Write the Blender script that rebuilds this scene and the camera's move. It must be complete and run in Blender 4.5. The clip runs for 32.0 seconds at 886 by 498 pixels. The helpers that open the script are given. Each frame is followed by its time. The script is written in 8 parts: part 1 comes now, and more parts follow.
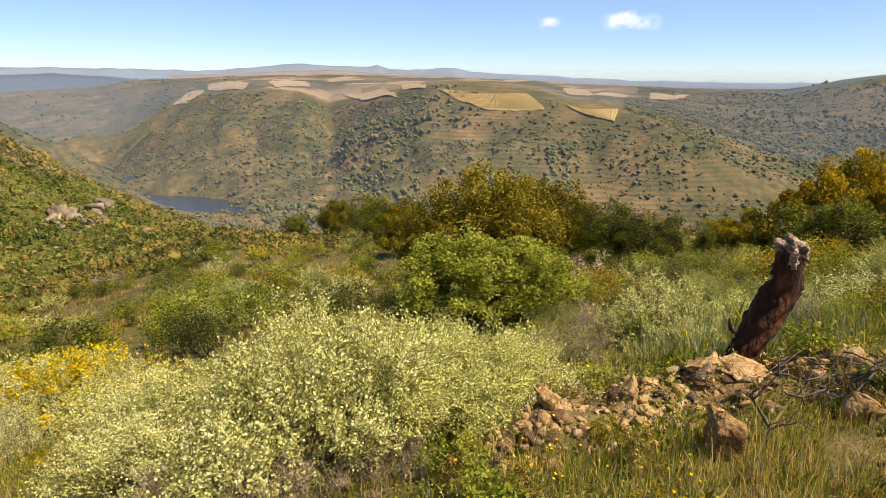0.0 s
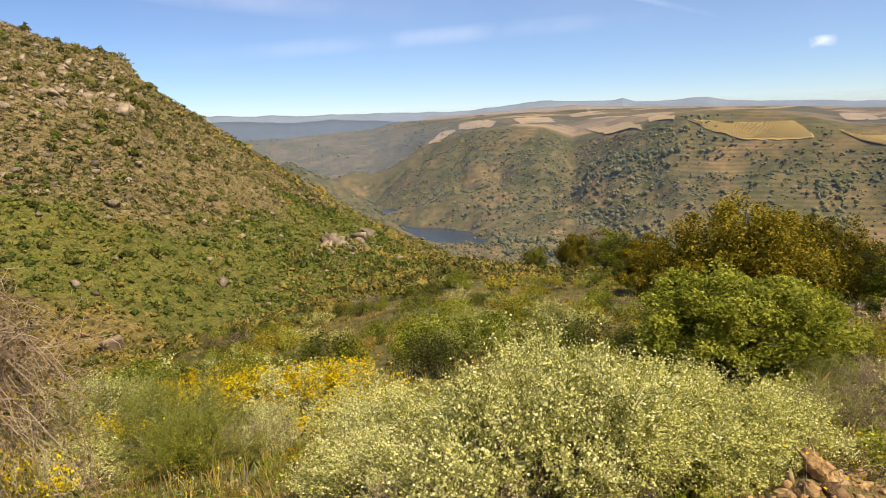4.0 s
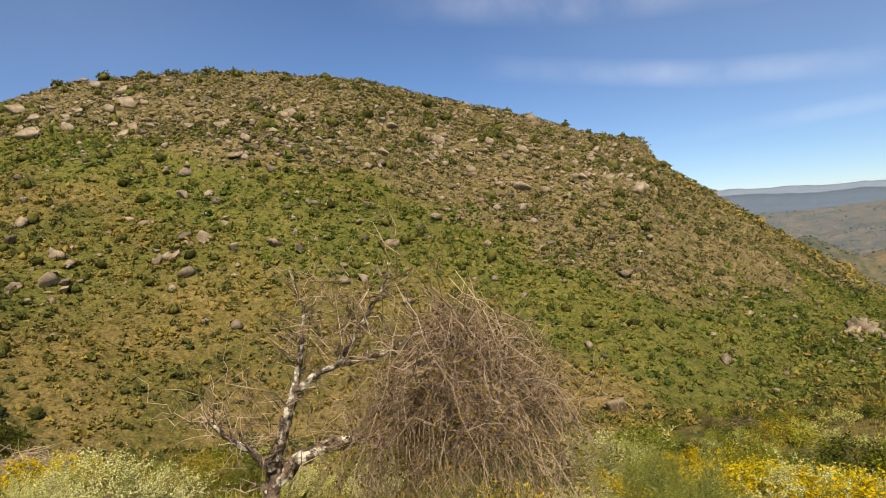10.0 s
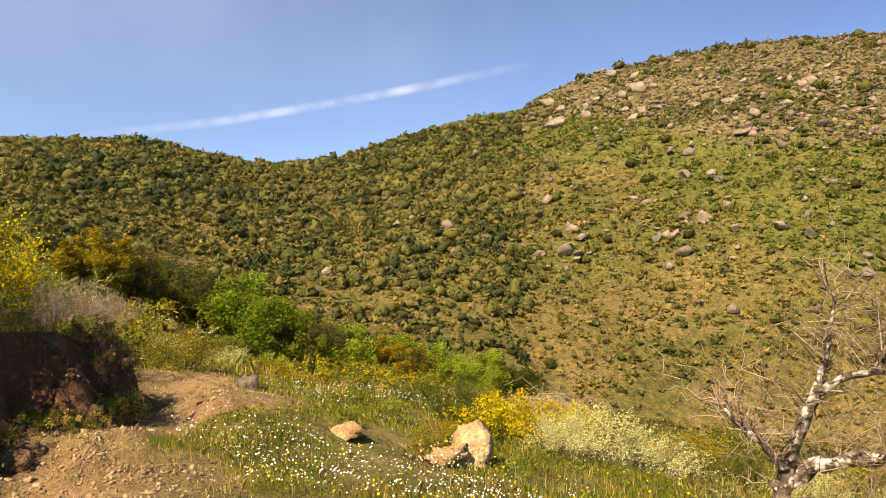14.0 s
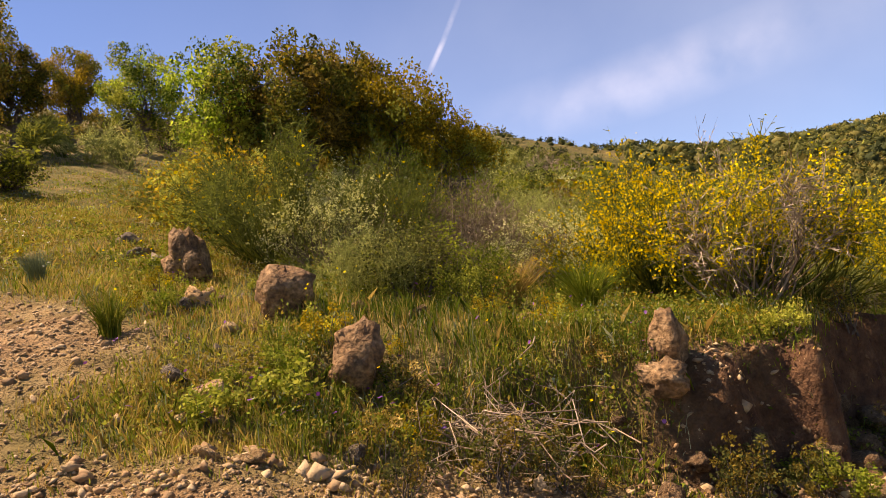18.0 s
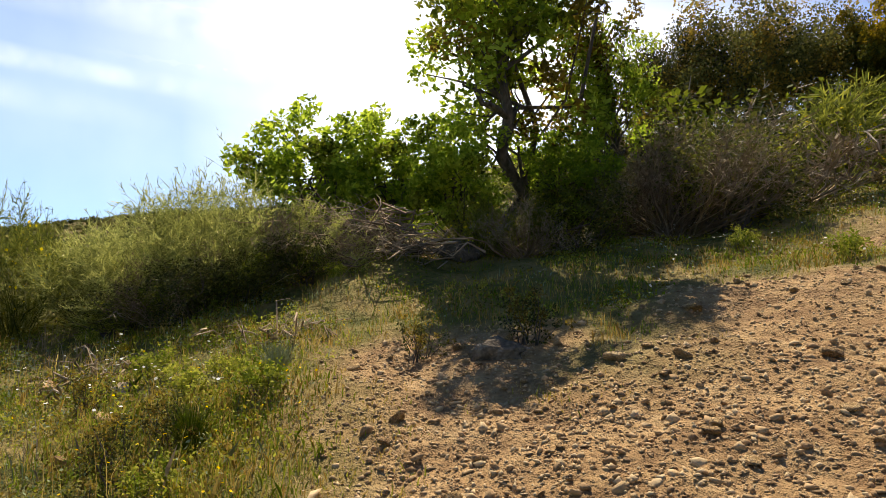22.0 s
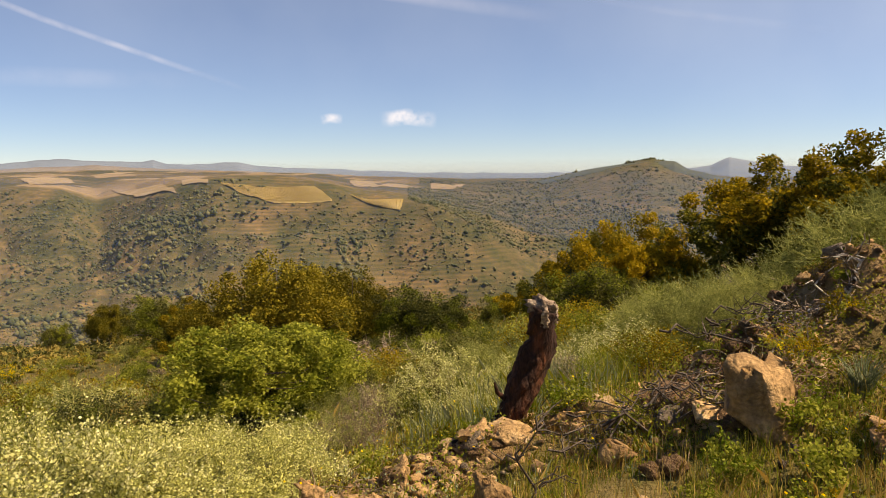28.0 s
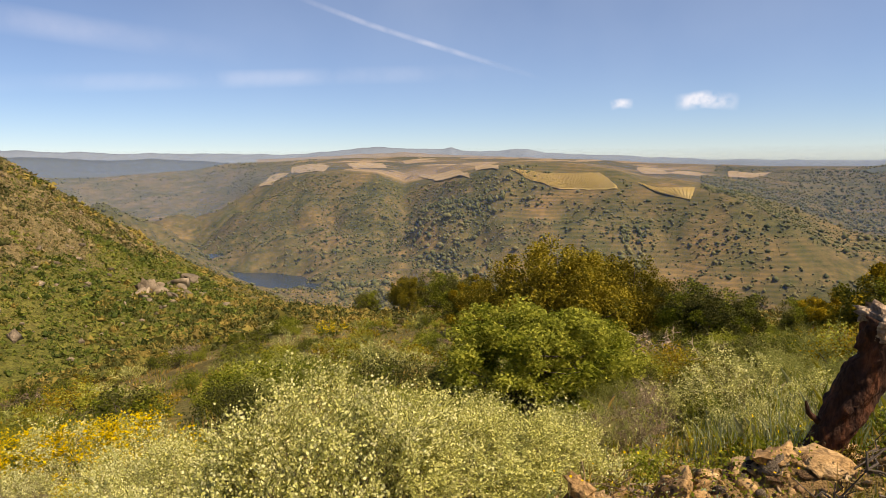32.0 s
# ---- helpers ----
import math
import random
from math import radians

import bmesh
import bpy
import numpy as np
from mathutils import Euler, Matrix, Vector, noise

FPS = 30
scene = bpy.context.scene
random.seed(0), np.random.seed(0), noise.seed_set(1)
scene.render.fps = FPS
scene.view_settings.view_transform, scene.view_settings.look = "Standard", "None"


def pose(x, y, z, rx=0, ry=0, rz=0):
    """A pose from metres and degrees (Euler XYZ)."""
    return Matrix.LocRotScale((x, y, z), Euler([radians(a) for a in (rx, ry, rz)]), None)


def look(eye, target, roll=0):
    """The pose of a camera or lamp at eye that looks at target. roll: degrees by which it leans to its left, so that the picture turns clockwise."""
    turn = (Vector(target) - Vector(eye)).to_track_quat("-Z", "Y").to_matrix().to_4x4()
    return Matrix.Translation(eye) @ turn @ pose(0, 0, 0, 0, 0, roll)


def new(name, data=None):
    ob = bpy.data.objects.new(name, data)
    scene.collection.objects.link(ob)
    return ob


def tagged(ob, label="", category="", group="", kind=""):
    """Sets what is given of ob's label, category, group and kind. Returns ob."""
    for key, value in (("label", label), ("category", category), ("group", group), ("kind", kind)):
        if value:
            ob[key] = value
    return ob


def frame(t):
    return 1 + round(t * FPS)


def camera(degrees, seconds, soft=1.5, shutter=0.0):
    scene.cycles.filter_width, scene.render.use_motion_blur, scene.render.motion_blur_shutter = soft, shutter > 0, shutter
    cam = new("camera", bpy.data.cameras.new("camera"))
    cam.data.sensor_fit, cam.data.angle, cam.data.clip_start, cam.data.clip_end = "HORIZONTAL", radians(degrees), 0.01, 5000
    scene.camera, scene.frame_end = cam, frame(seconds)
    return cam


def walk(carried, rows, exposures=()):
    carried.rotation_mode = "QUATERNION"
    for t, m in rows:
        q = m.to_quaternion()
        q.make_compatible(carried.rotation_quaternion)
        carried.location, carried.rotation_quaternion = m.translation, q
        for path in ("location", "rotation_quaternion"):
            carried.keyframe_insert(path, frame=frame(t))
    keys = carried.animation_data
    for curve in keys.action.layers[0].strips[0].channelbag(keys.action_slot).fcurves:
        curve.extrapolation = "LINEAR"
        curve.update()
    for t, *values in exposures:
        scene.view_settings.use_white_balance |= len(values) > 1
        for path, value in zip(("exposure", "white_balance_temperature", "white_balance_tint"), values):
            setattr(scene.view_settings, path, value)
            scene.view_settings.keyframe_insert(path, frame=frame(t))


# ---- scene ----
cam = camera(67.89, 32.0, soft=0.85)
PATH = [
    (0.0, pose(-0.350, -0.448, 1.659, 75.33, -0.25, 0.04)),
    (0.5, pose(-0.354, -0.411, 1.648, 75.39, -0.33, 1.42)),
    (1.0, pose(-0.347, -0.344, 1.615, 75.48, -0.70, 3.03)),
    (1.5, pose(-0.364, -0.326, 1.608, 75.74, -0.33, 4.97)),
    (2.0, pose(-0.354, -0.312, 1.563, 76.34, 0.77, 8.15)),
    (2.5, pose(-0.354, -0.298, 1.571, 76.98, 1.41, 11.44)),
    (3.0, pose(-0.334, -0.297, 1.588, 77.61, 2.08, 14.58)),
    (3.5, pose(-0.337, -0.310, 1.585, 77.92, 2.23, 17.50)),
    (5.5, pose(-0.418, -0.300, 1.585, 82.19, 3.26, 30.22)),
    (6.0, pose(-0.434, -0.281, 1.566, 83.00, 4.00, 33.74)),
    (6.5, pose(-0.460, -0.275, 1.562, 83.77, 4.36, 37.79)),
    (7.0, pose(-0.445, -0.286, 1.563, 84.69, 4.79, 42.27)),
    (7.5, pose(-0.440, -0.282, 1.558, 85.47, 4.59, 46.82)),
    (8.0, pose(-0.473, -0.259, 1.558, 85.98, 4.76, 51.25)),
    (8.5, pose(-0.502, -0.265, 1.561, 86.55, 4.07, 54.93)),
    (9.0, pose(-0.501, -0.270, 1.561, 86.94, 4.32, 58.00)),
    (9.5, pose(-0.485, -0.282, 1.562, 87.23, 4.21, 59.65)),
    (10.0, pose(-0.465, -0.290, 1.563, 87.60, 4.46, 62.57)),
    (10.5, pose(-0.454, -0.278, 1.569, 88.20, 5.33, 66.68)),
    (11.0, pose(-0.440, -0.290, 1.575, 88.96, 5.54, 72.48)),
    (11.5, pose(-0.437, -0.310, 1.580, 89.69, 4.66, 77.90)),
    (12.0, pose(-0.422, -0.340, 1.584, 89.21, 4.68, 83.50)),
    (12.5, pose(-0.429, -0.364, 1.592, 89.08, 4.18, 88.66)),
    (13.0, pose(-0.435, -0.385, 1.596, 88.84, 4.26, 94.77)),
    (13.5, pose(-0.356, -0.404, 1.599, 88.72, 3.15, 99.36)),
    (15.5, pose(-0.381, -0.570, 1.569, 88.71, 4.33, 124.09)),
    (16.0, pose(-0.347, -0.608, 1.564, 89.38, 5.19, 133.79)),
    (16.5, pose(-0.338, -0.724, 1.560, 89.16, 6.16, 147.50)),
    (17.0, pose(-0.329, -0.802, 1.568, 90.82, 6.91, 157.46)),
    (17.5, pose(-0.328, -0.871, 1.571, 91.41, 5.22, 162.94)),
    (18.0, pose(-0.310, -0.890, 1.581, 92.07, 5.45, 168.70)),
    (18.5, pose(-0.209, -0.883, 1.616, 92.82, 4.08, 179.30)),
    (19.0, pose(-0.155, -0.876, 1.631, 93.52, 5.22, 189.00)),
    (19.5, pose(-0.079, -0.832, 1.648, 93.88, 4.69, 200.84)),
    (20.0, pose(-0.016, -0.805, 1.679, 97.14, 2.85, 208.97)),
    (20.5, pose(0.088, -0.816, 1.678, 98.05, 2.13, 216.51)),
    (21.0, pose(0.162, -0.804, 1.674, 98.76, 2.12, 224.09)),
    (21.5, pose(0.302, -0.794, 1.663, 96.07, -0.20, 235.10)),
    (22.0, pose(0.472, -0.756, 1.670, 95.20, -0.70, 245.87)),
    (22.5, pose(0.566, -0.763, 1.670, 94.06, -1.06, 255.97)),
    (23.0, pose(0.569, -0.719, 1.654, 92.68, -3.24, 267.93)),
    (23.5, pose(0.484, -0.687, 1.616, 91.31, -1.66, 279.32)),
    (24.0, pose(0.459, -0.568, 1.608, 89.60, -2.46, 287.10)),
    (24.5, pose(0.461, -0.421, 1.629, 89.09, -2.83, 294.95)),
    (25.0, pose(0.428, -0.292, 1.635, 89.31, -2.95, 305.91)),
    (25.5, pose(0.358, -0.196, 1.614, 88.91, -2.68, 316.00)),
    (26.0, pose(0.177, -0.193, 1.572, 87.54, -2.10, 325.91)),
    (26.5, pose(0.072, -0.234, 1.558, 85.71, -0.31, 331.41)),
    (28.5, pose(-0.046, -0.261, 1.498, 82.81, 0.20, 342.92)),
    (29.0, pose(0.006, -0.250, 1.493, 82.94, -0.29, 340.88)),
    (29.5, pose(-0.015, -0.249, 1.514, 83.85, -1.23, 341.89)),
    (30.0, pose(-0.034, -0.265, 1.530, 84.42, -0.94, 342.39)),
    (30.5, pose(-0.114, -0.282, 1.532, 84.36, -1.27, 345.86)),
    (31.0, pose(-0.052, -0.106, 1.478, 85.27, -0.46, 352.96)),
    (31.5, pose(-0.021, -0.026, 1.455, 82.36, 0.05, 359.65)),
    (32.0, pose(-0.025, -0.014, 1.447, 82.14, 0.42, 366.28)),
]

EXPO = [(0.0, 0.7, 6850, 18), (3.5, 0.6, 6950, 18), (6.0, 0.28, 6450, 13), (9.5, 0.34, 6700, 13), (13.0, 0.82, 7500, 19), (16.0, 0.93, 7600, 25), (19.0, 1.18, 8000, 30), (20.5, 1.46, 8000, 30), (21.0, 1.38, 7900, 28), (22.0, 0.87, 6950, 12), (23.0, 0.15, 6900, 3), (24.5, -0.08, 7500, 6), (25.2, 0.0, 7000, 4), (26.0, 0.3, 8000, 12), (29.0, 0.45, 7800, 21), (32.0, 0.4, 7400, 20)]
walk(cam, PATH, EXPO)

# ---- sky and sun ----
SUN_AZ, SUN_EL = -114.0, 54.0
world = bpy.data.worlds.new("sky")
scene.world = world
world.use_nodes = True
wn = world.node_tree
sky = wn.nodes.new("ShaderNodeTexSky")
sky.sky_type = "NISHITA"
sky.sun_disc = False
sky.sun_elevation = radians(SUN_EL)
sky.sun_rotation = radians(-SUN_AZ)
sky.altitude = 2500
sky.air_density, sky.dust_density, sky.ozone_density = 1.0, 0.0, 6.0
wn.nodes["Background"].inputs[1].default_value = 0.088
sky_tint = wn.nodes.new("ShaderNodeMix")
sky_tint.data_type, sky_tint.blend_type = "RGBA", "MULTIPLY"
sky_tint.inputs[0].default_value, sky_tint.inputs[7].default_value = 1.0, (0.90, 0.98, 1.05, 1)
wn.links.new(sky.outputs[0], sky_tint.inputs[6])
wn.links.new(sky_tint.outputs[2], wn.nodes["Background"].inputs[0])
sun = new("sun", bpy.data.lights.new("sun", "SUN"))
sun.data.energy, sun.data.angle, sun.data.color = 5.0, radians(0.55), (1.0, 0.90, 0.73)
a, e = radians(SUN_AZ), radians(SUN_EL)
sun.matrix_world = look((-math.sin(a) * math.cos(e) * 50, math.cos(a) * math.cos(e) * 50, math.sin(e) * 50), (0, 0, 0))


# ---- materials ----
def material(name, colours, scale=4.0, detail=6.0, rough=0.9, bump=0.3, bump_scale=30.0, random=0.0, island=0.0,
             translucent=0.0, fine=0.0, spots=None, spec=0.25, stretch=None, tint=0.0):
    """Noise through a ramp of colours, a second finer grain, relief, and variation from piece to piece."""
    m = bpy.data.materials.new(name)
    m.use_nodes = True
    n, link = m.node_tree.nodes, m.node_tree.links.new
    b = n["Principled BSDF"]
    b.inputs["Roughness"].default_value = rough
    b.inputs["Specular IOR Level"].default_value = spec
    co = n.new("ShaderNodeTexCoord").outputs["Object"]
    if stretch:
        mp = n.new("ShaderNodeMapping")
        mp.inputs["Scale"].default_value = stretch
        link(co, mp.inputs[0])
        co = mp.outputs[0]
    tex = n.new("ShaderNodeTexNoise")
    tex.inputs["Scale"].default_value, tex.inputs["Detail"].default_value = scale, detail
    tex.inputs["Roughness"].default_value = 0.6
    link(co, tex.inputs["Vector"])
    fac = tex.outputs[0]
    if tint:
        at, ad = n.new("ShaderNodeAttribute"), n.new("ShaderNodeMath")
        at.attribute_name, ad.operation = "tint", "MULTIPLY_ADD"
        ad.inputs[1].default_value = tint
        link(at.outputs["Fac"], ad.inputs[0])
        link(fac, ad.inputs[2])
        fac = ad.outputs[0]
    if random or island:
        add = n.new("ShaderNodeMath")
        add.operation = "MULTIPLY_ADD"
        src = n.new("ShaderNodeObjectInfo").outputs["Random"] if random else n.new("ShaderNodeNewGeometry").outputs["Random Per Island"]
        sub = n.new("ShaderNodeMath")
        sub.operation = "SUBTRACT"
        sub.inputs[1].default_value = 0.5
        link(src, sub.inputs[0])
        link(sub.outputs[0], add.inputs[0])
        add.inputs[1].default_value = random or island
        link(fac, add.inputs[2])
        fac = add.outputs[0]
        if random and island:
            add2, sub2 = n.new("ShaderNodeMath"), n.new("ShaderNodeMath")
            add2.operation, sub2.operation = "MULTIPLY_ADD", "SUBTRACT"
            sub2.inputs[1].default_value = 0.5
            link(n.new("ShaderNodeNewGeometry").outputs["Random Per Island"], sub2.inputs[0])
            link(sub2.outputs[0], add2.inputs[0])
            add2.inputs[1].default_value = island
            link(fac, add2.inputs[2])
            fac = add2.outputs[0]
    ramp = n.new("ShaderNodeValToRGB")
    els = ramp.color_ramp.elements
    lo, hi = 0.3, 0.7
    els[0].position, els[1].position = lo, hi
    els[0].color, els[1].color = (*colours[0], 1), (*colours[-1], 1)
    for k in range(1, len(colours) - 1):
        el = els.new(lo + (hi - lo) * k / (len(colours) - 1))
        el.color = (*colours[k], 1)
    link(fac, ramp.inputs[0])
    col = ramp.outputs[0]
    if fine:
        ft = n.new("ShaderNodeTexNoise")
        ft.inputs["Scale"].default_value, ft.inputs["Detail"].default_value = bump_scale * 1.7, 3
        link(co, ft.inputs["Vector"])
        mr = n.new("ShaderNodeMapRange")
        mr.inputs["From Min"].default_value, mr.inputs["From Max"].default_value = 0.3, 0.7
        mr.inputs["To Min"].default_value, mr.inputs["To Max"].default_value = 1 - fine, 1 + fine
        link(ft.outputs[0], mr.inputs[0])
        mul = n.new("ShaderNodeVectorMath")
        mul.operation = "SCALE"
        link(col, mul.inputs[0])
        link(mr.outputs[0], mul.inputs["Scale"])
        col = mul.outputs[0]
    if spots:
        colour, sp_scale, amount = spots
        st = n.new("ShaderNodeTexNoise")
        st.inputs["Scale"].default_value, st.inputs["Detail"].default_value = sp_scale, 4
        link(co, st.inputs["Vector"])
        sr = n.new("ShaderNodeValToRGB")
        sr.color_ramp.elements[0].position, sr.color_ramp.elements[1].position = 1 - amount - 0.04, 1 - amount + 0.04
        link(st.outputs[0], sr.inputs[0])
        mix = n.new("ShaderNodeMix")
        mix.data_type = "RGBA"
        link(sr.outputs[0], mix.inputs[0])
        link(col, mix.inputs[6])
        mix.inputs[7].default_value = (*colour, 1)
        col = mix.outputs[2]
    link(col, b.inputs["Base Color"])
    if bump:
        bt = n.new("ShaderNodeTexNoise")
        bt.inputs["Scale"].default_value, bt.inputs["Detail"].default_value = bump_scale, 6
        link(co, bt.inputs["Vector"])
        bp = n.new("ShaderNodeBump")
        bp.inputs["Strength"].default_value, bp.inputs["Distance"].default_value = bump, 1.0 / bump_scale
        link(bt.outputs[0], bp.inputs["Height"])
        link(bp.outputs[0], b.inputs["Normal"])
    if translucent:
        tr = n.new("ShaderNodeBsdfTranslucent")
        link(col, tr.inputs["Color"])
        ms = n.new("ShaderNodeMixShader")
        ms.inputs[0].default_value = translucent
        link(b.outputs[0], ms.inputs[1])
        link(tr.outputs[0], ms.inputs[2])
        link(ms.outputs[0], n["Material Output"].inputs[0])
    return m


def leaf_material(name, c0, c1, c2, translucent=0.45, random=0.35, island=0.5):
    return material(name, [c0, c1, c2], scale=1.2, detail=3, rough=0.75, bump=0, random=random, island=island, translucent=translucent, spec=0.1)


M_OAK = leaf_material("oak_leaf", (0.085, 0.11, 0.0091), (0.175, 0.2, 0.0163), (0.28, 0.3, 0.0292))
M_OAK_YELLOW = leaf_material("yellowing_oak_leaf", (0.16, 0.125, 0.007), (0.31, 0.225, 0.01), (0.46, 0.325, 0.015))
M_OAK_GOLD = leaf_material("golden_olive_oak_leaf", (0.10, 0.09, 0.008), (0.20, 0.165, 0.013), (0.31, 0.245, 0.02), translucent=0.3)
M_OAK_DEEP = leaf_material("deep_olive_oak_leaf", (0.065, 0.07, 0.009), (0.135, 0.138, 0.015), (0.225, 0.21, 0.023), translucent=0.35)
# deep green of lush bank grass, taken darker still for the shrubs' shade
M_LUSH = leaf_material("lush_grass_blade", (0.05, 0.09, 0.008), (0.105, 0.15, 0.013), (0.21, 0.23, 0.025), translucent=0.35)
M_OAK_BROWN = leaf_material("young_brown_oak_leaf", (0.095, 0.07, 0.013), (0.2, 0.142, 0.02), (0.32, 0.226, 0.031))
M_HOLM = leaf_material("holm_oak_leaf", (0.042, 0.048, 0.012), (0.092, 0.096, 0.02), (0.165, 0.158, 0.035), translucent=0.35)
M_OLIVE = leaf_material("spring_green_leaf", (0.19, 0.21, 0.026), (0.32, 0.34, 0.04), (0.44, 0.44, 0.065))
M_BROOM_GREEN = leaf_material("broom_stem", (0.08, 0.1, 0.0163), (0.18, 0.2, 0.0292), (0.30, 0.31, 0.0455), translucent=0.4)
M_BROOM_CREAM = leaf_material("flowering_broom_stem", (0.17, 0.18, 0.04), (0.31, 0.315, 0.075), (0.46, 0.45, 0.125), translucent=0.3)
M_BROOM_GREY = leaf_material("grey_broom_stem", (0.15, 0.17, 0.045), (0.29, 0.31, 0.08), (0.48, 0.48, 0.14), translucent=0.5)
M_TWIG = leaf_material("dry_twig", (0.16, 0.115, 0.07), (0.28, 0.21, 0.135), (0.40, 0.32, 0.22), translucent=0.0)
M_WHITE_FLOWER = leaf_material("cream_petal", (0.62, 0.61, 0.19), (0.74, 0.72, 0.29), (0.82, 0.79, 0.42), translucent=0.35)
M_YELLOW_FLOWER = leaf_material("yellow_petal", (0.72, 0.49, 0.0), (0.84, 0.62, 0.003), (0.89, 0.72, 0.014), translucent=0.4)
M_DAISY = leaf_material("white_petal", (0.7, 0.7, 0.62), (0.8, 0.8, 0.74), (0.85, 0.85, 0.8), translucent=0.2)
M_PURPLE = leaf_material("purple_petal", (0.16, 0.05, 0.2), (0.25, 0.1, 0.3), (0.35, 0.16, 0.4), translucent=0.2)
M_GRASS = leaf_material("grass_blade", (0.12, 0.17, 0.0091), (0.23, 0.265, 0.022), (0.38, 0.355, 0.05), translucent=0.35)
M_DRY_GRASS = leaf_material("dry_grass_blade", (0.32, 0.205, 0.045), (0.49, 0.335, 0.08), (0.62, 0.465, 0.135), translucent=0.25)
M_GREY_GRASS = leaf_material("grey_green_blade", (0.16, 0.20, 0.10), (0.26, 0.30, 0.15), (0.36, 0.39, 0.22), translucent=0.2)
M_SCRUB = material("hill_scrub", [(0.065, 0.073, 0.015), (0.13, 0.125, 0.023), (0.2, 0.168, 0.032), (0.29, 0.212, 0.047)], scale=0.05, bump=0.0, island=0.35, tint=0.5, translucent=0.2)
M_SCRUB_DARK = material("dark_thicket", [(0.035, 0.045, 0.011), (0.075, 0.085, 0.017), (0.125, 0.12, 0.024), (0.175, 0.15, 0.033)], scale=0.03, bump=0.0, island=0.3, tint=0.4, translucent=0.2)
M_SCRUB_GREEN = material("green_hill_scrub", [(0.055, 0.08, 0.012), (0.10, 0.13, 0.017), (0.15, 0.175, 0.024), (0.2, 0.2, 0.035)], scale=0.05, bump=0.0, island=0.35, tint=0.4, translucent=0.2)
M_SCRUB_ROCKY = material("dry_hill_scrub", [(0.065, 0.07, 0.018), (0.125, 0.117, 0.034), (0.2, 0.16, 0.056), (0.28, 0.215, 0.095)], scale=0.05, bump=0.0, island=0.35, tint=0.4, translucent=0.1)
M_SCRUB_FAR = material("far_scrub", [(0.06, 0.07, 0.024), (0.10, 0.11, 0.036), (0.165, 0.15, 0.055)], scale=0.02, bump=0.0, tint=0.5)
M_BARK = material("oak_bark", [(0.05, 0.04, 0.03), (0.10, 0.08, 0.06), (0.17, 0.14, 0.11)], scale=14, bump=0.8, bump_scale=40, stretch=(1, 1, 0.25))
M_DEAD = material("lichen_covered_dead_wood", [(0.06, 0.042, 0.028), (0.15, 0.11, 0.075), (0.30, 0.24, 0.17)], scale=12, bump=1.0, bump_scale=38, fine=0.3, spots=((0.60, 0.56, 0.45), 13, 0.44))
M_DEADTWIG = material("dead_twig", [(0.14, 0.1, 0.062), (0.28, 0.2, 0.125), (0.44, 0.34, 0.22)], scale=3, bump=0, island=0.5)
M_STUMP = material("peeled_charred_stump", [(0.02, 0.011, 0.008), (0.06, 0.028, 0.016), (0.19, 0.07, 0.03)], scale=7, bump=0.9, bump_scale=28, fine=0.4, stretch=(1, 1, 0.35))
M_STUMP_TOP = material("weathered_cork_bark", [(0.15, 0.10, 0.065), (0.34, 0.25, 0.165), (0.58, 0.48, 0.34)], scale=16, bump=0.9, bump_scale=35, fine=0.3)
M_ROCK = material("granite", [(0.12, 0.095, 0.06), (0.225, 0.175, 0.112), (0.35, 0.275, 0.18)], scale=1.2, bump=0.7, bump_scale=9, random=0.3, fine=0.25, spots=((0.16, 0.15, 0.125), 2.2, 0.33))
M_ROCK_TAN = material("ochre_stone", [(0.23, 0.135, 0.052), (0.42, 0.265, 0.112), (0.56, 0.395, 0.195)], scale=5, bump=0.8, bump_scale=22, random=0.3, fine=0.3, spots=((0.19, 0.13, 0.08), 6, 0.33))
M_ROCK_DARK = material("lichened_grey_stone", [(0.06, 0.046, 0.03), (0.13, 0.10, 0.065), (0.24, 0.19, 0.13)], scale=6, bump=0.8, bump_scale=20, random=0.3, fine=0.3, spots=((0.30, 0.27, 0.21), 9, 0.36))
M_CLAY = material("dried_clay_clod", [(0.11, 0.060, 0.026), (0.205, 0.122, 0.056), (0.31, 0.20, 0.10)], scale=8, bump=1.0, bump_scale=20, fine=0.45)
M_CLIFF = material("crag_rock", [(0.10, 0.08, 0.052), (0.20, 0.157, 0.102), (0.31, 0.245, 0.16)], scale=0.35, bump=0.9, bump_scale=2.2, island=0.5, fine=0.25)


def water_material():
    m = bpy.data.materials.new("river_water")
    m.use_nodes = True
    n, link = m.node_tree.nodes, m.node_tree.links.new
    b = n["Principled BSDF"]
    b.inputs["Base Color"].default_value = (0.018, 0.035, 0.055, 1)
    b.inputs["Roughness"].default_value = 0.25
    t = n.new("ShaderNodeTexNoise")
    t.inputs["Scale"].default_value = 0.12
    link(n.new("ShaderNodeTexCoord").outputs["Object"], t.inputs["Vector"])
    bp = n.new("ShaderNodeBump")
    bp.inputs["Strength"].default_value = 0.25
    link(t.outputs[0], bp.inputs["Height"])
    link(bp.outputs[0], b.inputs["Normal"])
    return m


M_WATER = water_material()


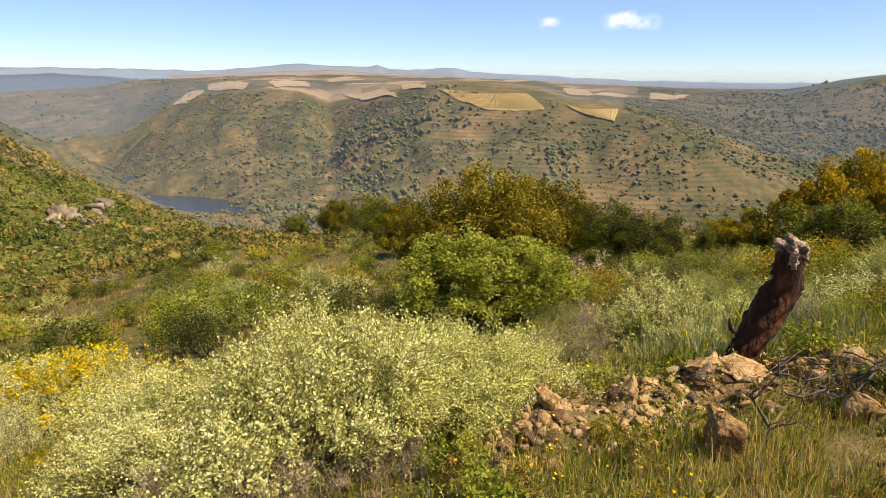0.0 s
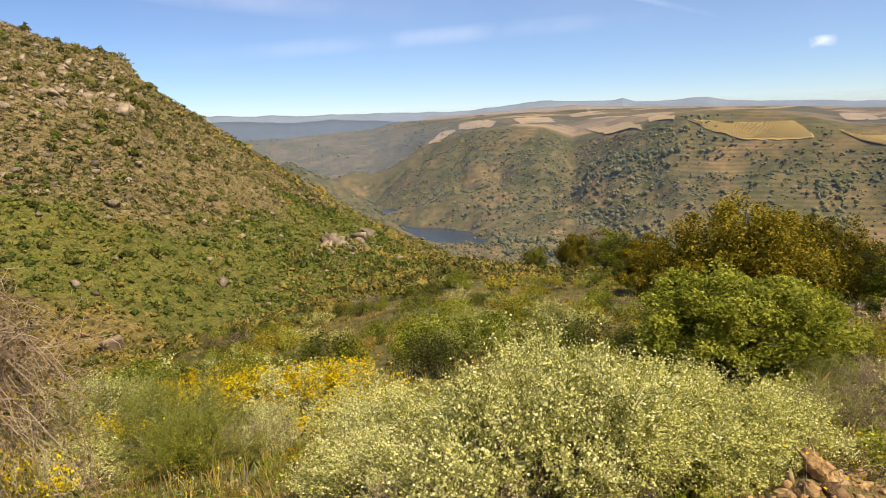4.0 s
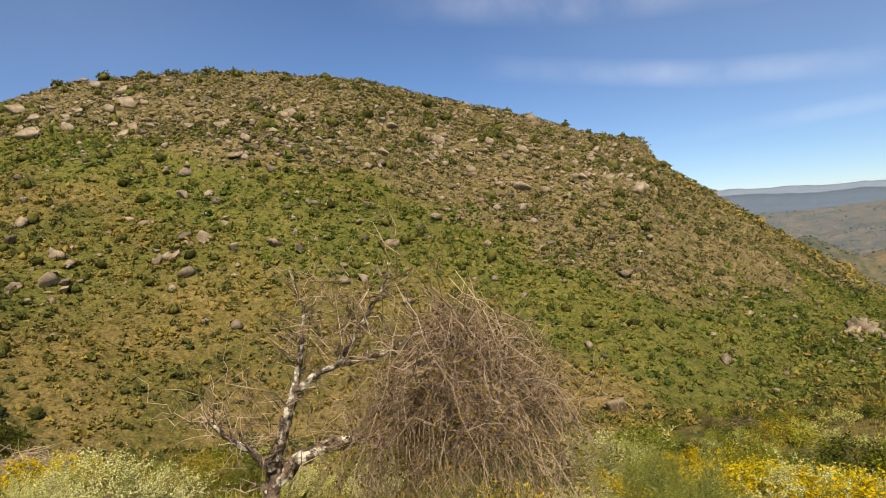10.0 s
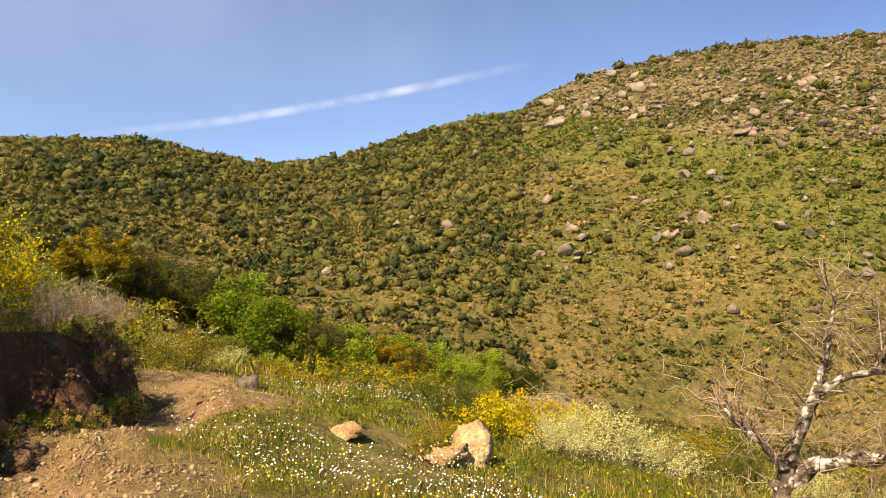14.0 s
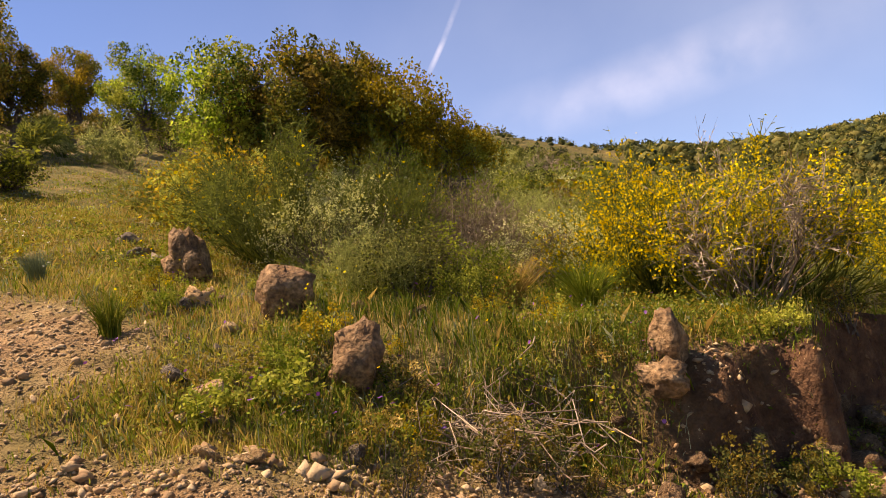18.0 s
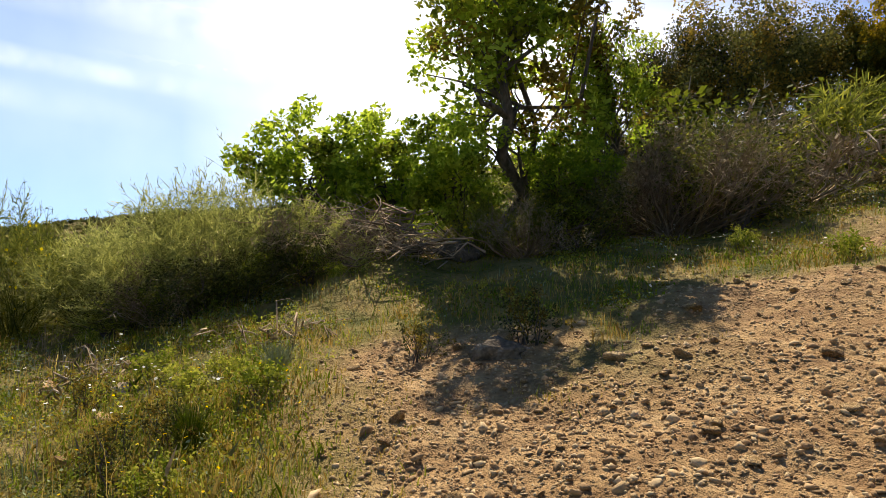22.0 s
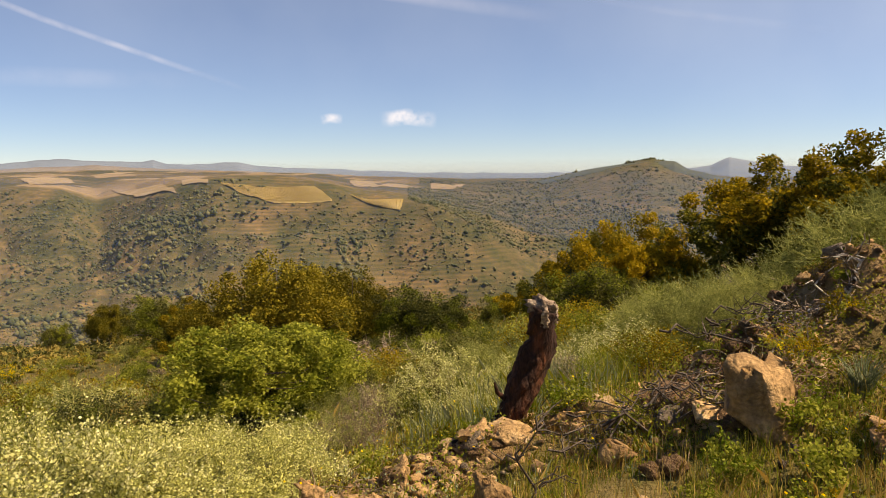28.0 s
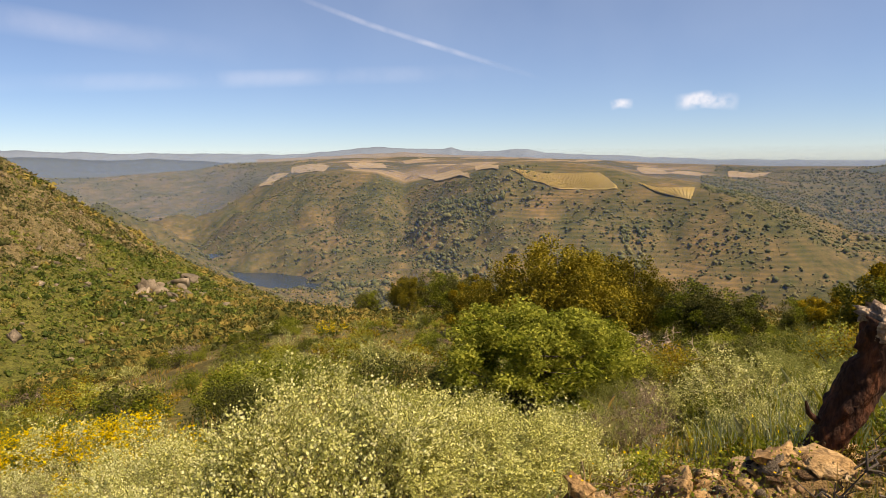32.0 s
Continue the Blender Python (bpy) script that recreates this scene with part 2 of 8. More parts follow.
def ground_material():
    """Soil, dry grass and green growth by noise; bare dirt on the track and paler ground far off, by the ground's own zones."""
    m = bpy.data.materials.new("hillside_ground")
    m.use_nodes = True
    n, link = m.node_tree.nodes, m.node_tree.links.new
    b = n["Principled BSDF"]
    b.inputs["Roughness"].default_value = 0.95
    b.inputs["Specular IOR Level"].default_value = 0.15
    co = n.new("ShaderNodeTexCoord").outputs["Object"]

    def noise_tex(scale, detail=6, rough=0.6):
        t = n.new("ShaderNodeTexNoise")
        t.inputs["Scale"].default_value, t.inputs["Detail"].default_value, t.inputs["Roughness"].default_value = scale, detail, rough
        link(co, t.inputs["Vector"])
        return t.outputs[0]

    def ramp(fac, *stops):
        r = n.new("ShaderNodeValToRGB")
        els = r.color_ramp.elements
        els[0].position, els[0].color = stops[0][0], (*stops[0][1], 1)
        els[1].position, els[1].color = stops[-1][0], (*stops[-1][1], 1)
        for p, c in stops[1:-1]:
            els.new(p).color = (*c, 1)
        link(fac, r.inputs[0])
        return r.outputs[0]

    def zone(name):
        at = n.new("ShaderNodeAttribute")
        at.attribute_name = name
        return at.outputs["Fac"]

    def mix(fac, c0, c1, how="MIX"):
        x = n.new("ShaderNodeMix")
        x.data_type, x.blend_type = "RGBA", how
        link(fac, x.inputs[0])
        link(c0, x.inputs[6])
        link(c1, x.inputs[7])
        return x.outputs[2]

    near = ramp(noise_tex(1.6, 10, 0.75), (0.34, (0.06, 0.068, 0.012)), (0.46, (0.12, 0.115, 0.026)), (0.56, (0.20, 0.155, 0.048)), (0.68, (0.30, 0.215, 0.085)))
    hill = ramp(noise_tex(0.05, 12, 0.8), (0.34, (0.068, 0.07, 0.016)), (0.43, (0.108, 0.1, 0.025)), (0.52, (0.16, 0.124, 0.038)), (0.61, (0.215, 0.156, 0.058)), (0.71, (0.29, 0.205, 0.09)))
    rocky = ramp(noise_tex(0.22, 12, 0.8), (0.34, (0.085, 0.074, 0.03)), (0.46, (0.15, 0.12, 0.052)), (0.56, (0.225, 0.17, 0.082)), (0.70, (0.34, 0.26, 0.15)))
    far = ramp(noise_tex(0.012, 14, 0.82), (0.36, (0.045, 0.052, 0.02)), (0.45, (0.08, 0.08, 0.03)), (0.54, (0.13, 0.102, 0.043)), (0.68, (0.26, 0.17, 0.072)))
    dirt = ramp(noise_tex(3.0, 10, 0.75), (0.30, (0.15, 0.085, 0.038)), (0.44, (0.26, 0.155, 0.07)), (0.56, (0.36, 0.23, 0.105)), (0.72, (0.47, 0.33, 0.17)))
    # red-brown clay, its colour also darkened for shade on the cut bank
    clay = ramp(noise_tex(7.0, 8, 0.7), (0.32, (0.065, 0.032, 0.017)), (0.55, (0.145, 0.075, 0.037)), (0.7, (0.24, 0.138, 0.068)))
    green = ramp(noise_tex(0.09, 8, 0.7), (0.35, (0.075, 0.095, 0.014)), (0.65, (0.14, 0.15, 0.026)))
    tufts = ramp(noise_tex(0.9, 6, 0.7), (0.32, (0.5, 0.52, 0.48)), (0.5, (0.95, 0.95, 0.92)), (0.68, (1.4, 1.35, 1.25)))
    one = n.new("ShaderNodeValue")
    one.outputs[0].default_value = 1.0
    speck = ramp(noise_tex(2.6, 8, 0.75), (0.36, (0.5, 0.52, 0.5)), (0.5, (0.95, 0.95, 0.95)), (0.64, (1.5, 1.45, 1.35)))
    tufts = mix(one.outputs[0], tufts, speck, "MULTIPLY")
    hill = mix(one.outputs[0], hill, tufts, "MULTIPLY")
    col = mix(zone("hill"), near, hill)
    col = mix(zone("green"), col, mix(one.outputs[0], green, tufts, "MULTIPLY"))
    col = mix(zone("rocky"), col, mix(one.outputs[0], rocky, tufts, "MULTIPLY"))
    col = mix(zone("far"), col, far)
    patches = ramp(noise_tex(0.09, 8, 0.75), (0.34, (0.45, 0.5, 0.45)), (0.5, (0.95, 0.95, 0.92)), (0.66, (1.75, 1.55, 1.3)))
    col = mix(zone("far"), col, mix(one.outputs[0], far, patches, "MULTIPLY"))
    steps = n.new("ShaderNodeTexWave")
    steps.wave_type, steps.bands_direction = "BANDS", "Z"
    steps.inputs["Scale"].default_value, steps.inputs["Distortion"].default_value, steps.inputs["Detail"].default_value, steps.inputs["Detail Scale"].default_value = 0.075, 9.0, 3.0, 0.08
    link(co, steps.inputs["Vector"])
    ledges = ramp(steps.outputs["Fac"], (0.2, (0.86, 0.89, 0.88)), (0.5, (1.0, 1.0, 1.0)), (0.85, (1.25, 1.17, 1.07)))
    col = mix(zone("terrace"), col, mix(one.outputs[0], far, ledges, "MULTIPLY"))
    cells = n.new("ShaderNodeTexVoronoi")
    cells.inputs["Scale"].default_value = 0.012
    link(co, cells.inputs["Vector"])
    sep = n.new("ShaderNodeSeparateColor")
    link(cells.outputs["Color"], sep.inputs[0])
    plots = ramp(sep.outputs[0], (0.0, (0.07, 0.07, 0.03)), (0.4, (0.12, 0.095, 0.045)), (0.62, (0.20, 0.145, 0.07)), (0.85, (0.28, 0.20, 0.10)), (1.0, (0.36, 0.27, 0.15)))
    col = mix(zone("plateau"), col, plots)
    col = mix(zone("dirt"), col, dirt)
    col = mix(zone("clay"), col, clay)
    link(col, b.inputs["Base Color"])
    bp = n.new("ShaderNodeBump")
    bp.inputs["Strength"].default_value, bp.inputs["Distance"].default_value = 0.7, 0.05
    link(noise_tex(18, 10, 0.75), bp.inputs["Height"])
    bp2 = n.new("ShaderNodeBump")
    bp2.inputs["Strength"].default_value, bp2.inputs["Distance"].default_value = 0.6, 1.2
    link(noise_tex(0.5, 8, 0.7), bp2.inputs["Height"])
    link(bp.outputs[0], bp2.inputs["Normal"])
    link(bp2.outputs[0], b.inputs["Normal"])
    return m


M_GROUND = ground_material()


# ---- meshes ----
def quick_mesh(name, verts, faces, mats, smooth=False, mat_index=None):
    """A mesh from arrays; all faces have the same number of corners."""
    verts, faces = np.asarray(verts, np.float32), np.asarray(faces, np.int32)
    me = bpy.data.meshes.new(name)
    me.vertices.add(len(verts))
    me.vertices.foreach_set("co", verts.ravel())
    k = faces.shape[1]
    me.loops.add(faces.size)
    me.loops.foreach_set("vertex_index", faces.ravel())
    me.polygons.add(len(faces))
    me.polygons.foreach_set("loop_start", np.arange(0, faces.size, k, dtype=np.int32))
    if mat_index is not None:
        me.polygons.foreach_set("material_index", np.asarray(mat_index, np.int32))
    if smooth:
        me.polygons.foreach_set("use_smooth", np.ones(len(faces), bool))
    for m in mats if isinstance(mats, (list, tuple)) else [mats]:
        me.materials.append(m)
    me.update(calc_edges=True)
    me.validate()
    return me


def part(name, me, parent, label=""):
    ob = new(name, me)
    ob.parent = parent
    return tagged(ob, label) if label else ob


# ---- the lie of the land: polar profile round the viewpoint ----
CX, CY, EYE = 0.0, -0.47, 1.6


def line(rows):
    rows = sorted(rows)
    az = np.array([r[0] for r in rows], float)
    return np.r_[az[-1] - 360, az, az[0] + 360], [np.r_[c[-1], c, c[0]] for c in (np.array([r[k] for r in rows], float) for k in (1, 2))]


def along(ln, az, k):
    return np.interp((az + 180) % 360 - 180, ln[0], ln[1][k])


# degrees to the left of north, metres away, then height in metres (rings) or degrees above eye level (lines)
RING_12 = line([(0, 12, -2.8), (30, 12, -3.1), (60, 12, -3.0), (90, 12, -2.1), (118, 12, -0.9), (135, 12, 0.4), (150, 12, 1.5), (180, 12, 2.8), (-150, 12, 3.3), (-120, 12, 2.9), (-90, 12, 1.8), (-70, 12, 1.25), (-45, 12, -0.6), (-30, 12, -1.6)])
RING_40 = line([(0, 40, -10), (20, 40, -10.5), (40, 40, -12.5), (60, 40, -14), (90, 40, -12), (118, 40, -6.3), (135, 40, -1), (150, 40, 4.4), (165, 40, 8.5), (180, 40, 9.5), (-165, 40, 10.4), (-150, 40, 11), (-135, 40, 11), (-120, 40, 9.6), (-100, 40, 6), (-90, 40, 4.5), (-75, 40, 1), (-60, 40, -3.5), (-45, 40, -7), (-30, 40, -9.3)])
FOOT = line([(-180, 60, 13.6), (-150, 60, 14.3), (-120, 60, 12.5), (-100, 70, 8.0), (-90, 90, 6.2), (-80, 100, 4.2), (-70, 100, 0.5), (-60, 120, -5), (-45, 120, -9), (-30, 130, -12), (-15, 130, -12.8), (0, 125, -13.2), (12, 120, -13.4), (20, 125, -12.4), (27, 130, -13.5), (35, 120, -15.5), (45, 100, -16.9), (60, 95, -17.2), (80, 88, -16.9), (95, 84, -15), (110, 78, -12), (118, 75, -11), (130, 75, -4), (140, 80, 3), (148, 85, 7.9), (155, 85, 9.1), (162, 85, 11), (170, 70, 12.6)])
CREST = line([(-180, 120, 13), (-150, 120, 13), (-120, 120, 11), (-100, 140, 8), (-90, 170, 7.2), (-80, 170, 5.3), (-74, 165, 3.6), (-65, 300, -10), (-50, 500, -14)]
             + [(-25, 600, -14.5), (0, 560, -14.8), (10, 600, -14), (17, 640, -13.2), (19.5, 600, -12.9), (21, 500, -12.3), (22.7, 430, -11.8), (24.7, 400, -10.8), (26.8, 385, -9.0), (30.4, 365, -6.4), (34.3, 350, -3.8)]
             + [(38.4, 340, -0.7), (41, 335, 1.1), (43.1, 332, 2.6), (44.7, 330, 4.0), (45.4, 330, 5.4), (50.2, 328, 6.6), (54.1, 325, 8.3), (59.4, 320, 9.8), (64.1, 315, 11.1), (68, 310, 12.2)]
             + [(71.5, 305, 12.8), (76, 300, 13.3), (81, 295, 13.4), (87, 290, 12.9), (90.7, 285, 12.6), (94.5, 280, 11.4), (97, 280, 10.1), (103, 275, 9.2), (108, 272, 8.0), (113, 270, 6.5), (119, 270, 6.2), (123, 270, 7.0), (128, 260, 8.1)]
             + [(135, 255, 7.8), (140, 250, 7.7), (144, 240, 7.7), (150, 180, 7.6), (157, 140, 8.8), (163, 130, 10.2), (170, 120, 12)])
VALLEY = line([(-180, 300, 10), (-120, 300, 9), (-90, 300, 6), (-78, 300, 3.5), (-70, 500, -12), (-50, 640, -13), (-25, 680, -13), (0, 640, -12.9), (10, 660, -12.9), (17, 700, -12.2), (20, 780, -11.05), (23, 880, -9.8), (26, 950, -9.1), (29, 1000, -8.7), (34, 1050, -8.3), (45, 700, -9), (60, 600, -6), (90, 500, 4), (120, 480, 2), (150, 400, 5)])
OPPOSITE = line([(-180, 700, 8), (-90, 500, 5), (-75, 600, 1.5), (-68, 1000, -6), (-45, 1000, -6), (-35, 1000, -6), (-30, 900, -7.2), (-25.6, 780, -8.1), (-21.7, 800, -5.4), (-17.6, 820, -3.4), (-15, 850, -2.5), (-11.5, 880, -2.0), (-8.3, 900, -1.2), (-4.2, 950, -0.6), (0.9, 950, -0.8), (4.9, 1000, -1.5), (9.6, 1150, -2.3)]
                + [(12, 1150, -1.3), (14.4, 1200, -1.0), (17.7, 1250, -1.2), (22, 1400, -2.1), (24, 1450, -3.4), (26.6, 1500, -4.8), (29, 1600, -4.5), (33, 1900, -3.6), (40, 2200, -1.6), (60, 1500, 2), (120, 1000, 2)])
PLATEAU = line([(-180, 2500, 4), (-90, 2000, 2.5), (-75, 2300, 2.0), (-60, 2200, -0.4), (-45, 2000, -1.2), (-38.5, 1900, -0.4), (-35.6, 1850, 0.62), (-32, 1850, 0.1), (-27, 1900, -0.9), (-20, 2000, -0.9), (-9, 2000, -0.45), (0, 2000, -0.1), (10, 2100, 0.2), (18, 2300, -0.1), (27, 2600, -0.4), (40, 2700, -0.4), (90, 2500, 3)])
HORIZON = line([(-180, 4950, 1.0), (-90, 4950, 0.6), (-60, 4950, -0.7), (-20, 4950, -0.8), (40, 4950, -0.8), (60, 4950, 0.5), (120, 4950, 1.0)])


LATTICE = {}


def lattice(seed, n=256):
    if seed not in LATTICE:
        LATTICE[seed] = np.random.RandomState(seed).rand(n, n)
    return LATTICE[seed]


def value_noise(x, y, scale, seed):
    g = lattice(seed)
    x, y = np.asarray(x) / scale, np.asarray(y) / scale
    i, j = np.floor(x).astype(int), np.floor(y).astype(int)
    u, v = x - i, y - j
    u, v = u * u * (3 - 2 * u), v * v * (3 - 2 * v)
    i, j, i1, j1 = i % 256, j % 256, (i + 1) % 256, (j + 1) % 256
    return (g[i, j] * (1 - u) + g[i1, j] * u) * (1 - v) + (g[i, j1] * (1 - u) + g[i1, j1] * u) * v - 0.5


def fractal(x, y, scale, seed, octaves=4):
    return sum(value_noise(x, y, scale / 2 ** k, seed + k) / 2 ** k for k in range(octaves))


def segment_distance(x, y, pts):
    best = np.full(np.shape(x), 1e9)
    for (ax, ay), (bx, by) in zip(pts, pts[1:]):
        t = np.clip(((x - ax) * (bx - ax) + (y - ay) * (by - ay)) / ((bx - ax) ** 2 + (by - ay) ** 2), 0, 1)
        best = np.minimum(best, np.hypot(x - ax - t * (bx - ax), y - ay - t * (by - ay)))
    return best


# the dirt track climbs from the west past the viewpoint and up to the south-east
TRACK = [(-17.0, -9.5), (-10.0, -7.0), (-7.6, -5.6), (-5.6, -4.4), (-3.6, -3.5), (-1.2, -2.7), (2.2, -3.8), (5.2, -8.0), (7.0, -15.0), (10.0, -25.0)]
BANK = [(-9.3, -8.0), (-7.4, -6.7), (-6.2, -5.75), (-5.0, -5.2), (-3.4, -4.8), (-2.2, -4.4), (-1.1, -4.4), (-0.4, -4.6)]


# heaps of earth and stones: x, y, width, height
HEAPS = [(0.05, 3.25, 0.36, 0.10), (0.45, 3.5, 0.42, 0.17), (0.95, 3.75, 0.45, 0.22), (1.45, 4.0, 0.48, 0.26), (2.0, 4.3, 0.5, 0.2), (2.55, 4.0, 0.5, 0.12), (3.1, 3.1, 0.4, 0.16), (3.7, 3.75, 0.62, 0.44), (4.45, 4.1, 0.75, 0.42), (5.4, 4.5, 0.95, 0.38), (6.0, 4.1, 0.9, 0.2)]
MOUNDS = HEAPS + [(9.0, -3.2, 1.2, 0.3), (7.6, -2.6, 1.1, 0.2)]


def terrain(x, y):
    """Height of the ground, by arrays of x and y."""
    x, y = np.asarray(x, float), np.asarray(y, float)
    dx, dy = x - CX, y - CY
    r, az = np.hypot(dx, dy), np.degrees(np.arctan2(-dx, dy))
    plane = 0.0 + 0.15 * x - 0.23 * y
    slope = [np.tan(np.radians(along(ln, az, 1))) for ln in (FOOT, CREST, VALLEY, OPPOSITE, PLATEAU, HORIZON)]
    far = [along(ln, az, 0) for ln in (FOOT, CREST, VALLEY, OPPOSITE, PLATEAU, HORIZON)]
    knots = [np.full(r.shape, 7.0), np.full(r.shape, 12.0), np.full(r.shape, 40.0)] + far
    k7 = 0.15 * (CX - 7 * np.sin(np.radians(az))) - 0.23 * (CY + 7 * np.cos(np.radians(az)))
    highs = [k7, along(RING_12, az, 1), along(RING_40, az, 1)] + [EYE + f * s for f, s in zip(far, slope)]
    z = np.where(r < 7, plane, k7)
    for (r0, z0), (r1, z1) in zip(zip(knots, highs), zip(knots[1:], highs[1:])):
        t = np.clip((r - r0) / (r1 - r0), 0, 1)
        z = np.where(r >= r0, z0 + (z1 - z0) * t, z)
    # relief
    rough = np.clip((r - 60) / 120, 0, 1)
    z += fractal(x, y, 0.9, 3, 3) * 0.12 * np.clip(r / 3, 0, 1) * np.clip(1.5 - r / 60, 0, 1)
    z += fractal(x, y, 7.0, 9, 4) * np.clip((r - 6) / 20, 0, 1) * 0.7
    hilly = np.exp(-((az - 75) / 45) ** 2) * rough * np.clip((420 - r) / 60, 0, 1)
    z += fractal(x, y, 38.0, 17, 5) * hilly * 7.0 * np.clip((crest_room(az, r)), 0.12, 1)
    opp = np.clip((r - 600) / 150, 0, 1) * np.clip((2400 - r) / 500, 0, 1)
    gully = np.abs(fractal(x, y, 220.0, 31, 5))
    z += opp * (gully * 115 - 23) * np.where(r < along(OPPOSITE, az, 0), np.clip((along(OPPOSITE, az, 0) - r) / 200, 0.1, 1), 0.12)
    # the cut bank along the upper side of the track
    e = bank_side(x, y)
    e = e + 0.3 * fractal(x, y, 0.38, 89, 3)
    wide = np.interp(x, [-2.5, -1.5], [0.26, 0.75])
    step = np.clip((e + 0.05) / wide + 0.1, 0, 1)
    step = step * step * (3 - 2 * step)
    near = np.exp(-np.clip(segment_distance(x, y, BANK) - 1.2, 0, None) / 1.2)
    hi = np.interp(x, [-10, -8, -6, -3.4, -1.6, 0.2], [0, 0.25, 0.34, 0.38, 0.32, 0.08])
    lo = np.interp(x, [-10, -8, -6, -3.4, -1.6, 0.6], [0, 0.3, 0.42, 0.40, 0.34, 0.0])
    z += near * (step * hi * np.exp(-np.clip(e, 0, None) / 1.6) - (1 - step) * lo * np.exp(-(np.minimum(e, 0) / 1.0) ** 2))
    # churned earth on the bare ground
    z += 0.055 * fractal(x, y, 0.30, 77, 3) * np.clip(dirt_zone(x, y) + 0.3 * near, 0, 1)
    for mx, my, mw, mh in MOUNDS:
        z += mh * np.exp(-((x - mx) ** 2 + (y - my) ** 2) / mw ** 2) * (1 + 1.2 * fractal(x, y, 0.7, 23, 3))
    return z


def crest_room(az, r):
    return np.abs(r - along(CREST, az, 0)) / 60.0


def bank_side(x, y):
    """Metres beyond the edge of the cut bank (below nought: on the side of the track)."""
    return 0.85 * (-y - np.interp(x, [p[0] for p in BANK], [-p[1] for p in BANK])) + 0.55 * fractal(x, y, 1.1, 83, 3)


# bare ground: stretches of the track with half their width
BARE = [((-17.0, -9.5), (-7.6, -5.6), 0.6), ((-7.6, -5.6), (-4.2, -3.95), 0.62), ((-4.2, -3.95), (-1.2, -3.1), 0.72), ((-1.5, -3.55), (0.6, -3.45), 0.6), ((-1.2, -3.0), (1.6, -2.5), 0.85), ((1.6, -2.6), (3.3, -5.3), 1.6), ((0.9, -3.6), (1.6, -5.0), 0.45), ((2.6, -2.4), (4.2, -2.7), 1.15), ((4.6, -7.5), (6.6, -14.0), 0.5)]


def dirt_zone(x, y):
    d = np.min([segment_distance(x, y, [a, b]) - w for a, b, w in BARE], axis=0)
    edge = d + 1.1 * fractal(x, y, 1.3, 40, 5)
    fade = np.clip((13 - np.hypot(x, y)) / 4, 0, 1)
    return np.clip(-edge / 0.8 + 0.45, 0, 1) * fade


# the rocky hill: the lower edge of its stony crown, and of the green belt below it, as seen from the viewpoint
STONY = [(20, -8), (28.6, -7), (36.3, -7), (42.7, -7), (49.4, -4.9), (58.9, -0.8), (68.4, 3.3), (77.5, 5.7), (85.7, 7.7), (92.9, 8.8), (103, 8.6), (112, 9.5), (150, 12)]
BELT = [(20, -14), (38, -15.8), (45.4, -15), (54.7, -10.9), (64.3, -6.3), (73.6, -2.1), (84.3, 1.1), (93.3, 3.5), (100, 4.8), (108, 6.8), (115, 9), (150, 12)]


def hill_cover(x, y):
    """How stony and how green the hillside is, by arrays of x and y."""
    x, y = np.asarray(x, float), np.asarray(y, float)
    r, az = np.hypot(x - CX, y - CY), np.degrees(np.arctan2(-(x - CX), y - CY))
    el = np.degrees(np.arctan2(terrain(x, y) - EYE, r)) + 5.0 * fractal(x, y, 30, 131, 4)
    on_hill = np.clip((r - 85) / 30, 0, 1) * np.clip((az - 20) / 6, 0, 1) * np.clip((125 - az) / 12, 0, 1) * (r < 420)
    stony = np.clip((el - np.interp(az, *zip(*STONY))) / 1.6 + 0.3, 0, 1)
    belt = np.clip((el - np.interp(az, *zip(*BELT))) / 1.6 + 0.3, 0, 1) * (1 - stony)
    return stony * on_hill, belt * on_hill


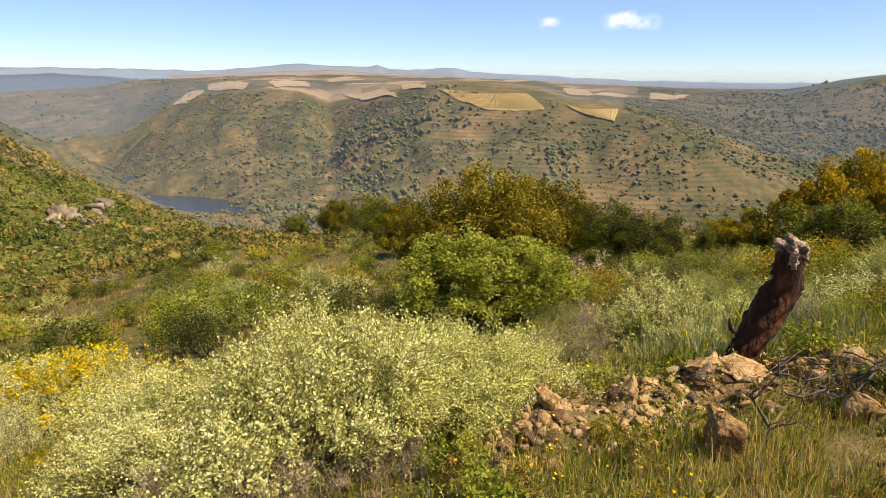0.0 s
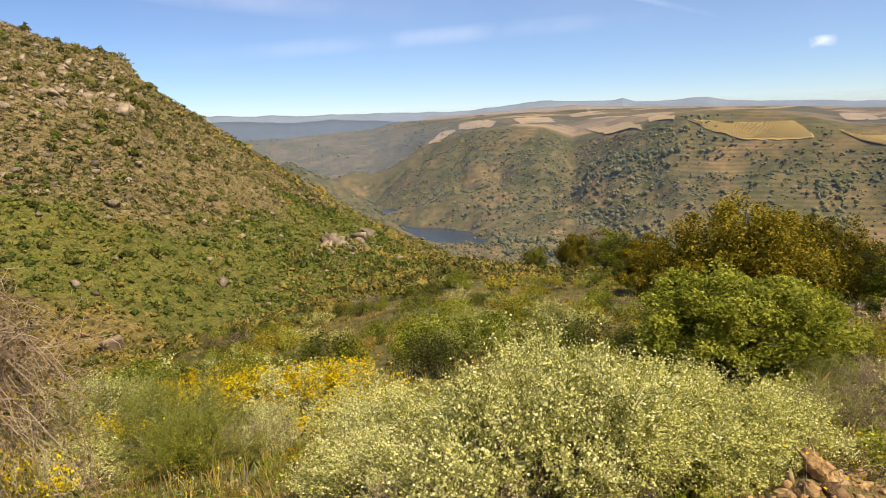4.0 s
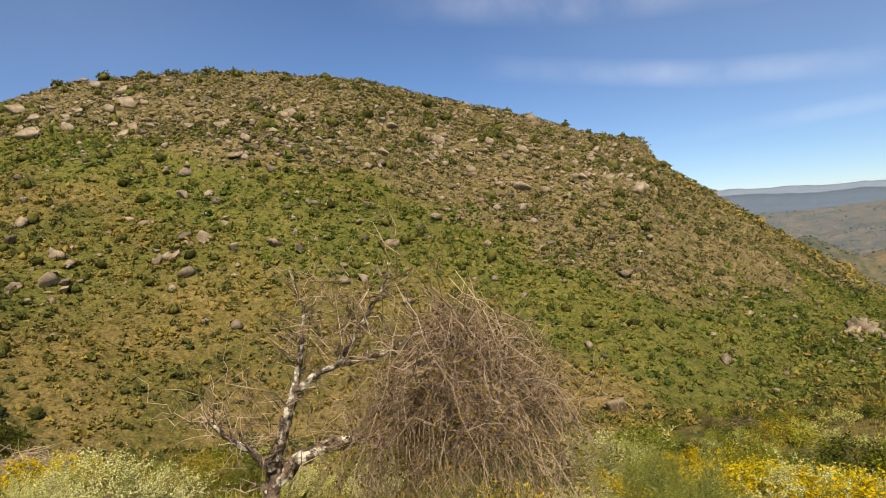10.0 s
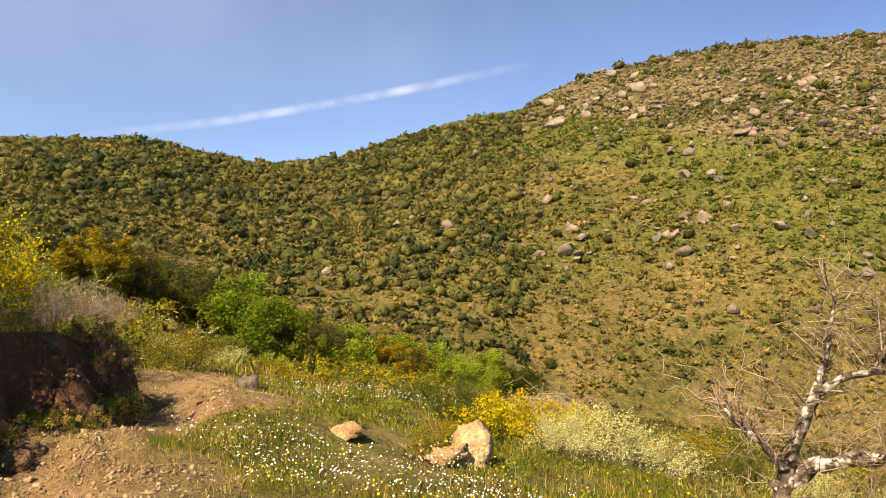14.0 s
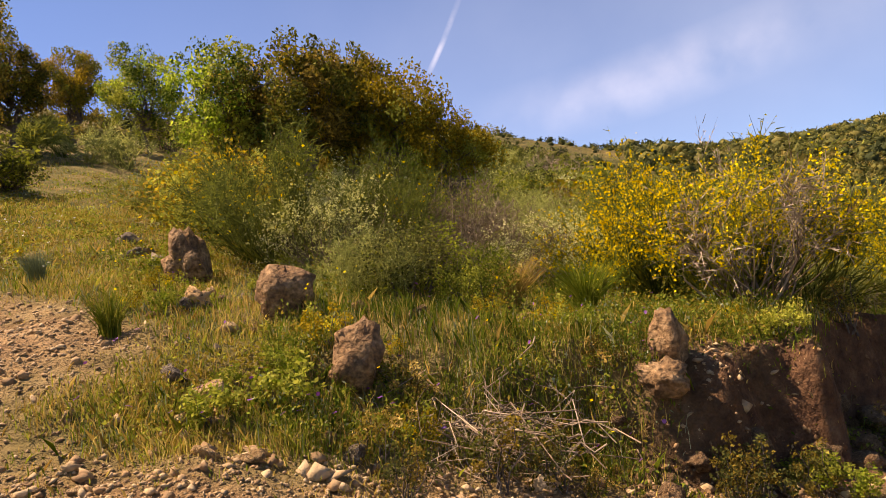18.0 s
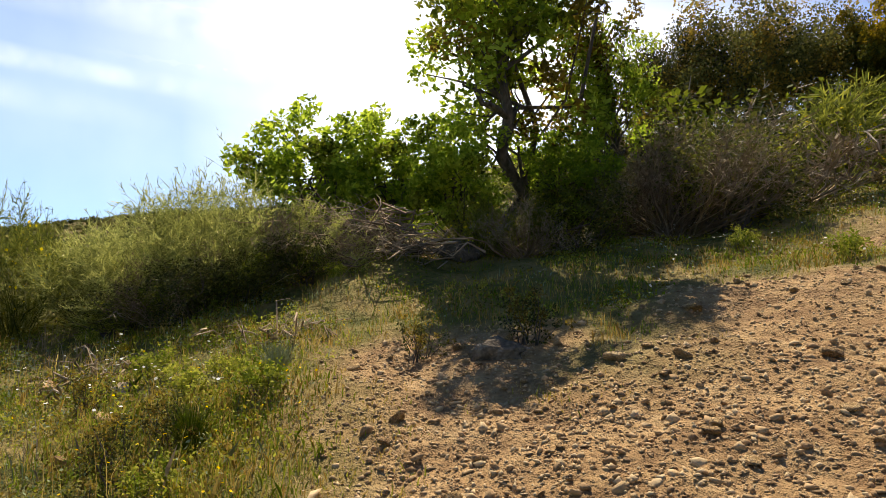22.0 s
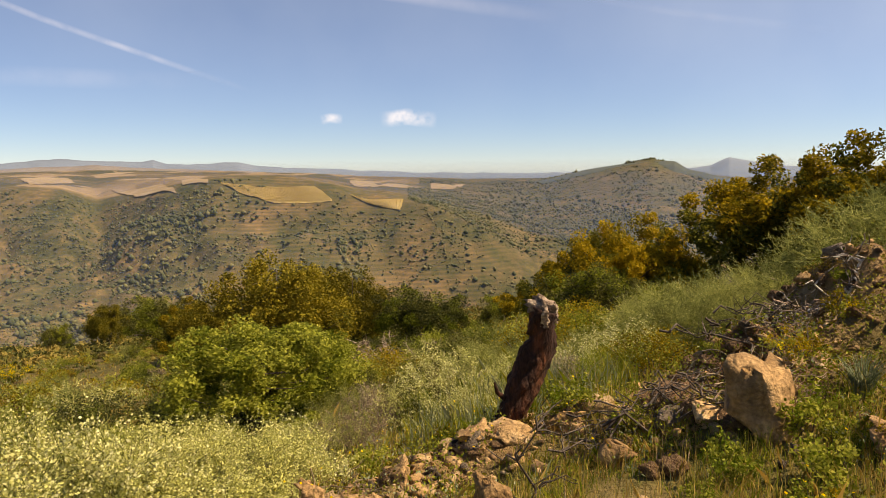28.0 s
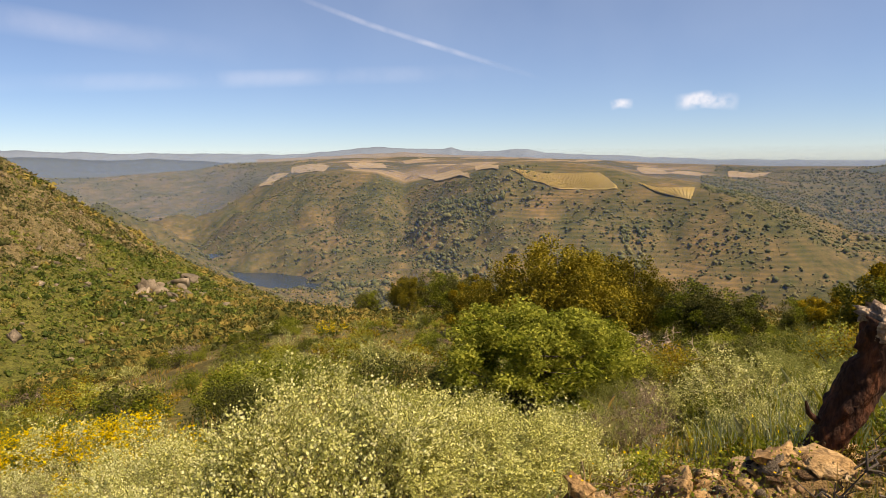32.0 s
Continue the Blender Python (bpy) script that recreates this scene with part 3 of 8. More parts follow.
def build_ground():
    ring = np.r_[0.05, 0.4, 0.8, np.geomspace(1.2, 16, 230), np.geomspace(16.4, 120, 80), np.geomspace(122, 420, 100), np.geomspace(430, 4950, 110)]
    azs = np.radians(np.arange(0, 360, 0.4))
    R, A = np.meshgrid(ring, azs, indexing="ij")
    X, Y = CX - R * np.sin(A), CY + R * np.cos(A)
    Z = terrain(X, Y)
    n, m = R.shape
    idx = np.arange(n * m).reshape(n, m)
    nxt = np.roll(idx, -1, 1)
    faces = np.stack([idx[:-1], nxt[:-1], nxt[1:], idx[1:]], -1).reshape(-1, 4)[:, ::-1]
    me = quick_mesh("ground", np.stack([X, Y, Z], -1).reshape(-1, 3), faces, M_GROUND, smooth=True)
    az = np.degrees(A)
    stony, belt = hill_cover(X, Y)
    zones = {
        "hill": np.clip((R - 14) / 25, 0, 1),
        "far": np.clip((R - 450) / 200, 0, 1),
        "plateau": np.clip((R - along(OPPOSITE, az, 0) - 40) / 60, 0, 1) * np.clip((fractal(X, Y, 300, 91, 3) + 0.32) * 5, 0, 1) * (along(OPPOSITE, az, 0) < 1300) * (R > 700) * np.clip(((az + 180) % 360 - 180 + 18) / 4, 0.0, 1),
        "dirt": np.maximum(dirt_zone(X, Y), 0.8 * np.clip(sum(h * 4 * np.exp(-((X - a) ** 2 + (Y - b) ** 2) / (0.8 * w) ** 2) for a, b, w, h in HEAPS) + fractal(X, Y, 0.8, 61, 3) * 0.8 - 0.25, 0, 1)),
        "clay": np.clip(1.4 - np.abs(bank_side(X, Y) + 0.02) / 0.36, 0, 1) * np.clip((-0.2 - X) / 2.6, 0.25, 1) * np.clip((0.5 - X) / 0.6, 0, 1) * np.clip((X + 9) / 1.5, 0, 1) + 0.85 * np.clip(1.5 * np.exp(-((X - 3.2) ** 2 + (Y - 3.4) ** 2) / 0.5) + 1.3 * np.exp(-((X - 3.9) ** 2 + (Y - 4.1) ** 2) / 0.5) - 0.5 + fractal(X, Y, 0.6, 67, 3), 0, 1),
        "green": np.maximum(0.6 * belt, 0.55 * np.clip(fractal(X, Y, 45, 71, 5) * 4.0 - 0.15, 0, 1) * np.clip((R - 90) / 50, 0, 1) * np.clip((300 - R) / 70, 0, 1)),
        "rocky": 0.9 * stony,
        "terrace": np.clip((15 - np.abs((az + 180) % 360 - 180 + 11)) / 4, 0, 1) * np.clip((R - 640) / 30, 0, 1) * np.clip((1000 - R) / 60, 0, 1) * np.clip(fractal(X, Y, 160, 151, 3) * 3 + 0.7, 0, 1),
    }
    for name, v in zones.items():
        at = me.attributes.new(name, "FLOAT", "POINT")
        at.data.foreach_set("value", np.ascontiguousarray(v.ravel(), np.float32))
    return tagged(new("ground", me), "sloping hillside of dry grass and soil with a stony dirt track", "ground", kind="structure")


ground = build_ground()


def height(x, y):
    return float(terrain(np.array([x]), np.array([y]))[0])


def spot(az, r, lift=0.0):
    x, y = CX - r * math.sin(radians(az)), CY + r * math.cos(radians(az))
    return Vector((x, y, height(x, y) + lift))


# the river in the gorge
def build_river():
    az = np.radians(np.linspace(17.0, 26.2, 40))
    rs = np.linspace(500, 1100, 30)
    A, R = np.meshgrid(az, rs)
    V = np.stack([CX - R * np.sin(A), CY + R * np.cos(A), 0 * R - 147.0], -1).reshape(-1, 3)
    idx = np.arange(A.size).reshape(A.shape)
    F = np.stack([idx[:-1, :-1], idx[:-1, 1:], idx[1:, 1:], idx[1:, :-1]], -1).reshape(-1, 4)
    return tagged(new("river", quick_mesh("river", V, F, M_WATER)), "dark blue river at the bottom of the gorge", "river", kind="structure")


build_river()

# ---- plant and stone makers ----
def rng_of(seed):
    return np.random.RandomState(seed)


def leaf_quads(centres, size, rs, aspect=0.55, up=0.0, jitter=0.4):
    """A pointed leaf (two triangles) at each centre, turned at random."""
    n = len(centres)
    d = rs.normal(size=(n, 3))
    d[:, 2] = d[:, 2] * (1 - abs(up)) + up
    d /= np.linalg.norm(d, axis=1)[:, None]
    q = rs.normal(size=(n, 3))
    w = np.cross(d, q)
    w /= np.linalg.norm(w, axis=1)[:, None] + 1e-9
    s = size * (1 + jitter * rs.uniform(-1, 1, n))[:, None]
    a, b = centres - d * s * 0.5, centres + d * s * 0.5
    l, r = centres - w * s * aspect * 0.5, centres + w * s * aspect * 0.5
    V = np.stack([a, l, b, r], 1).reshape(-1, 3)
    F = np.arange(n * 4).reshape(n, 4)
    return V, F


def tubes(paths, sides=5):
    """Tapered tubes; a path is (points, radii). Open ends."""
    VS, FS, base = [], [], 0
    ring = np.arange(sides) * 2 * math.pi / sides
    for pts, rad in paths:
        pts = np.asarray(pts, float)
        rad = np.asarray(rad, float)
        tan = np.gradient(pts, axis=0)
        tan /= np.linalg.norm(tan, axis=1)[:, None] + 1e-9
        ref = np.array([0.31, 0.17, 0.93]) if abs(tan[0][2]) < 0.9 else np.array([0.9, 0.2, 0.1])
        u = np.cross(tan, ref)
        u /= np.linalg.norm(u, axis=1)[:, None] + 1e-9
        v = np.cross(tan, u)
        V = pts[:, None] + rad[:, None, None] * (np.cos(ring)[None, :, None] * u[:, None] + np.sin(ring)[None, :, None] * v[:, None])
        k = len(pts)
        idx = base + np.arange(k * sides).reshape(k, sides)
        nxt = np.roll(idx, -1, 1)
        FS.append(np.stack([idx[:-1], nxt[:-1], nxt[1:], idx[1:]], -1).reshape(-1, 4))
        VS.append(V.reshape(-1, 3))
        base += k * sides
    return np.concatenate(VS), np.concatenate(FS)


def bent(p0, p1, rs, k=5, wobble=0.1, sag=0.0):
    t = np.linspace(0, 1, k)[:, None]
    p0, p1 = np.asarray(p0, float), np.asarray(p1, float)
    length = np.linalg.norm(p1 - p0)
    off = rs.normal(size=(k, 3)) * wobble * length * np.sin(t * math.pi)
    pts = p0 + (p1 - p0) * t + off
    pts[:, 2] -= sag * length * (t[:, 0] ** 2)
    return pts


def crown_points(rs, clusters, leaves, rx, rz, base, cluster_r, hollow=0.45, tilt=(0, 0)):
    """Leaf places in clusters that lie towards the outside of an uneven crown."""
    lobes = max(7, clusters // 8)
    k = np.arange(lobes) + rs.uniform(-0.3, 0.3, lobes)
    up, turn = 1 - 1.75 * (k + 0.5) / lobes, k * 2.4
    flat = np.sqrt(np.clip(1 - up ** 2, 0, 1))
    heart = np.stack([flat * np.cos(turn), flat * np.sin(turn), up], -1) * rs.uniform(0.42, 0.62, lobes)[:, None]
    c = rs.normal(size=(clusters, 3))
    c /= np.linalg.norm(c, axis=1)[:, None]
    rad = hollow + (1 - hollow) * rs.rand(clusters) ** 0.6
    which = rs.randint(0, lobes, clusters)
    C = (heart[which] + c * (rad * 0.48 * rs.uniform(0.8, 1.15, lobes)[which])[:, None]) * np.array([rx, rx, rz])
    C[:, 2] = np.maximum(C[:, 2], -rz * 0.8)
    C += np.array([tilt[0], tilt[1], base + rz])
    each = leaves // clusters
    off = rs.normal(size=(clusters, each, 3))
    off *= (rs.rand(clusters, each, 1) ** 0.4 / np.linalg.norm(off, axis=2)[:, :, None]) * cluster_r * (0.5 + 0.5 * rs.rand(clusters))[:, None, None]
    return C, (C[:, None] + off).reshape(-1, 3)


def tree_mesh(seed, h, rx, trunk_h, trunk_r, clusters, leaves, leaf, mats, cluster_r=0.5, mix=None, hollow=0.45, limbs=9, young=0.0):
    """Two meshes: the trunk with its limbs, and the crown. mats: leaf materials, chosen cluster by cluster; young: how
    high up the first material begins, as painted sunlight on the crown.
    """
    rs = rng_of(seed)
    rz = (h - trunk_h) / 2
    C, P = crown_points(rs, clusters, leaves, rx, rz, trunk_h, cluster_r, hollow)
    top = np.array([rs.uniform(-0.15, 0.15) * rx, rs.uniform(-0.15, 0.15) * rx, trunk_h + rz * 1.3])
    stem = bent((0, 0, -0.25), top, rs, 8, 0.05)
    paths = [(stem, np.linspace(trunk_r, trunk_r * 0.3, 8) * np.r_[1.25, np.ones(7)])]
    for k in rs.choice(clusters, min(limbs * 3, clusters), replace=False):
        s = stem[min(7, 2 + rs.randint(0, 5))]
        big = rs.rand() < 0.4
        paths.append((bent(s, C[k], rs, 6, 0.08), np.linspace(trunk_r * (0.42 if big else 0.2), trunk_r * 0.05, 6)))
    tv, tf = tubes(paths, 7)
    V, F = leaf_quads(P, leaf, rs)
    each = len(P) // clusters
    pick = np.repeat(rs.choice(len(mats), clusters, p=mix), each)
    # sunlit top and outside of the crown, painted with the first leaf colour
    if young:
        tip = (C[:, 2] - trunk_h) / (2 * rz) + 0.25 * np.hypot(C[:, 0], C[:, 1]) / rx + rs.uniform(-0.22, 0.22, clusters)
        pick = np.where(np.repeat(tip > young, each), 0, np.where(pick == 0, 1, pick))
    return (quick_mesh("trunk", tv, tf, M_BARK, smooth=True), quick_mesh("crown", V, F, mats, mat_index=pick))


def make_tree(meshes, name, pos, label, category="tree", scale=1.0, turn=0.0, group="", stretch=1.0):
    ob = new(name)
    ob.empty_display_size = 0.3
    for n, me in zip(("trunk", "crown"), meshes):
        part(n, me, ob)
    ob.matrix_world = Matrix.Translation(pos) @ Matrix.Rotation(radians(turn), 4, "Z") @ Matrix.Diagonal((scale, scale, scale * stretch, 1))
    return tagged(ob, label, category, group)


def blades(P, Q, width, rs):
    """Thin flat twigs from P to Q."""
    d = Q - P
    w = np.cross(d, rs.normal(size=d.shape))
    w *= (width / (np.linalg.norm(w, axis=1) + 1e-9))[:, None]
    V = np.stack([P - w, P + w, Q + w * 0.4, Q - w * 0.4], 1).reshape(-1, 3)
    return V, np.arange(len(V)).reshape(-1, 4)


def broom_meshes(seed, h, w, stems, flowers, stem_mat, flower_mat, flower=0.03, thick=0.003, bare=0.35, spread=0.5, twigs=8, sprigs=5000, sprig=0.03, round_=0.5, low=0.8, heads=17, branch_mat=None):
    """A broom bush: a fan of thin branching stems from the base, and its flowers along the outer part."""
    rs = rng_of(seed)
    paths, P0, P1 = [], [], []
    lumps = rs.uniform(0, 6.28, 3)
    crown = [(j * 2.4 + rs.uniform(-0.4, 0.4), ((j + 0.6) / heads) ** spread * rs.uniform(0.85, 1.1), rs.uniform(0.82, 1.1)) for j in range(heads)]
    for k in range(stems):
        a, out, tall = crown[rs.randint(0, heads)]
        a, out = a + rs.normal() * 0.17 / (0.35 + out), abs(out + rs.normal() * 0.09)
        lump = 1 + 0.16 * math.sin(3 * a + lumps[0]) + 0.12 * math.sin(5 * a + lumps[1])
        tip = np.array([math.cos(a) * out * w * lump, math.sin(a) * out * w * lump, h * (1 - round_ * out ** 2.6) * rs.uniform(low, 0.95) * tall * (1 + 0.10 * math.sin(2 * a + lumps[2] + 2 * out))])
        root = np.array([rs.normal() * w * 0.1, rs.normal() * w * 0.1, -0.05])
        pts = bent(root, tip, rs, 6, 0.035)
        pts[:, :2] += (np.array([math.cos(a), math.sin(a)]) * w * 0.12 * np.sin(np.linspace(0, math.pi, 6))[:, None])
        paths.append((pts[:5], np.linspace(thick * 2.2, thick * 0.5, 5) if k % 8 else np.linspace(thick * 4, thick, 5)))
        for j in range(twigs):
            f = bare + (1 - bare) * rs.rand() ** 0.7
            i = min(4, int(f * 5))
            p = pts[i] + (pts[i + 1] - pts[i]) * (f * 5 - i)
            out_d = np.array([math.cos(a), math.sin(a), 0]) * out
            P0.append(p)
            P1.append(p + rs.normal(size=3) * 0.075 * h + np.array([0, 0, 0.07 * h]) + out_d * 0.05 * h)
    V, F = tubes(paths, 3)
    P0, P1 = np.array(P0), np.array(P1)
    BV, BF = blades(P0, P1, np.full(len(P0), thick * 0.8), rs)
    pick = rs.randint(0, len(P0), sprigs)
    f = rs.rand(sprigs)[:, None]
    s0 = P0[pick] * (1 - f) + P1[pick] * f
    d = (P1 - P0)[pick]
    d /= np.linalg.norm(d, axis=1)[:, None]
    d = d + rs.normal(size=d.shape) * 0.5
    SV, SF = blades(s0, s0 + d * sprig * h * rs.uniform(0.6, 1.5, sprigs)[:, None], np.full(sprigs, max(0.0018, sprig * 0.10 * h)), rs)
    out = [("branchwork", quick_mesh("branchwork", V, F, branch_mat or stem_mat)), ("foliage" if flower_mat else "twig_mass", quick_mesh("foliage", np.concatenate([BV, SV]), np.concatenate([BF, SF + len(BV)]), stem_mat))]
    if flowers:
        pick = rs.randint(0, len(P0), flowers)
        f = rs.rand(flowers)[:, None]
        P = P0[pick] * (1 - f) + P1[pick] * f + rs.normal(size=(flowers, 3)) * 0.012
        V, F = leaf_quads(P, flower, rs, 0.8)
        out.append(("blossom", quick_mesh("blossom", V, F, flower_mat)))
    return out


def make_bush(parts, name, pos, label, category="bush", scale=1.0, turn=0.0, group="", stretch=1.0, lean=0.0):
    ob = new(name)
    ob.empty_display_size = 0.2
    for n, me in parts:
        p = part(n, me, ob)
        if n in ("branchwork", "twig_mass"):
            tagged(p, "many thin stems and twigs", kind="stuff")
    ob.matrix_world = Matrix.Translation(pos) @ Matrix.Rotation(radians(turn), 4, "Z") @ Matrix.Rotation(radians(lean), 4, "X") @ Matrix.Diagonal((scale, scale, scale * stretch, 1))
    return tagged(ob, label, category, group)


def leafy_meshes(seed, h, w, clusters, leaves, leaf, mats, mix=None, cluster_r=0.25, hollow=0.5, twigs=14):
    """A rounded shrub: a few stems and a lumpy mass of small leaves down to the ground."""
    rs = rng_of(seed)
    C, P = crown_points(rs, clusters, leaves, w, h * 0.55, -h * 0.08, cluster_r, hollow)
    P[:, 2] = np.maximum(P[:, 2], 0.02)
    paths = [(bent((rs.normal() * 0.08 * w, rs.normal() * 0.08 * w, -0.1), C[k], rs, 5, 0.06), np.linspace(0.02 * h, 0.005 * h, 5)) for k in rs.choice(clusters, min(twigs, clusters), replace=False)]
    tv, tf = tubes(paths, 4)
    V, F = leaf_quads(P, leaf, rs)
    pick = np.repeat(rs.choice(len(mats), clusters, p=mix), len(P) // clusters)
    return [("branchwork", quick_mesh("branchwork", tv, tf, M_BARK)), ("foliage", quick_mesh("foliage", V, F, mats, mat_index=pick))]


def ico(sub):
    bm = bmesh.new()
    bmesh.ops.create_icosphere(bm, subdivisions=sub, radius=1.0)
    V = np.array([v.co[:] for v in bm.verts])
    F = np.array([[v.index for v in f.verts] for f in bm.faces])
    bm.free()
    return V, F


ICO1, ICO2, ICO3 = ico(1), ico(2), ico(3)


def rock_mesh(seed, size, mat, rough=0.35, facets=9, sub=3, deep=(0.36, 0.7)):
    """A broken stone: a ball cut by random planes, then roughened."""
    rs = rng_of(seed)
    V, F = (ICO3 if sub == 3 else ICO2)
    V = V.copy()
    for k in range(facets):
        d = rs.normal(size=3)
        d /= np.linalg.norm(d)
        cut = rs.uniform(*deep)
        over = np.maximum(V @ d - cut, 0)
        V -= over[:, None] * d
    V *= 1.25
    nz = fractal(V[:, 0] * 3 + V[:, 2] * 5 + 50, V[:, 1] * 3 + 40 + V[:, 2] * 2, 1.0, seed, 3)
    n2 = fractal(V[:, 0] * 9 + V[:, 2] * 7 + 20, V[:, 1] * 9 + 70 - V[:, 2] * 8, 1.3, seed + 3, 2)
    V *= (1 + rough * (0.4 * nz + 0.22 * n2))[:, None]
    V += rs.normal(size=V.shape) * 0.012
    return quick_mesh("stone", V * np.array(size) * 0.5, F, mat, smooth=False)


def lump_mesh(seed, size, mat):
    """A lump of dried earth: a ball with knobs and pits at three scales."""
    V, F = ICO3
    at = Vector((seed * 3.7 % 50, seed * 1.3 % 50, 7.0))
    swell = [0.85 + 0.34 * noise.noise(Vector(v) * 1.1 + at) + 0.26 * noise.noise(Vector(v) * 2.7 + at) + 0.16 * noise.noise(Vector(v) * 6.0 + at) for v in V]
    return quick_mesh("clod", V * np.array(swell)[:, None] * np.array(size) * 0.55, F, mat, smooth=False)


def make_rock(seed, pos, size, mat, label, turn=0.0, tilt=0.0, sink=0.25, rough=0.35, name="rock", group="", facets=9, sub=3):
    ob = new(name, lump_mesh(seed, size, mat) if mat == M_CLAY else rock_mesh(seed, size, mat, rough, facets, sub))
    ob.matrix_world = Matrix.Translation(Vector(pos) + Vector((0, 0, size[2] * (0.5 - sink)))) @ Matrix.Rotation(radians(turn), 4, "Z") @ Matrix.Rotation(radians(tilt), 4, "X")
    return tagged(ob, label, "rock", group)


OCTA = (np.array([[1, 0, 0], [-1, 0, 0], [0, 1, 0], [0, -1, 0], [0, 0, 1], [0, 0, -1]], float), np.array([[0, 2, 4], [2, 1, 4], [1, 3, 4], [3, 0, 4], [2, 0, 5], [1, 2, 5], [3, 1, 5], [0, 3, 5]]))


def clumps(name, X, Y, sizes, mat, seed, label, flat=0.75, leaves=14, kind="stuff", jag=0.35, category="scrub", body=None, core=0.62, leaf=0.27):
    """Many small shrubs on the far slopes, in one mesh: a lumpy core and sprigs that break its outline."""
    rs = rng_of(seed)
    Z = terrain(X, Y)
    B, F = body or OCTA
    n, k = len(X), len(B)
    V = B[None] * (core + jag * rs.uniform(-1, 1, (n, k, 1)))
    V *= (sizes[:, None, None] * np.array([1, 1, flat])) * (1 + 0.25 * rs.uniform(-1, 1, (n, 1, 3)))
    a = rs.uniform(0, 6.28, n)
    c, q = np.cos(a)[:, None], np.sin(a)[:, None]
    V = np.stack([V[..., 0] * c - V[..., 1] * q, V[..., 0] * q + V[..., 1] * c, V[..., 2]], -1)
    at = np.stack([X, Y, Z + sizes * flat * 0.4], -1)
    V += at[:, None]
    F = (F[None] + (np.arange(n) * k)[:, None, None]).reshape(-1, 3)
    tint = np.clip(rs.normal(0, 0.4, n), -0.8, 0.8)
    VS, FS, TS = [V.reshape(-1, 3)], [F], [np.repeat(tint, k)]
    if leaves:
        d = rs.normal(size=(n, leaves, 3))
        d /= np.linalg.norm(d, axis=2)[:, :, None]
        d[:, :, 2] = np.abs(d[:, :, 2]) * 1.1 - 0.15
        c = at[:, None] + d * sizes[:, None, None] * np.array([0.9, 0.9, flat * 0.9]) * rs.uniform(0.45, 1.15, (n, leaves, 1))
        e = rs.normal(size=(n, leaves, 3, 3)) * sizes[:, None, None, None] * leaf
        VS.append((c[:, :, None] + e).reshape(-1, 3))
        FS.append(n * k + np.arange(n * leaves * 3).reshape(-1, 3))
        TS.append(np.repeat(tint, leaves * 3))
    me = quick_mesh(name, np.concatenate(VS), np.concatenate(FS), mat)
    me.attributes.new("tint", "FLOAT", "POINT").data.foreach_set("value", np.concatenate(TS).astype(np.float32))
    return tagged(new(name, me), label, category, kind=kind)


def polar_scatter(n, az0, az1, r0, r1, seed, patch=0.0, scale=40.0, power=1.0):
    rs = rng_of(seed)
    az = np.radians(rs.uniform(az0, az1, n))
    r = (r0 ** 2 + (r1 ** 2 - r0 ** 2) * rs.rand(n) ** power) ** 0.5
    x, y = CX - r * np.sin(az), CY + r * np.cos(az)
    if patch:
        keep = fractal(x, y, scale, seed + 5, 3) + 0.5 + rs.uniform(-0.25, 0.25, n) > patch
        x, y = x[keep], y[keep]
    return x, y


# ---- scrub on the slopes ----
x, y = polar_scatter(9000, 12, 45, 300, 720, 121, 0.25, 60)
clumps("gorge_scrub", x, y, rng_of(13).gamma(2.4, 0.5, len(x)).clip(0.5, 3.0), M_SCRUB, 14, "scrub on the side of the gorge above the river", leaves=5)
def cover_clumps(name, x, y, sizes, seed, label, **how):
    """Shrubs of three kinds, by what grows on that part of the hill."""
    stony, belt = hill_cover(x, y)
    u = rng_of(seed).rand(len(x))
    kind = np.where(u < 0.85 * stony, 2, np.where(u < stony + 0.85 * belt, 1, 0))
    for k, (mat, word) in enumerate([(M_SCRUB, "olive "), (M_SCRUB_GREEN, "green "), (M_SCRUB_ROCKY, "dry grey-brown ")]):
        m = kind == k
        clumps(name, x[m], y[m], sizes[m], mat, seed + k, word + label, **how)


x, y = polar_scatter(32000, 20, 152, 62, 345, 101, 0.30, 30)
cover_clumps("hillside_scrub", x, y, np.minimum(rng_of(1).gamma(2.2, 0.32, len(x)).clip(0.35, 2.6), 0.0085 * np.hypot(x, y)), 2, "scrub scattered over a rocky hillside", leaves=16)
x, y = polar_scatter(150000, 20, 152, 62, 345, 111, 0.08, 18)
cover_clumps("hillside_heath", x, y, rng_of(11).gamma(2.4, 0.14, len(x)).clip(0.15, 0.9), 12, "heath and grass tufts covering the hillside", leaves=6, core=0.4, leaf=0.4)
x, y = polar_scatter(7500, 97, 152, 58, 270, 141, 0.40, 45)
clumps("hillside_thicket", x, y, np.minimum(rng_of(143).gamma(4, 0.3, len(x)).clip(0.4, 2.4), 0.014 * np.hypot(x, y)), M_SCRUB_DARK, 144, "dense dark green thicket low on the hillside", 0.9, 26, body=ICO1, core=0.75, leaf=0.22)
x, y = polar_scatter(9000, -45, 35, 55, 190, 103, 0.36, 20)
clumps("lower_slope_scrub", x, y, np.minimum(rng_of(3).gamma(2.6, 0.24, len(x)).clip(0.22, 2.0), 0.009 * np.hypot(x, y)), M_SCRUB, 4, "low olive scrub on the slope below the track", leaves=20)
x, y = polar_scatter(110000, -75, 42, 600, 1250, 105, 0.30, 70)
FIELDS = [(-8.6, 0.8, -2.9, -0.85), (-14.8, -9.8, -3.6, -2.0), (19.2, 22.0, -2.3, -1.1), (15.8, 19.4, -1.2, -0.5), (4.0, 8.8, -2.0, -0.9)]
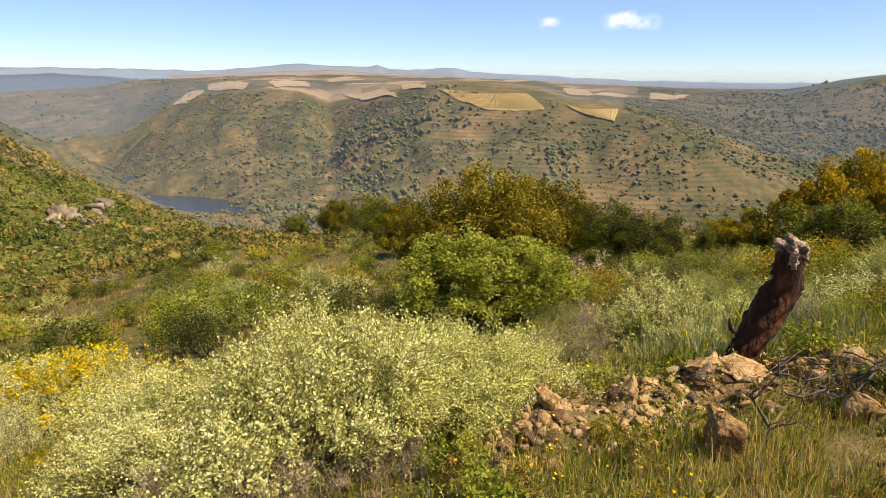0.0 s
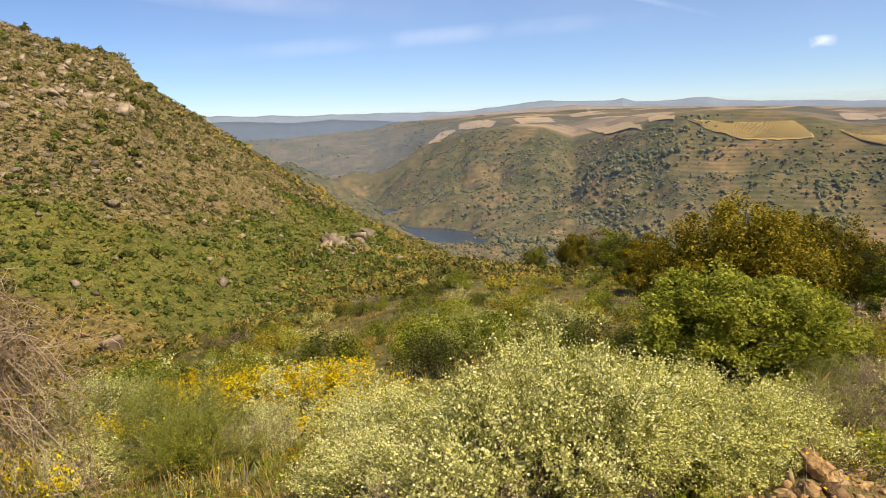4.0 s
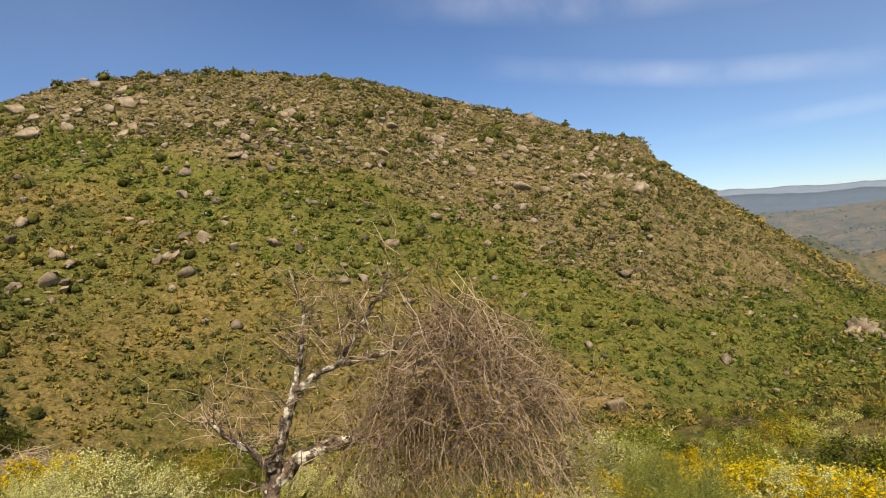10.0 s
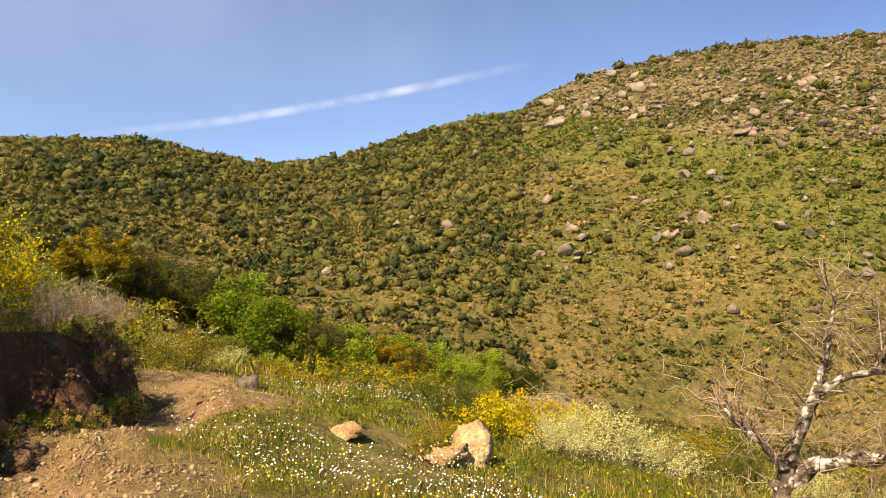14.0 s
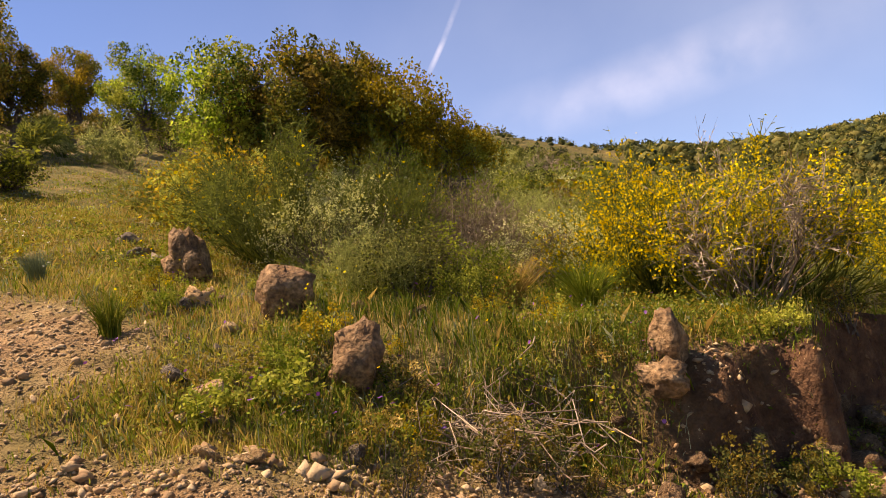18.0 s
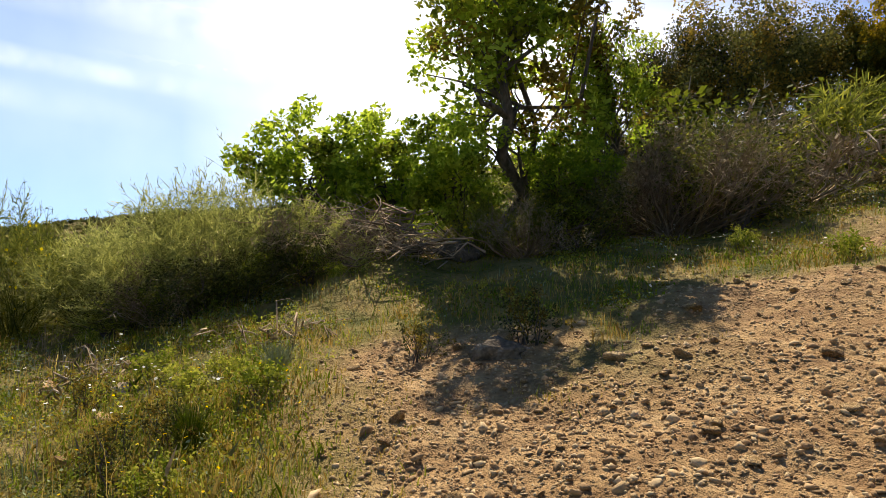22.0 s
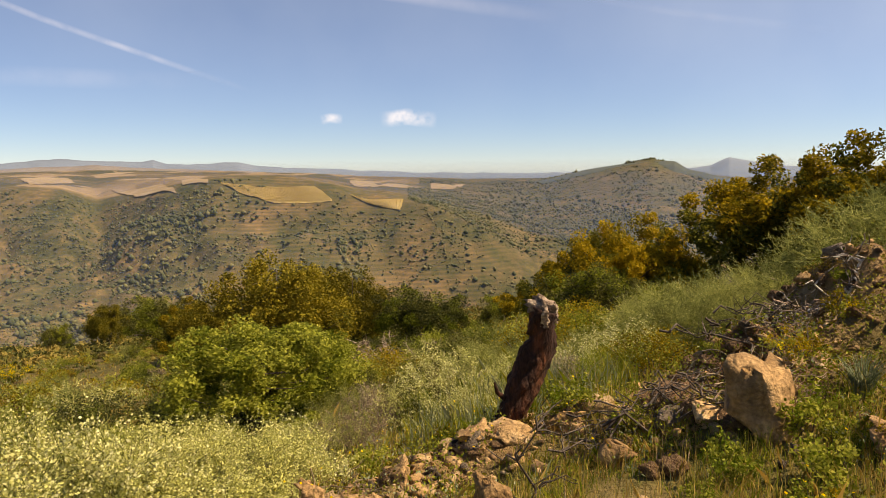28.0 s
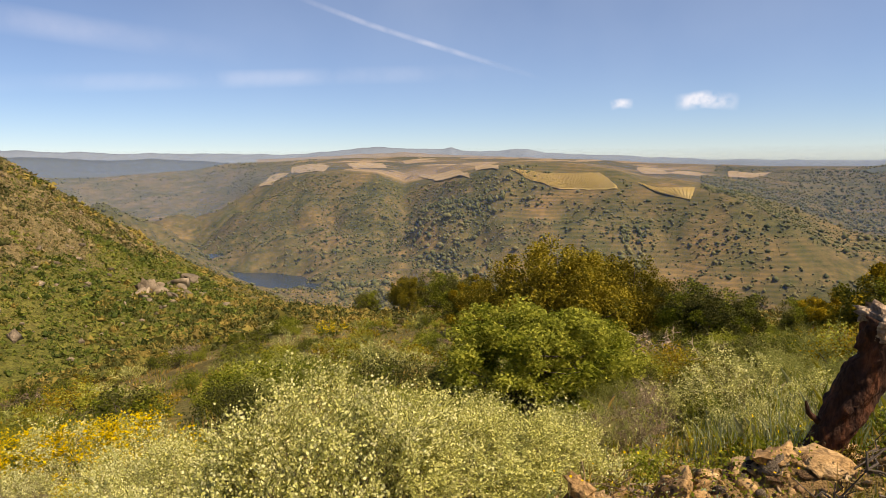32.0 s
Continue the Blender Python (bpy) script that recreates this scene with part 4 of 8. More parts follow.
fa, fr = np.degrees(np.arctan2(-(x - CX), y - CY)), np.hypot(x - CX, y - CY)
fe = np.degrees(np.arctan2(terrain(x, y) - EYE, fr))
keep = ~np.any([(fa > a0) & (fa < a1) & (fe > e0) & (fe < e1) for a0, a1, e0, e1 in FIELDS], axis=0) & ((fr < along(OPPOSITE, fa, 0) - 15) | (fa < -15))
x, y = x[keep], y[keep]
x2, y2 = polar_scatter(26000, -75, -16, 1250, 1950, 115, 0.3, 90)
x3, y3 = polar_scatter(16000, 17, 42, 950, 2300, 117, 0.3, 110)
x, y = np.r_[x, x2, x3], np.r_[y, y2, y3]
clumps("far_scrub", x, y, rng_of(5).gamma(1.8, 0.6, len(x)).clip(0.5, 4.5), M_SCRUB_FAR, 6, "dark scrub and small trees on the slopes across the gorge", leaves=0, core=0.85)
x, y = polar_scatter(11000, 128, 290, 36, 190, 107, 0.28, 20)
clumps("upper_slope_scrub", x, y, rng_of(7).gamma(2.6, 0.26, len(x)).clip(0.25, 1.4), M_SCRUB_DARK, 8, "scrub on the slope above the track", leaves=44, core=0.6, leaf=0.13)

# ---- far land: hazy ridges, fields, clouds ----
# aerial haze on the far ridges, painted as bluish base colour and weak emission
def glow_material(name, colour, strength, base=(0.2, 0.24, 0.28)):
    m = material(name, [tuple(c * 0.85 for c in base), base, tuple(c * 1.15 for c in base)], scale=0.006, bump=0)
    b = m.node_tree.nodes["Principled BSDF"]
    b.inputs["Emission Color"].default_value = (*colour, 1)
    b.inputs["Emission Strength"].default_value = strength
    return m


M_RIDGE = glow_material("haze_tinted_ridge", (0.22, 0.29, 0.38), 0.36, (0.12, 0.14, 0.15))
M_RIDGE_GREEN = glow_material("haze_tinted_scrub_slope", (0.16, 0.2, 0.22), 0.13, (0.06, 0.07, 0.045))
M_RIM = glow_material("haze_tinted_plateau", (0.3, 0.3, 0.3), 0.12, (0.20, 0.165, 0.12))
M_RIDGE_NEAR = glow_material("haze_tinted_wooded_slope", (0.2, 0.25, 0.33), 0.22, (0.045, 0.058, 0.058))


def ridge(name, rows, r, mat, label, seed, foot=-3.0):
    """A far ridge as a backdrop: its skyline in degrees, with a slope that runs down towards the viewer."""
    az = np.arange(rows[0][0], rows[-1][0], 0.12)
    el = np.interp(az, [p[0] for p in rows], [p[1] for p in rows]) + fractal(az * 50, az * 0 + seed, 60, seed, 4) * 0.10
    V, n = [], 14
    for k in range(n):
        f = k / (n - 1)
        rr = r * (0.86 + 0.14 * f) + fractal(az * 40, az * 0 + k * 3.0, 160, seed + 9, 2) * r * 0.012 * (1 - f)
        zz = EYE + r * np.tan(np.radians(foot + (el - foot) * f ** 0.8)) * (rr / r)
        V.append(np.stack([CX - rr * np.sin(np.radians(az)), CY + rr * np.cos(np.radians(az)), zz], -1))
    V.append(V[-1] * np.array([1.03, 1.03, 0]) + np.array([0, 0, -80]))
    V = np.array(V)
    idx = np.arange(V.shape[0] * V.shape[1]).reshape(V.shape[:2])
    F = np.stack([idx[:-1, :-1], idx[:-1, 1:], idx[1:, 1:], idx[1:, :-1]], -1).reshape(-1, 4)
    return tagged(new(name, quick_mesh(name, V.reshape(-1, 3), F, mat, smooth=True)), label, "ridge", kind="structure")


ridge("backdrop_ridge", [(-52, -0.5), (-46, 0.1), (-44, 0.2), (-42.4, 0.6), (-41.4, 0.78), (-40, 0.1), (-38, -0.1), (-31, -0.3), (-25, -0.38), (-15.5, -0.22), (-9.8, 0.02), (-2.5, 0.38), (-0.8, 0.7), (0.6, 0.7), (2.7, 0.5), (4.6, 0.6), (5.5, 0.95), (6.4, 0.75), (9, 0.85), (12, 0.98), (15.3, 0.7), (19.6, 0.38), (26, 0.5), (33, 0.58), (39.6, 0.78), (46, 0.9)], 4300, M_RIDGE, "ridges on the horizon with pale blue haze painted in", 3)
ridge("backdrop_hill_east", [(-84, 1.5), (-75, 2.4), (-66, 2.4), (-61, 2.3), (-59, 2.45), (-57.5, 2.68), (-56.3, 2.5), (-55.2, 1.8), (-54.1, 1.25), (-53, 0.4), (-51, -0.8), (-48, -1.8)], 2600, M_RIDGE_NEAR, "wooded plateau with blue haze painted in", 5, -6.0)

M_VINE = material("vineyard_soil", [(0.38, 0.27, 0.08), (0.47, 0.34, 0.11), (0.55, 0.41, 0.15)], scale=0.03, bump=0, fine=0.2)
M_FIELD = material("stubble_field", [(0.26, 0.19, 0.095), (0.32, 0.24, 0.125), (0.38, 0.29, 0.165)], scale=0.03, bump=0, fine=0.2)
M_VINE_ROW = material("vine_row", [(0.36, 0.27, 0.075), (0.41, 0.31, 0.09), (0.46, 0.35, 0.11)], scale=0.1, bump=0)


def field(corners, mat, label, rows=0, lift=1.4):
    """A field laid on the far slope: four corners as (degrees, metres)."""
    n = 36
    c = [np.array([CX - r * math.sin(radians(a)), CY + r * math.cos(radians(a))]) for a, r in corners]
    u, v = np.meshgrid(np.linspace(0, 1, n), np.linspace(0, 1, n))

    def at(u, v):
        return (c[0] * (1 - u)[..., None] + c[1] * u[..., None]) * (1 - v)[..., None] + (c[3] * (1 - u)[..., None] + c[2] * u[..., None]) * v[..., None]

    wob = 0.04 * fractal(u * 9 + corners[0][0], v * 9, 2.0, 5, 2)
    P = at(u + wob, v + wob)
    Z = terrain(P[..., 0], P[..., 1]) + lift
    idx = np.arange(n * n).reshape(n, n)
    F = np.stack([idx[:-1, :-1], idx[:-1, 1:], idx[1:, 1:], idx[1:, :-1]], -1).reshape(-1, 4)
    ob = tagged(new("field", quick_mesh("field", np.concatenate([P, Z[..., None]], -1).reshape(-1, 3), F, mat, smooth=True)), label, "field", "fields on the plateau")
    for k in range(rows):
        t = (k + 0.5) / rows
        q = at(np.full(12, t), np.linspace(0.02, 0.98, 12))
        zq = terrain(q[:, 0], q[:, 1]) + lift + 0.8
        part("vine_row", quick_mesh("vine_row", *tubes([(np.concatenate([q, zq[:, None]], -1), np.full(12, 0.34))], 4), M_VINE_ROW), ob)
    return ob


def far_range(az, el):
    """How far along a bearing the land across the gorge shows at an angle above eye level."""
    r = np.linspace(640, 2600, 1500)
    a = radians(az)
    z = terrain(CX - r * math.sin(a), CY + r * math.cos(a))
    hit = np.nonzero(np.degrees(np.arctan2(z + 1.0 - EYE, r)) >= el)[0]
    return float(r[hit[0]]) if len(hit) else 2000.0


def seen_field(corners, mat, label, rows=0):
    return field([(a, far_range(a, e)) for a, e in corners], mat, label, rows)


seen_field([(0.6, -0.95), (-7.0, -1.35), (-8.5, -2.7), (-3.6, -2.7)], M_VINE, "golden vineyard with straight rows", 30)
seen_field([(-10.0, -2.1), (-14.6, -2.55), (-14.3, -3.5), (-12.2, -3.1)], M_VINE, "small vineyard on a spur", 12)
seen_field([(20.4, -1.2), (19.4, -1.2), (20.8, -2.15), (21.9, -2.25)], M_FIELD, "pale stubble field on a ridge")
seen_field([(19.0, -0.65), (16.0, -0.6), (16.5, -1.1), (19.2, -1.15)], M_FIELD, "pale field on the plateau")
seen_field([(8.6, -1.3), (5.0, -1.0), (4.0, -1.7), (7.0, -2.0)], M_FIELD, "pale field on the plateau")
seen_field([(14.5, -0.45), (11.5, -0.4), (11.0, -0.8), (14.0, -0.9)], M_FIELD, "pale field on the plateau")
seen_field([(3.5, -0.7), (1.5, -0.65), (1.5, -1.0), (3.5, -1.1)], M_FIELD, "pale field on the plateau")
seen_field([(-10.0, -0.9), (-12.0, -1.0), (-12.5, -1.4), (-10.5, -1.4)], M_FIELD, "pale field on the plateau")
seen_field([(-17.0, -1.2), (-20.0, -1.3), (-19.0, -1.7), (-17.0, -1.7)], M_FIELD, "brown field on the plateau")

ridge("backdrop_hill_west", [(20, -1.5), (22, -0.7), (24, -0.3), (27, -0.05), (30, 0.1), (34, 0.0), (37, 0.25), (41, 0.3), (47, 0.5)], 2500, M_RIDGE_NEAR, "wooded slopes beyond the gorge with blue haze painted in", 7, -5.0)
ridge("backdrop_hill_north", [(-47, -4), (-44.5, -1.6), (-42, -1.0), (-38.4, -0.15), (-37.3, 0.5), (-35.1, 0.55), (-33.6, 0.35), (-32.1, 0.2), (-30, -0.15), (-28, -0.7), (-26, -1.1), (-23.5, -2.0)], 1820, M_RIDGE_GREEN, "dark scrubby hill with thin haze painted in", 9, -6.5)
ridge("backdrop_rim", [(-24, -0.95), (-18, -0.75), (-12, -0.5), (-6, -0.25), (0, 0.05), (6, 0.25), (10, 0.5), (14, 0.35), (18, 0.1), (22, 0.0)], 3000, M_RIM, "brown plateau rim with thin haze painted in", 11, -2.5)


def cloud_material(name, strength, amount, scale, lo=0.3, hi=0.7, colour=(1.0, 1.0, 1.0)):
    m = bpy.data.materials.new(name)
    m.use_nodes = True
    n, link = m.node_tree.nodes, m.node_tree.links.new
    em = n.new("ShaderNodeEmission")
    em.inputs[0].default_value, em.inputs[1].default_value = (*colour, 1), strength
    at = n.new("ShaderNodeAttribute")
    at.attribute_name = "edge"
    t = n.new("ShaderNodeTexNoise")
    t.inputs["Scale"].default_value, t.inputs["Detail"].default_value = scale, 5
    link(n.new("ShaderNodeTexCoord").outputs["Object"], t.inputs["Vector"])
    mr = n.new("ShaderNodeMapRange")
    mr.inputs["From Min"].default_value, mr.inputs["From Max"].default_value = lo, hi
    link(t.outputs[0], mr.inputs[0])
    mu, am = n.new("ShaderNodeMath"), n.new("ShaderNodeMath")
    mu.operation = am.operation = "MULTIPLY"
    link(at.outputs["Fac"], mu.inputs[0])
    link(mr.outputs[0], mu.inputs[1])
    link(mu.outputs[0], am.inputs[0])
    am.inputs[1].default_value = amount
    ms = n.new("ShaderNodeMixShader")
    link(am.outputs[0], ms.inputs[0])
    link(n.new("ShaderNodeBsdfTransparent").outputs[0], ms.inputs[1])
    link(em.outputs[0], ms.inputs[2])
    link(ms.outputs[0], n["Material Output"].inputs[0])
    return m


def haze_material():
    """A see-through bluish sheet that stands in for haze; it scatters sun and sky light."""
    m = bpy.data.materials.new("haze_sheet")
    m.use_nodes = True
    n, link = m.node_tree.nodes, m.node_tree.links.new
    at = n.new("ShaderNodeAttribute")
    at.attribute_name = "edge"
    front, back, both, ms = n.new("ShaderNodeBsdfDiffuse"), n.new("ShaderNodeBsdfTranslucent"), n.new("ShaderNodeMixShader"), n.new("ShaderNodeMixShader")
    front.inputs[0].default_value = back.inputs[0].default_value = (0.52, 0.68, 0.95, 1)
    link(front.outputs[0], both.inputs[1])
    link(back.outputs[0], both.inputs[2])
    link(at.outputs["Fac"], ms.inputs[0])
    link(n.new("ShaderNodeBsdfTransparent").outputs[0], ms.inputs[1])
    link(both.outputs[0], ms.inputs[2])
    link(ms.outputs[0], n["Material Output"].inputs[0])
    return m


M_HAZE = haze_material()


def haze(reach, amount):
    """An added sheet in place of hazy air across the gorge, at a distance for each bearing."""
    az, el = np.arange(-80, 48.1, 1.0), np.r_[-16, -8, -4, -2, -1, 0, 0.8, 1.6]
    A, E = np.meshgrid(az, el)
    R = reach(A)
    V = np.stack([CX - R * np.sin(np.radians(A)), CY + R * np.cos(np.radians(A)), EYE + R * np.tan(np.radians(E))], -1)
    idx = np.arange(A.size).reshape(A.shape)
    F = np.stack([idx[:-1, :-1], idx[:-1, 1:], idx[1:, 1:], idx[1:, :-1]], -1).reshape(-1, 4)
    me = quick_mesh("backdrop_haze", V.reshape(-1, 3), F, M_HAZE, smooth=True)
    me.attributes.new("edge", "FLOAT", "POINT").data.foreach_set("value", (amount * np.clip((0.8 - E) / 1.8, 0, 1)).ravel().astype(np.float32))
    return tagged(new("backdrop_haze", me), "see-through blue sheet standing in for haze over the gorge", "haze", kind="structure")


# three added sheets that pale and blue the land behind them, layer by layer
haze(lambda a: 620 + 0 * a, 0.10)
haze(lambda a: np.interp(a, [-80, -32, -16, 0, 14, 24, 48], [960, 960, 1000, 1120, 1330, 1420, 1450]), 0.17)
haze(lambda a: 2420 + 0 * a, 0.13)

M_SKY_FILL = cloud_material("pale_sky_fill", 0.95, 0.42, 0.0009, -0.2, 0.8, (0.82, 0.95, 1.0))
M_SKY_FILL_THIN = cloud_material("faint_sky_fill", 0.95, 0.17, 0.0009, -0.2, 0.8, (0.76, 0.91, 1.0))
M_GLARE = cloud_material("sun_glare_sheet", 1.25, 0.8, 0.0012, 0.0, 0.5)
M_TRAIL = cloud_material("vapour_trail", 1.0, 0.36, 0.004)
M_CIRRUS = cloud_material("thin_cirrus", 1.0, 0.17, 0.0022)
M_PUFF = cloud_material("small_cumulus", 0.95, 0.8, 0.011, 0.26, 0.62)


def streak(rows, width, mat, name, label, r=4800):
    """A streak of cloud, or an added glowing sheet, across the sky: its line in degrees, and its width."""
    t = np.linspace(0, 1, 60)
    s = np.linspace(0, 1, len(rows))
    az, el = np.interp(t, s, [p[0] for p in rows]), np.interp(t, s, [p[1] for p in rows])
    k = np.linspace(-1, 1, 9)
    nrm = np.stack([-np.gradient(el), np.gradient(az)], -1)
    nrm /= np.linalg.norm(nrm, axis=1)[:, None]
    A = az[:, None] + nrm[:, :1] * k * width * 0.5
    E = el[:, None] + nrm[:, 1:] * k * width * 0.5
    A, E = np.radians(A), np.radians(E)
    V = np.stack([CX - r * np.cos(E) * np.sin(A), CY + r * np.cos(E) * np.cos(A), EYE + r * np.sin(E)], -1)
    idx = np.arange(A.size).reshape(A.shape)
    F = np.stack([idx[:-1, :-1], idx[:-1, 1:], idx[1:, 1:], idx[1:, :-1]], -1).reshape(-1, 4)
    me = quick_mesh(name, V.reshape(-1, 3), F, mat, smooth=True)
    edge = (1 - k ** 2)[None] ** 1.3 * (np.sin(math.pi * t) ** 1.1)[:, None]
    me.attributes.new("edge", "FLOAT", "POINT").data.foreach_set("value", edge.ravel().astype(np.float32))
    ob = tagged(new(name, me), label, "cloud", kind="structure")
    ob.visible_shadow = False
    return ob


streak([(134, 8.2), (122.6, 9.7), (112.5, 11.3), (104, 12.6), (95, 13.9)], 0.9, M_TRAIL, "backdrop_trail", "white vapour trail across blue sky")
streak([(168.8, 16.2), (166.8, 19.4), (164.5, 23.5)], 0.6, M_TRAIL, "backdrop_trail", "thin vapour trail")
streak([(19, 13.2), (12.5, 11.0), (6.2, 9.1), (-2.2, 6.5)], 0.55, M_TRAIL, "backdrop_trail", "thin vapour trail")
streak([(-4, 15.6), (-15.5, 14.1), (-28.5, 12.2)], 1.3, M_CIRRUS, "backdrop_cirrus", "thin streak of high cloud")
streak([(-28, 14.1), (-36.9, 12.1), (-48, 9.8)], 0.7, M_CIRRUS, "backdrop_cirrus", "thin streak of high cloud")
streak([(-62, 17.2), (-78, 17.8), (-90, 17.5), (-103, 16.8)], 2.0, M_TRAIL, "backdrop_cirrus", "broad band of high cloud")
streak([(-64, 14.2), (-78, 15.1), (-92, 14.6)], 2.6, M_CIRRUS, "backdrop_cirrus", "soft band of high cloud")
streak([(-72, 22.6), (-95, 22.6), (-112, 21.5)], 3.6, M_TRAIL, "backdrop_cirrus", "broad bright band of high cloud")
# two glowing sheets added to whiten the sky towards the sun
streak([(-84, 25), (-104, 23), (-126, 20), (-152, 17)], 18.0, M_GLARE, "backdrop_cirrus", "glowing sheet added as sun glare in the sky")
streak([(-92, 12), (-108, 13), (-128, 14)], 12.0, M_GLARE, "backdrop_cirrus", "glowing sheet added as sun glare in the sky")
# wide faintly glowing sheets, added to lift and even out the sky's brightness
streak([(60, 14), (20, 14), (-30, 14), (-85, 14)], 32.0, M_SKY_FILL_THIN, "backdrop_veil", "faint glowing sheet added to brighten the sky")
streak([(-25, 14), (-70, 15), (-110, 15), (-150, 15)], 34.0, M_SKY_FILL, "backdrop_veil", "thin glowing sheet added to brighten the sky")
streak([(200, 16), (150, 17), (110, 20), (70, 22)], 30.0, M_SKY_FILL_THIN, "backdrop_veil", "thin glowing sheet added to brighten the sky")
streak([(165, 12), (150, 14), (132, 17)], 6.0, M_CIRRUS, "backdrop_cirrus", "soft veil of high cloud")
streak([(70, 19), (50, 17), (30, 16)], 4.0, M_CIRRUS, "backdrop_cirrus", "soft veil of high cloud")
streak([(44, 5.2), (28, 6.2), (14, 6.9), (0, 7.2)], 1.6, M_CIRRUS, "backdrop_cirrus", "soft streak of high cloud")
streak([(60, 13), (40, 10), (22, 8.5)], 2.4, M_CIRRUS, "backdrop_cirrus", "soft streak of high cloud")
streak([(-7.7, 4.2), (-8.5, 4.35), (-9.6, 4.3)], 0.9, M_PUFF, "backdrop_cumulus", "small white puff of cloud")
streak([(-12.7, 4.2), (-15.0, 4.5), (-17.6, 4.15)], 1.5, M_PUFF, "backdrop_cumulus", "small white cumulus cloud")


# ---- boulders and crags on the rocky hill ----
BOULDERS = [rock_mesh(300 + k, (1.2, 1.2, 1.0), M_ROCK, 0.4, 9, 2, (0.25, 0.6)) for k in range(7)]


def boulder(az, r, size, k, label="grey-tan granite boulder on the scrubby hillside", flat=1.0, group="hillside boulders", mesh=None):
    ob = new("boulder", mesh or BOULDERS[k % 7])
    p = spot(az, r)
    ob.matrix_world = Matrix.Translation(p + Vector((0, 0, size * 0.22 * flat))) @ Matrix.Rotation(k * 1.7, 4, "Z") @ Matrix.Diagonal((size, size * 0.85, size * flat, 1))
    return tagged(ob, label, "boulder", group)


def slope_range(az, el):
    """How far along a bearing the hillside shows at an angle above eye level."""
    r = np.linspace(70, 340, 500)
    a = radians(az)
    z = terrain(CX - r * math.sin(a), CY + r * math.cos(a))
    hit = np.nonzero(np.degrees(np.arctan2(z - EYE, r)) >= el)[0]
    return float(r[hit[0]]) if len(hit) else 300.0


k = 0
for az, el, size in [(48.9, -16.9, 6.0), (60.7, -8.6, 3.4), (57.7, -2.0, 2.6), (82.5, -0.2, 4.6), (76.9, -1.0, 5.0), (79.5, 6.5, 5.5), (76.9, 5.3, 4.6), (83.8, 3.5, 5.5), (93.1, -0.5, 5.5), (93.7, -2.4, 6.5), (97.6, 4.9, 4.4), (58.5, -10.5, 2.4), (57.0, -10.4, 2.0), (71.5, -4.5, 3.5), (69.8, -4.6, 4.5), (68.6, -4.2, 3.5), (81.2, 10.2, 5.0), (83.0, 9.0, 4.5), (86.4, 8.6, 4.5), (100.8, -8.0, 3.0), (46.2, -4.0, 3.0), (64, -1.5, 3.0), (74, 2.5, 3.0), (88, 2.0, 3.2), (85, 5.5, 3.4)]:
    boulder(az, slope_range(az, el), 0.68 * size, k, flat=0.8 + 0.25 * (k % 3 == 0))
    k += 1
rs = rng_of(77)
for j in range(260):
    az = rs.uniform(44, 112)
    el = np.interp(az, [44, 60, 80, 100, 112], [2, 6.5, 9.5, 7, 4]) + rs.normal() * 2.6
    boulder(az, min(slope_range(az, el), 330), rs.gamma(3, 0.32) + 0.5, j, flat=rs.uniform(0.6, 1.3))
for j in range(70):
    az = rs.uniform(66, 104)
    boulder(az, slope_range(az, rs.uniform(-4, 4)), rs.gamma(3, 0.38) + 0.5, j, flat=rs.uniform(0.6, 1.1))
for j in range(26):
    az = rs.uniform(26.5, 31.5)
    boulder(az, slope_range(az, rs.uniform(-11.5, -10)), rs.gamma(3, 0.7) + 0.8, j, label="grey boulder in a rockfall low on the spur")

# pale crags that break out of the slope under its brow
CRAGS = [rock_mesh(330 + k, (1, 0.7, 1.3), M_CLIFF, 0.5, 14, 3) for k in range(4)]
for j in range(150):
    az = rs.choice([45.8, 47, 48.5, 49.5, 52, 55, 60, 63, 66, 70, 74, 78, 82, 86, 90, 94]) + rs.normal() * 1.2
    el = float(np.interp(az, [45, 46, 50, 55, 62, 70, 80, 90], [1.6, 2.8, 3.6, 5, 7, 8.7, 10, 9.8])) + rs.normal() * 1.5
    ob = new("crag", CRAGS[j % 4])
    s = 1.3 + rs.gamma(2.0, 0.65)
    ob.matrix_world = Matrix.Translation(spot(az, min(slope_range(az, el), 328)) + Vector((0, 0, s * 0.2))) @ Matrix.Rotation(radians(az + rs.uniform(-30, 30)), 4, "Z") @ Matrix.Diagonal((s * rs.uniform(0.8, 1.5), s, s * rs.uniform(0.7, 1.1), 1))
    tagged(ob, "fissured pale granite crag on the brow of the hill", "crag", "hill crags")

x, y = polar_scatter(42000, 24, 125, 110, 332, 231, 0.0)
keep = rng_of(3).rand(len(x)) < np.clip(hill_cover(x, y)[0] * np.clip((np.degrees(np.arctan2(-x, y)) - 40) / 15, 0.15, 1) * 0.32, 0.05, 0.3)
clumps("hillside_stones", x[keep], y[keep], rng_of(233).gamma(2.2, 0.26, keep.sum()).clip(0.15, 1.8), M_CLIFF, 234, "small granite stones strewn over the hillside", 0.7, 0, jag=0.45, core=0.8, body=ICO1, category="stones")

# oaks and junipers along the brow and on the slope
x, y = polar_scatter(620, 40, 150, 90, 335, 201)
x2, y2 = polar_scatter(130, 60, 118, 285, 318, 203)
x3, y3 = polar_scatter(1100, 98, 146, 62, 230, 205, 0.42, 34)
x4, y4 = polar_scatter(26, 55.5, 59.5, 246, 262, 207)
x, y = np.r_[x, x2, x3, x4], np.r_[y, y2, y3, y4]
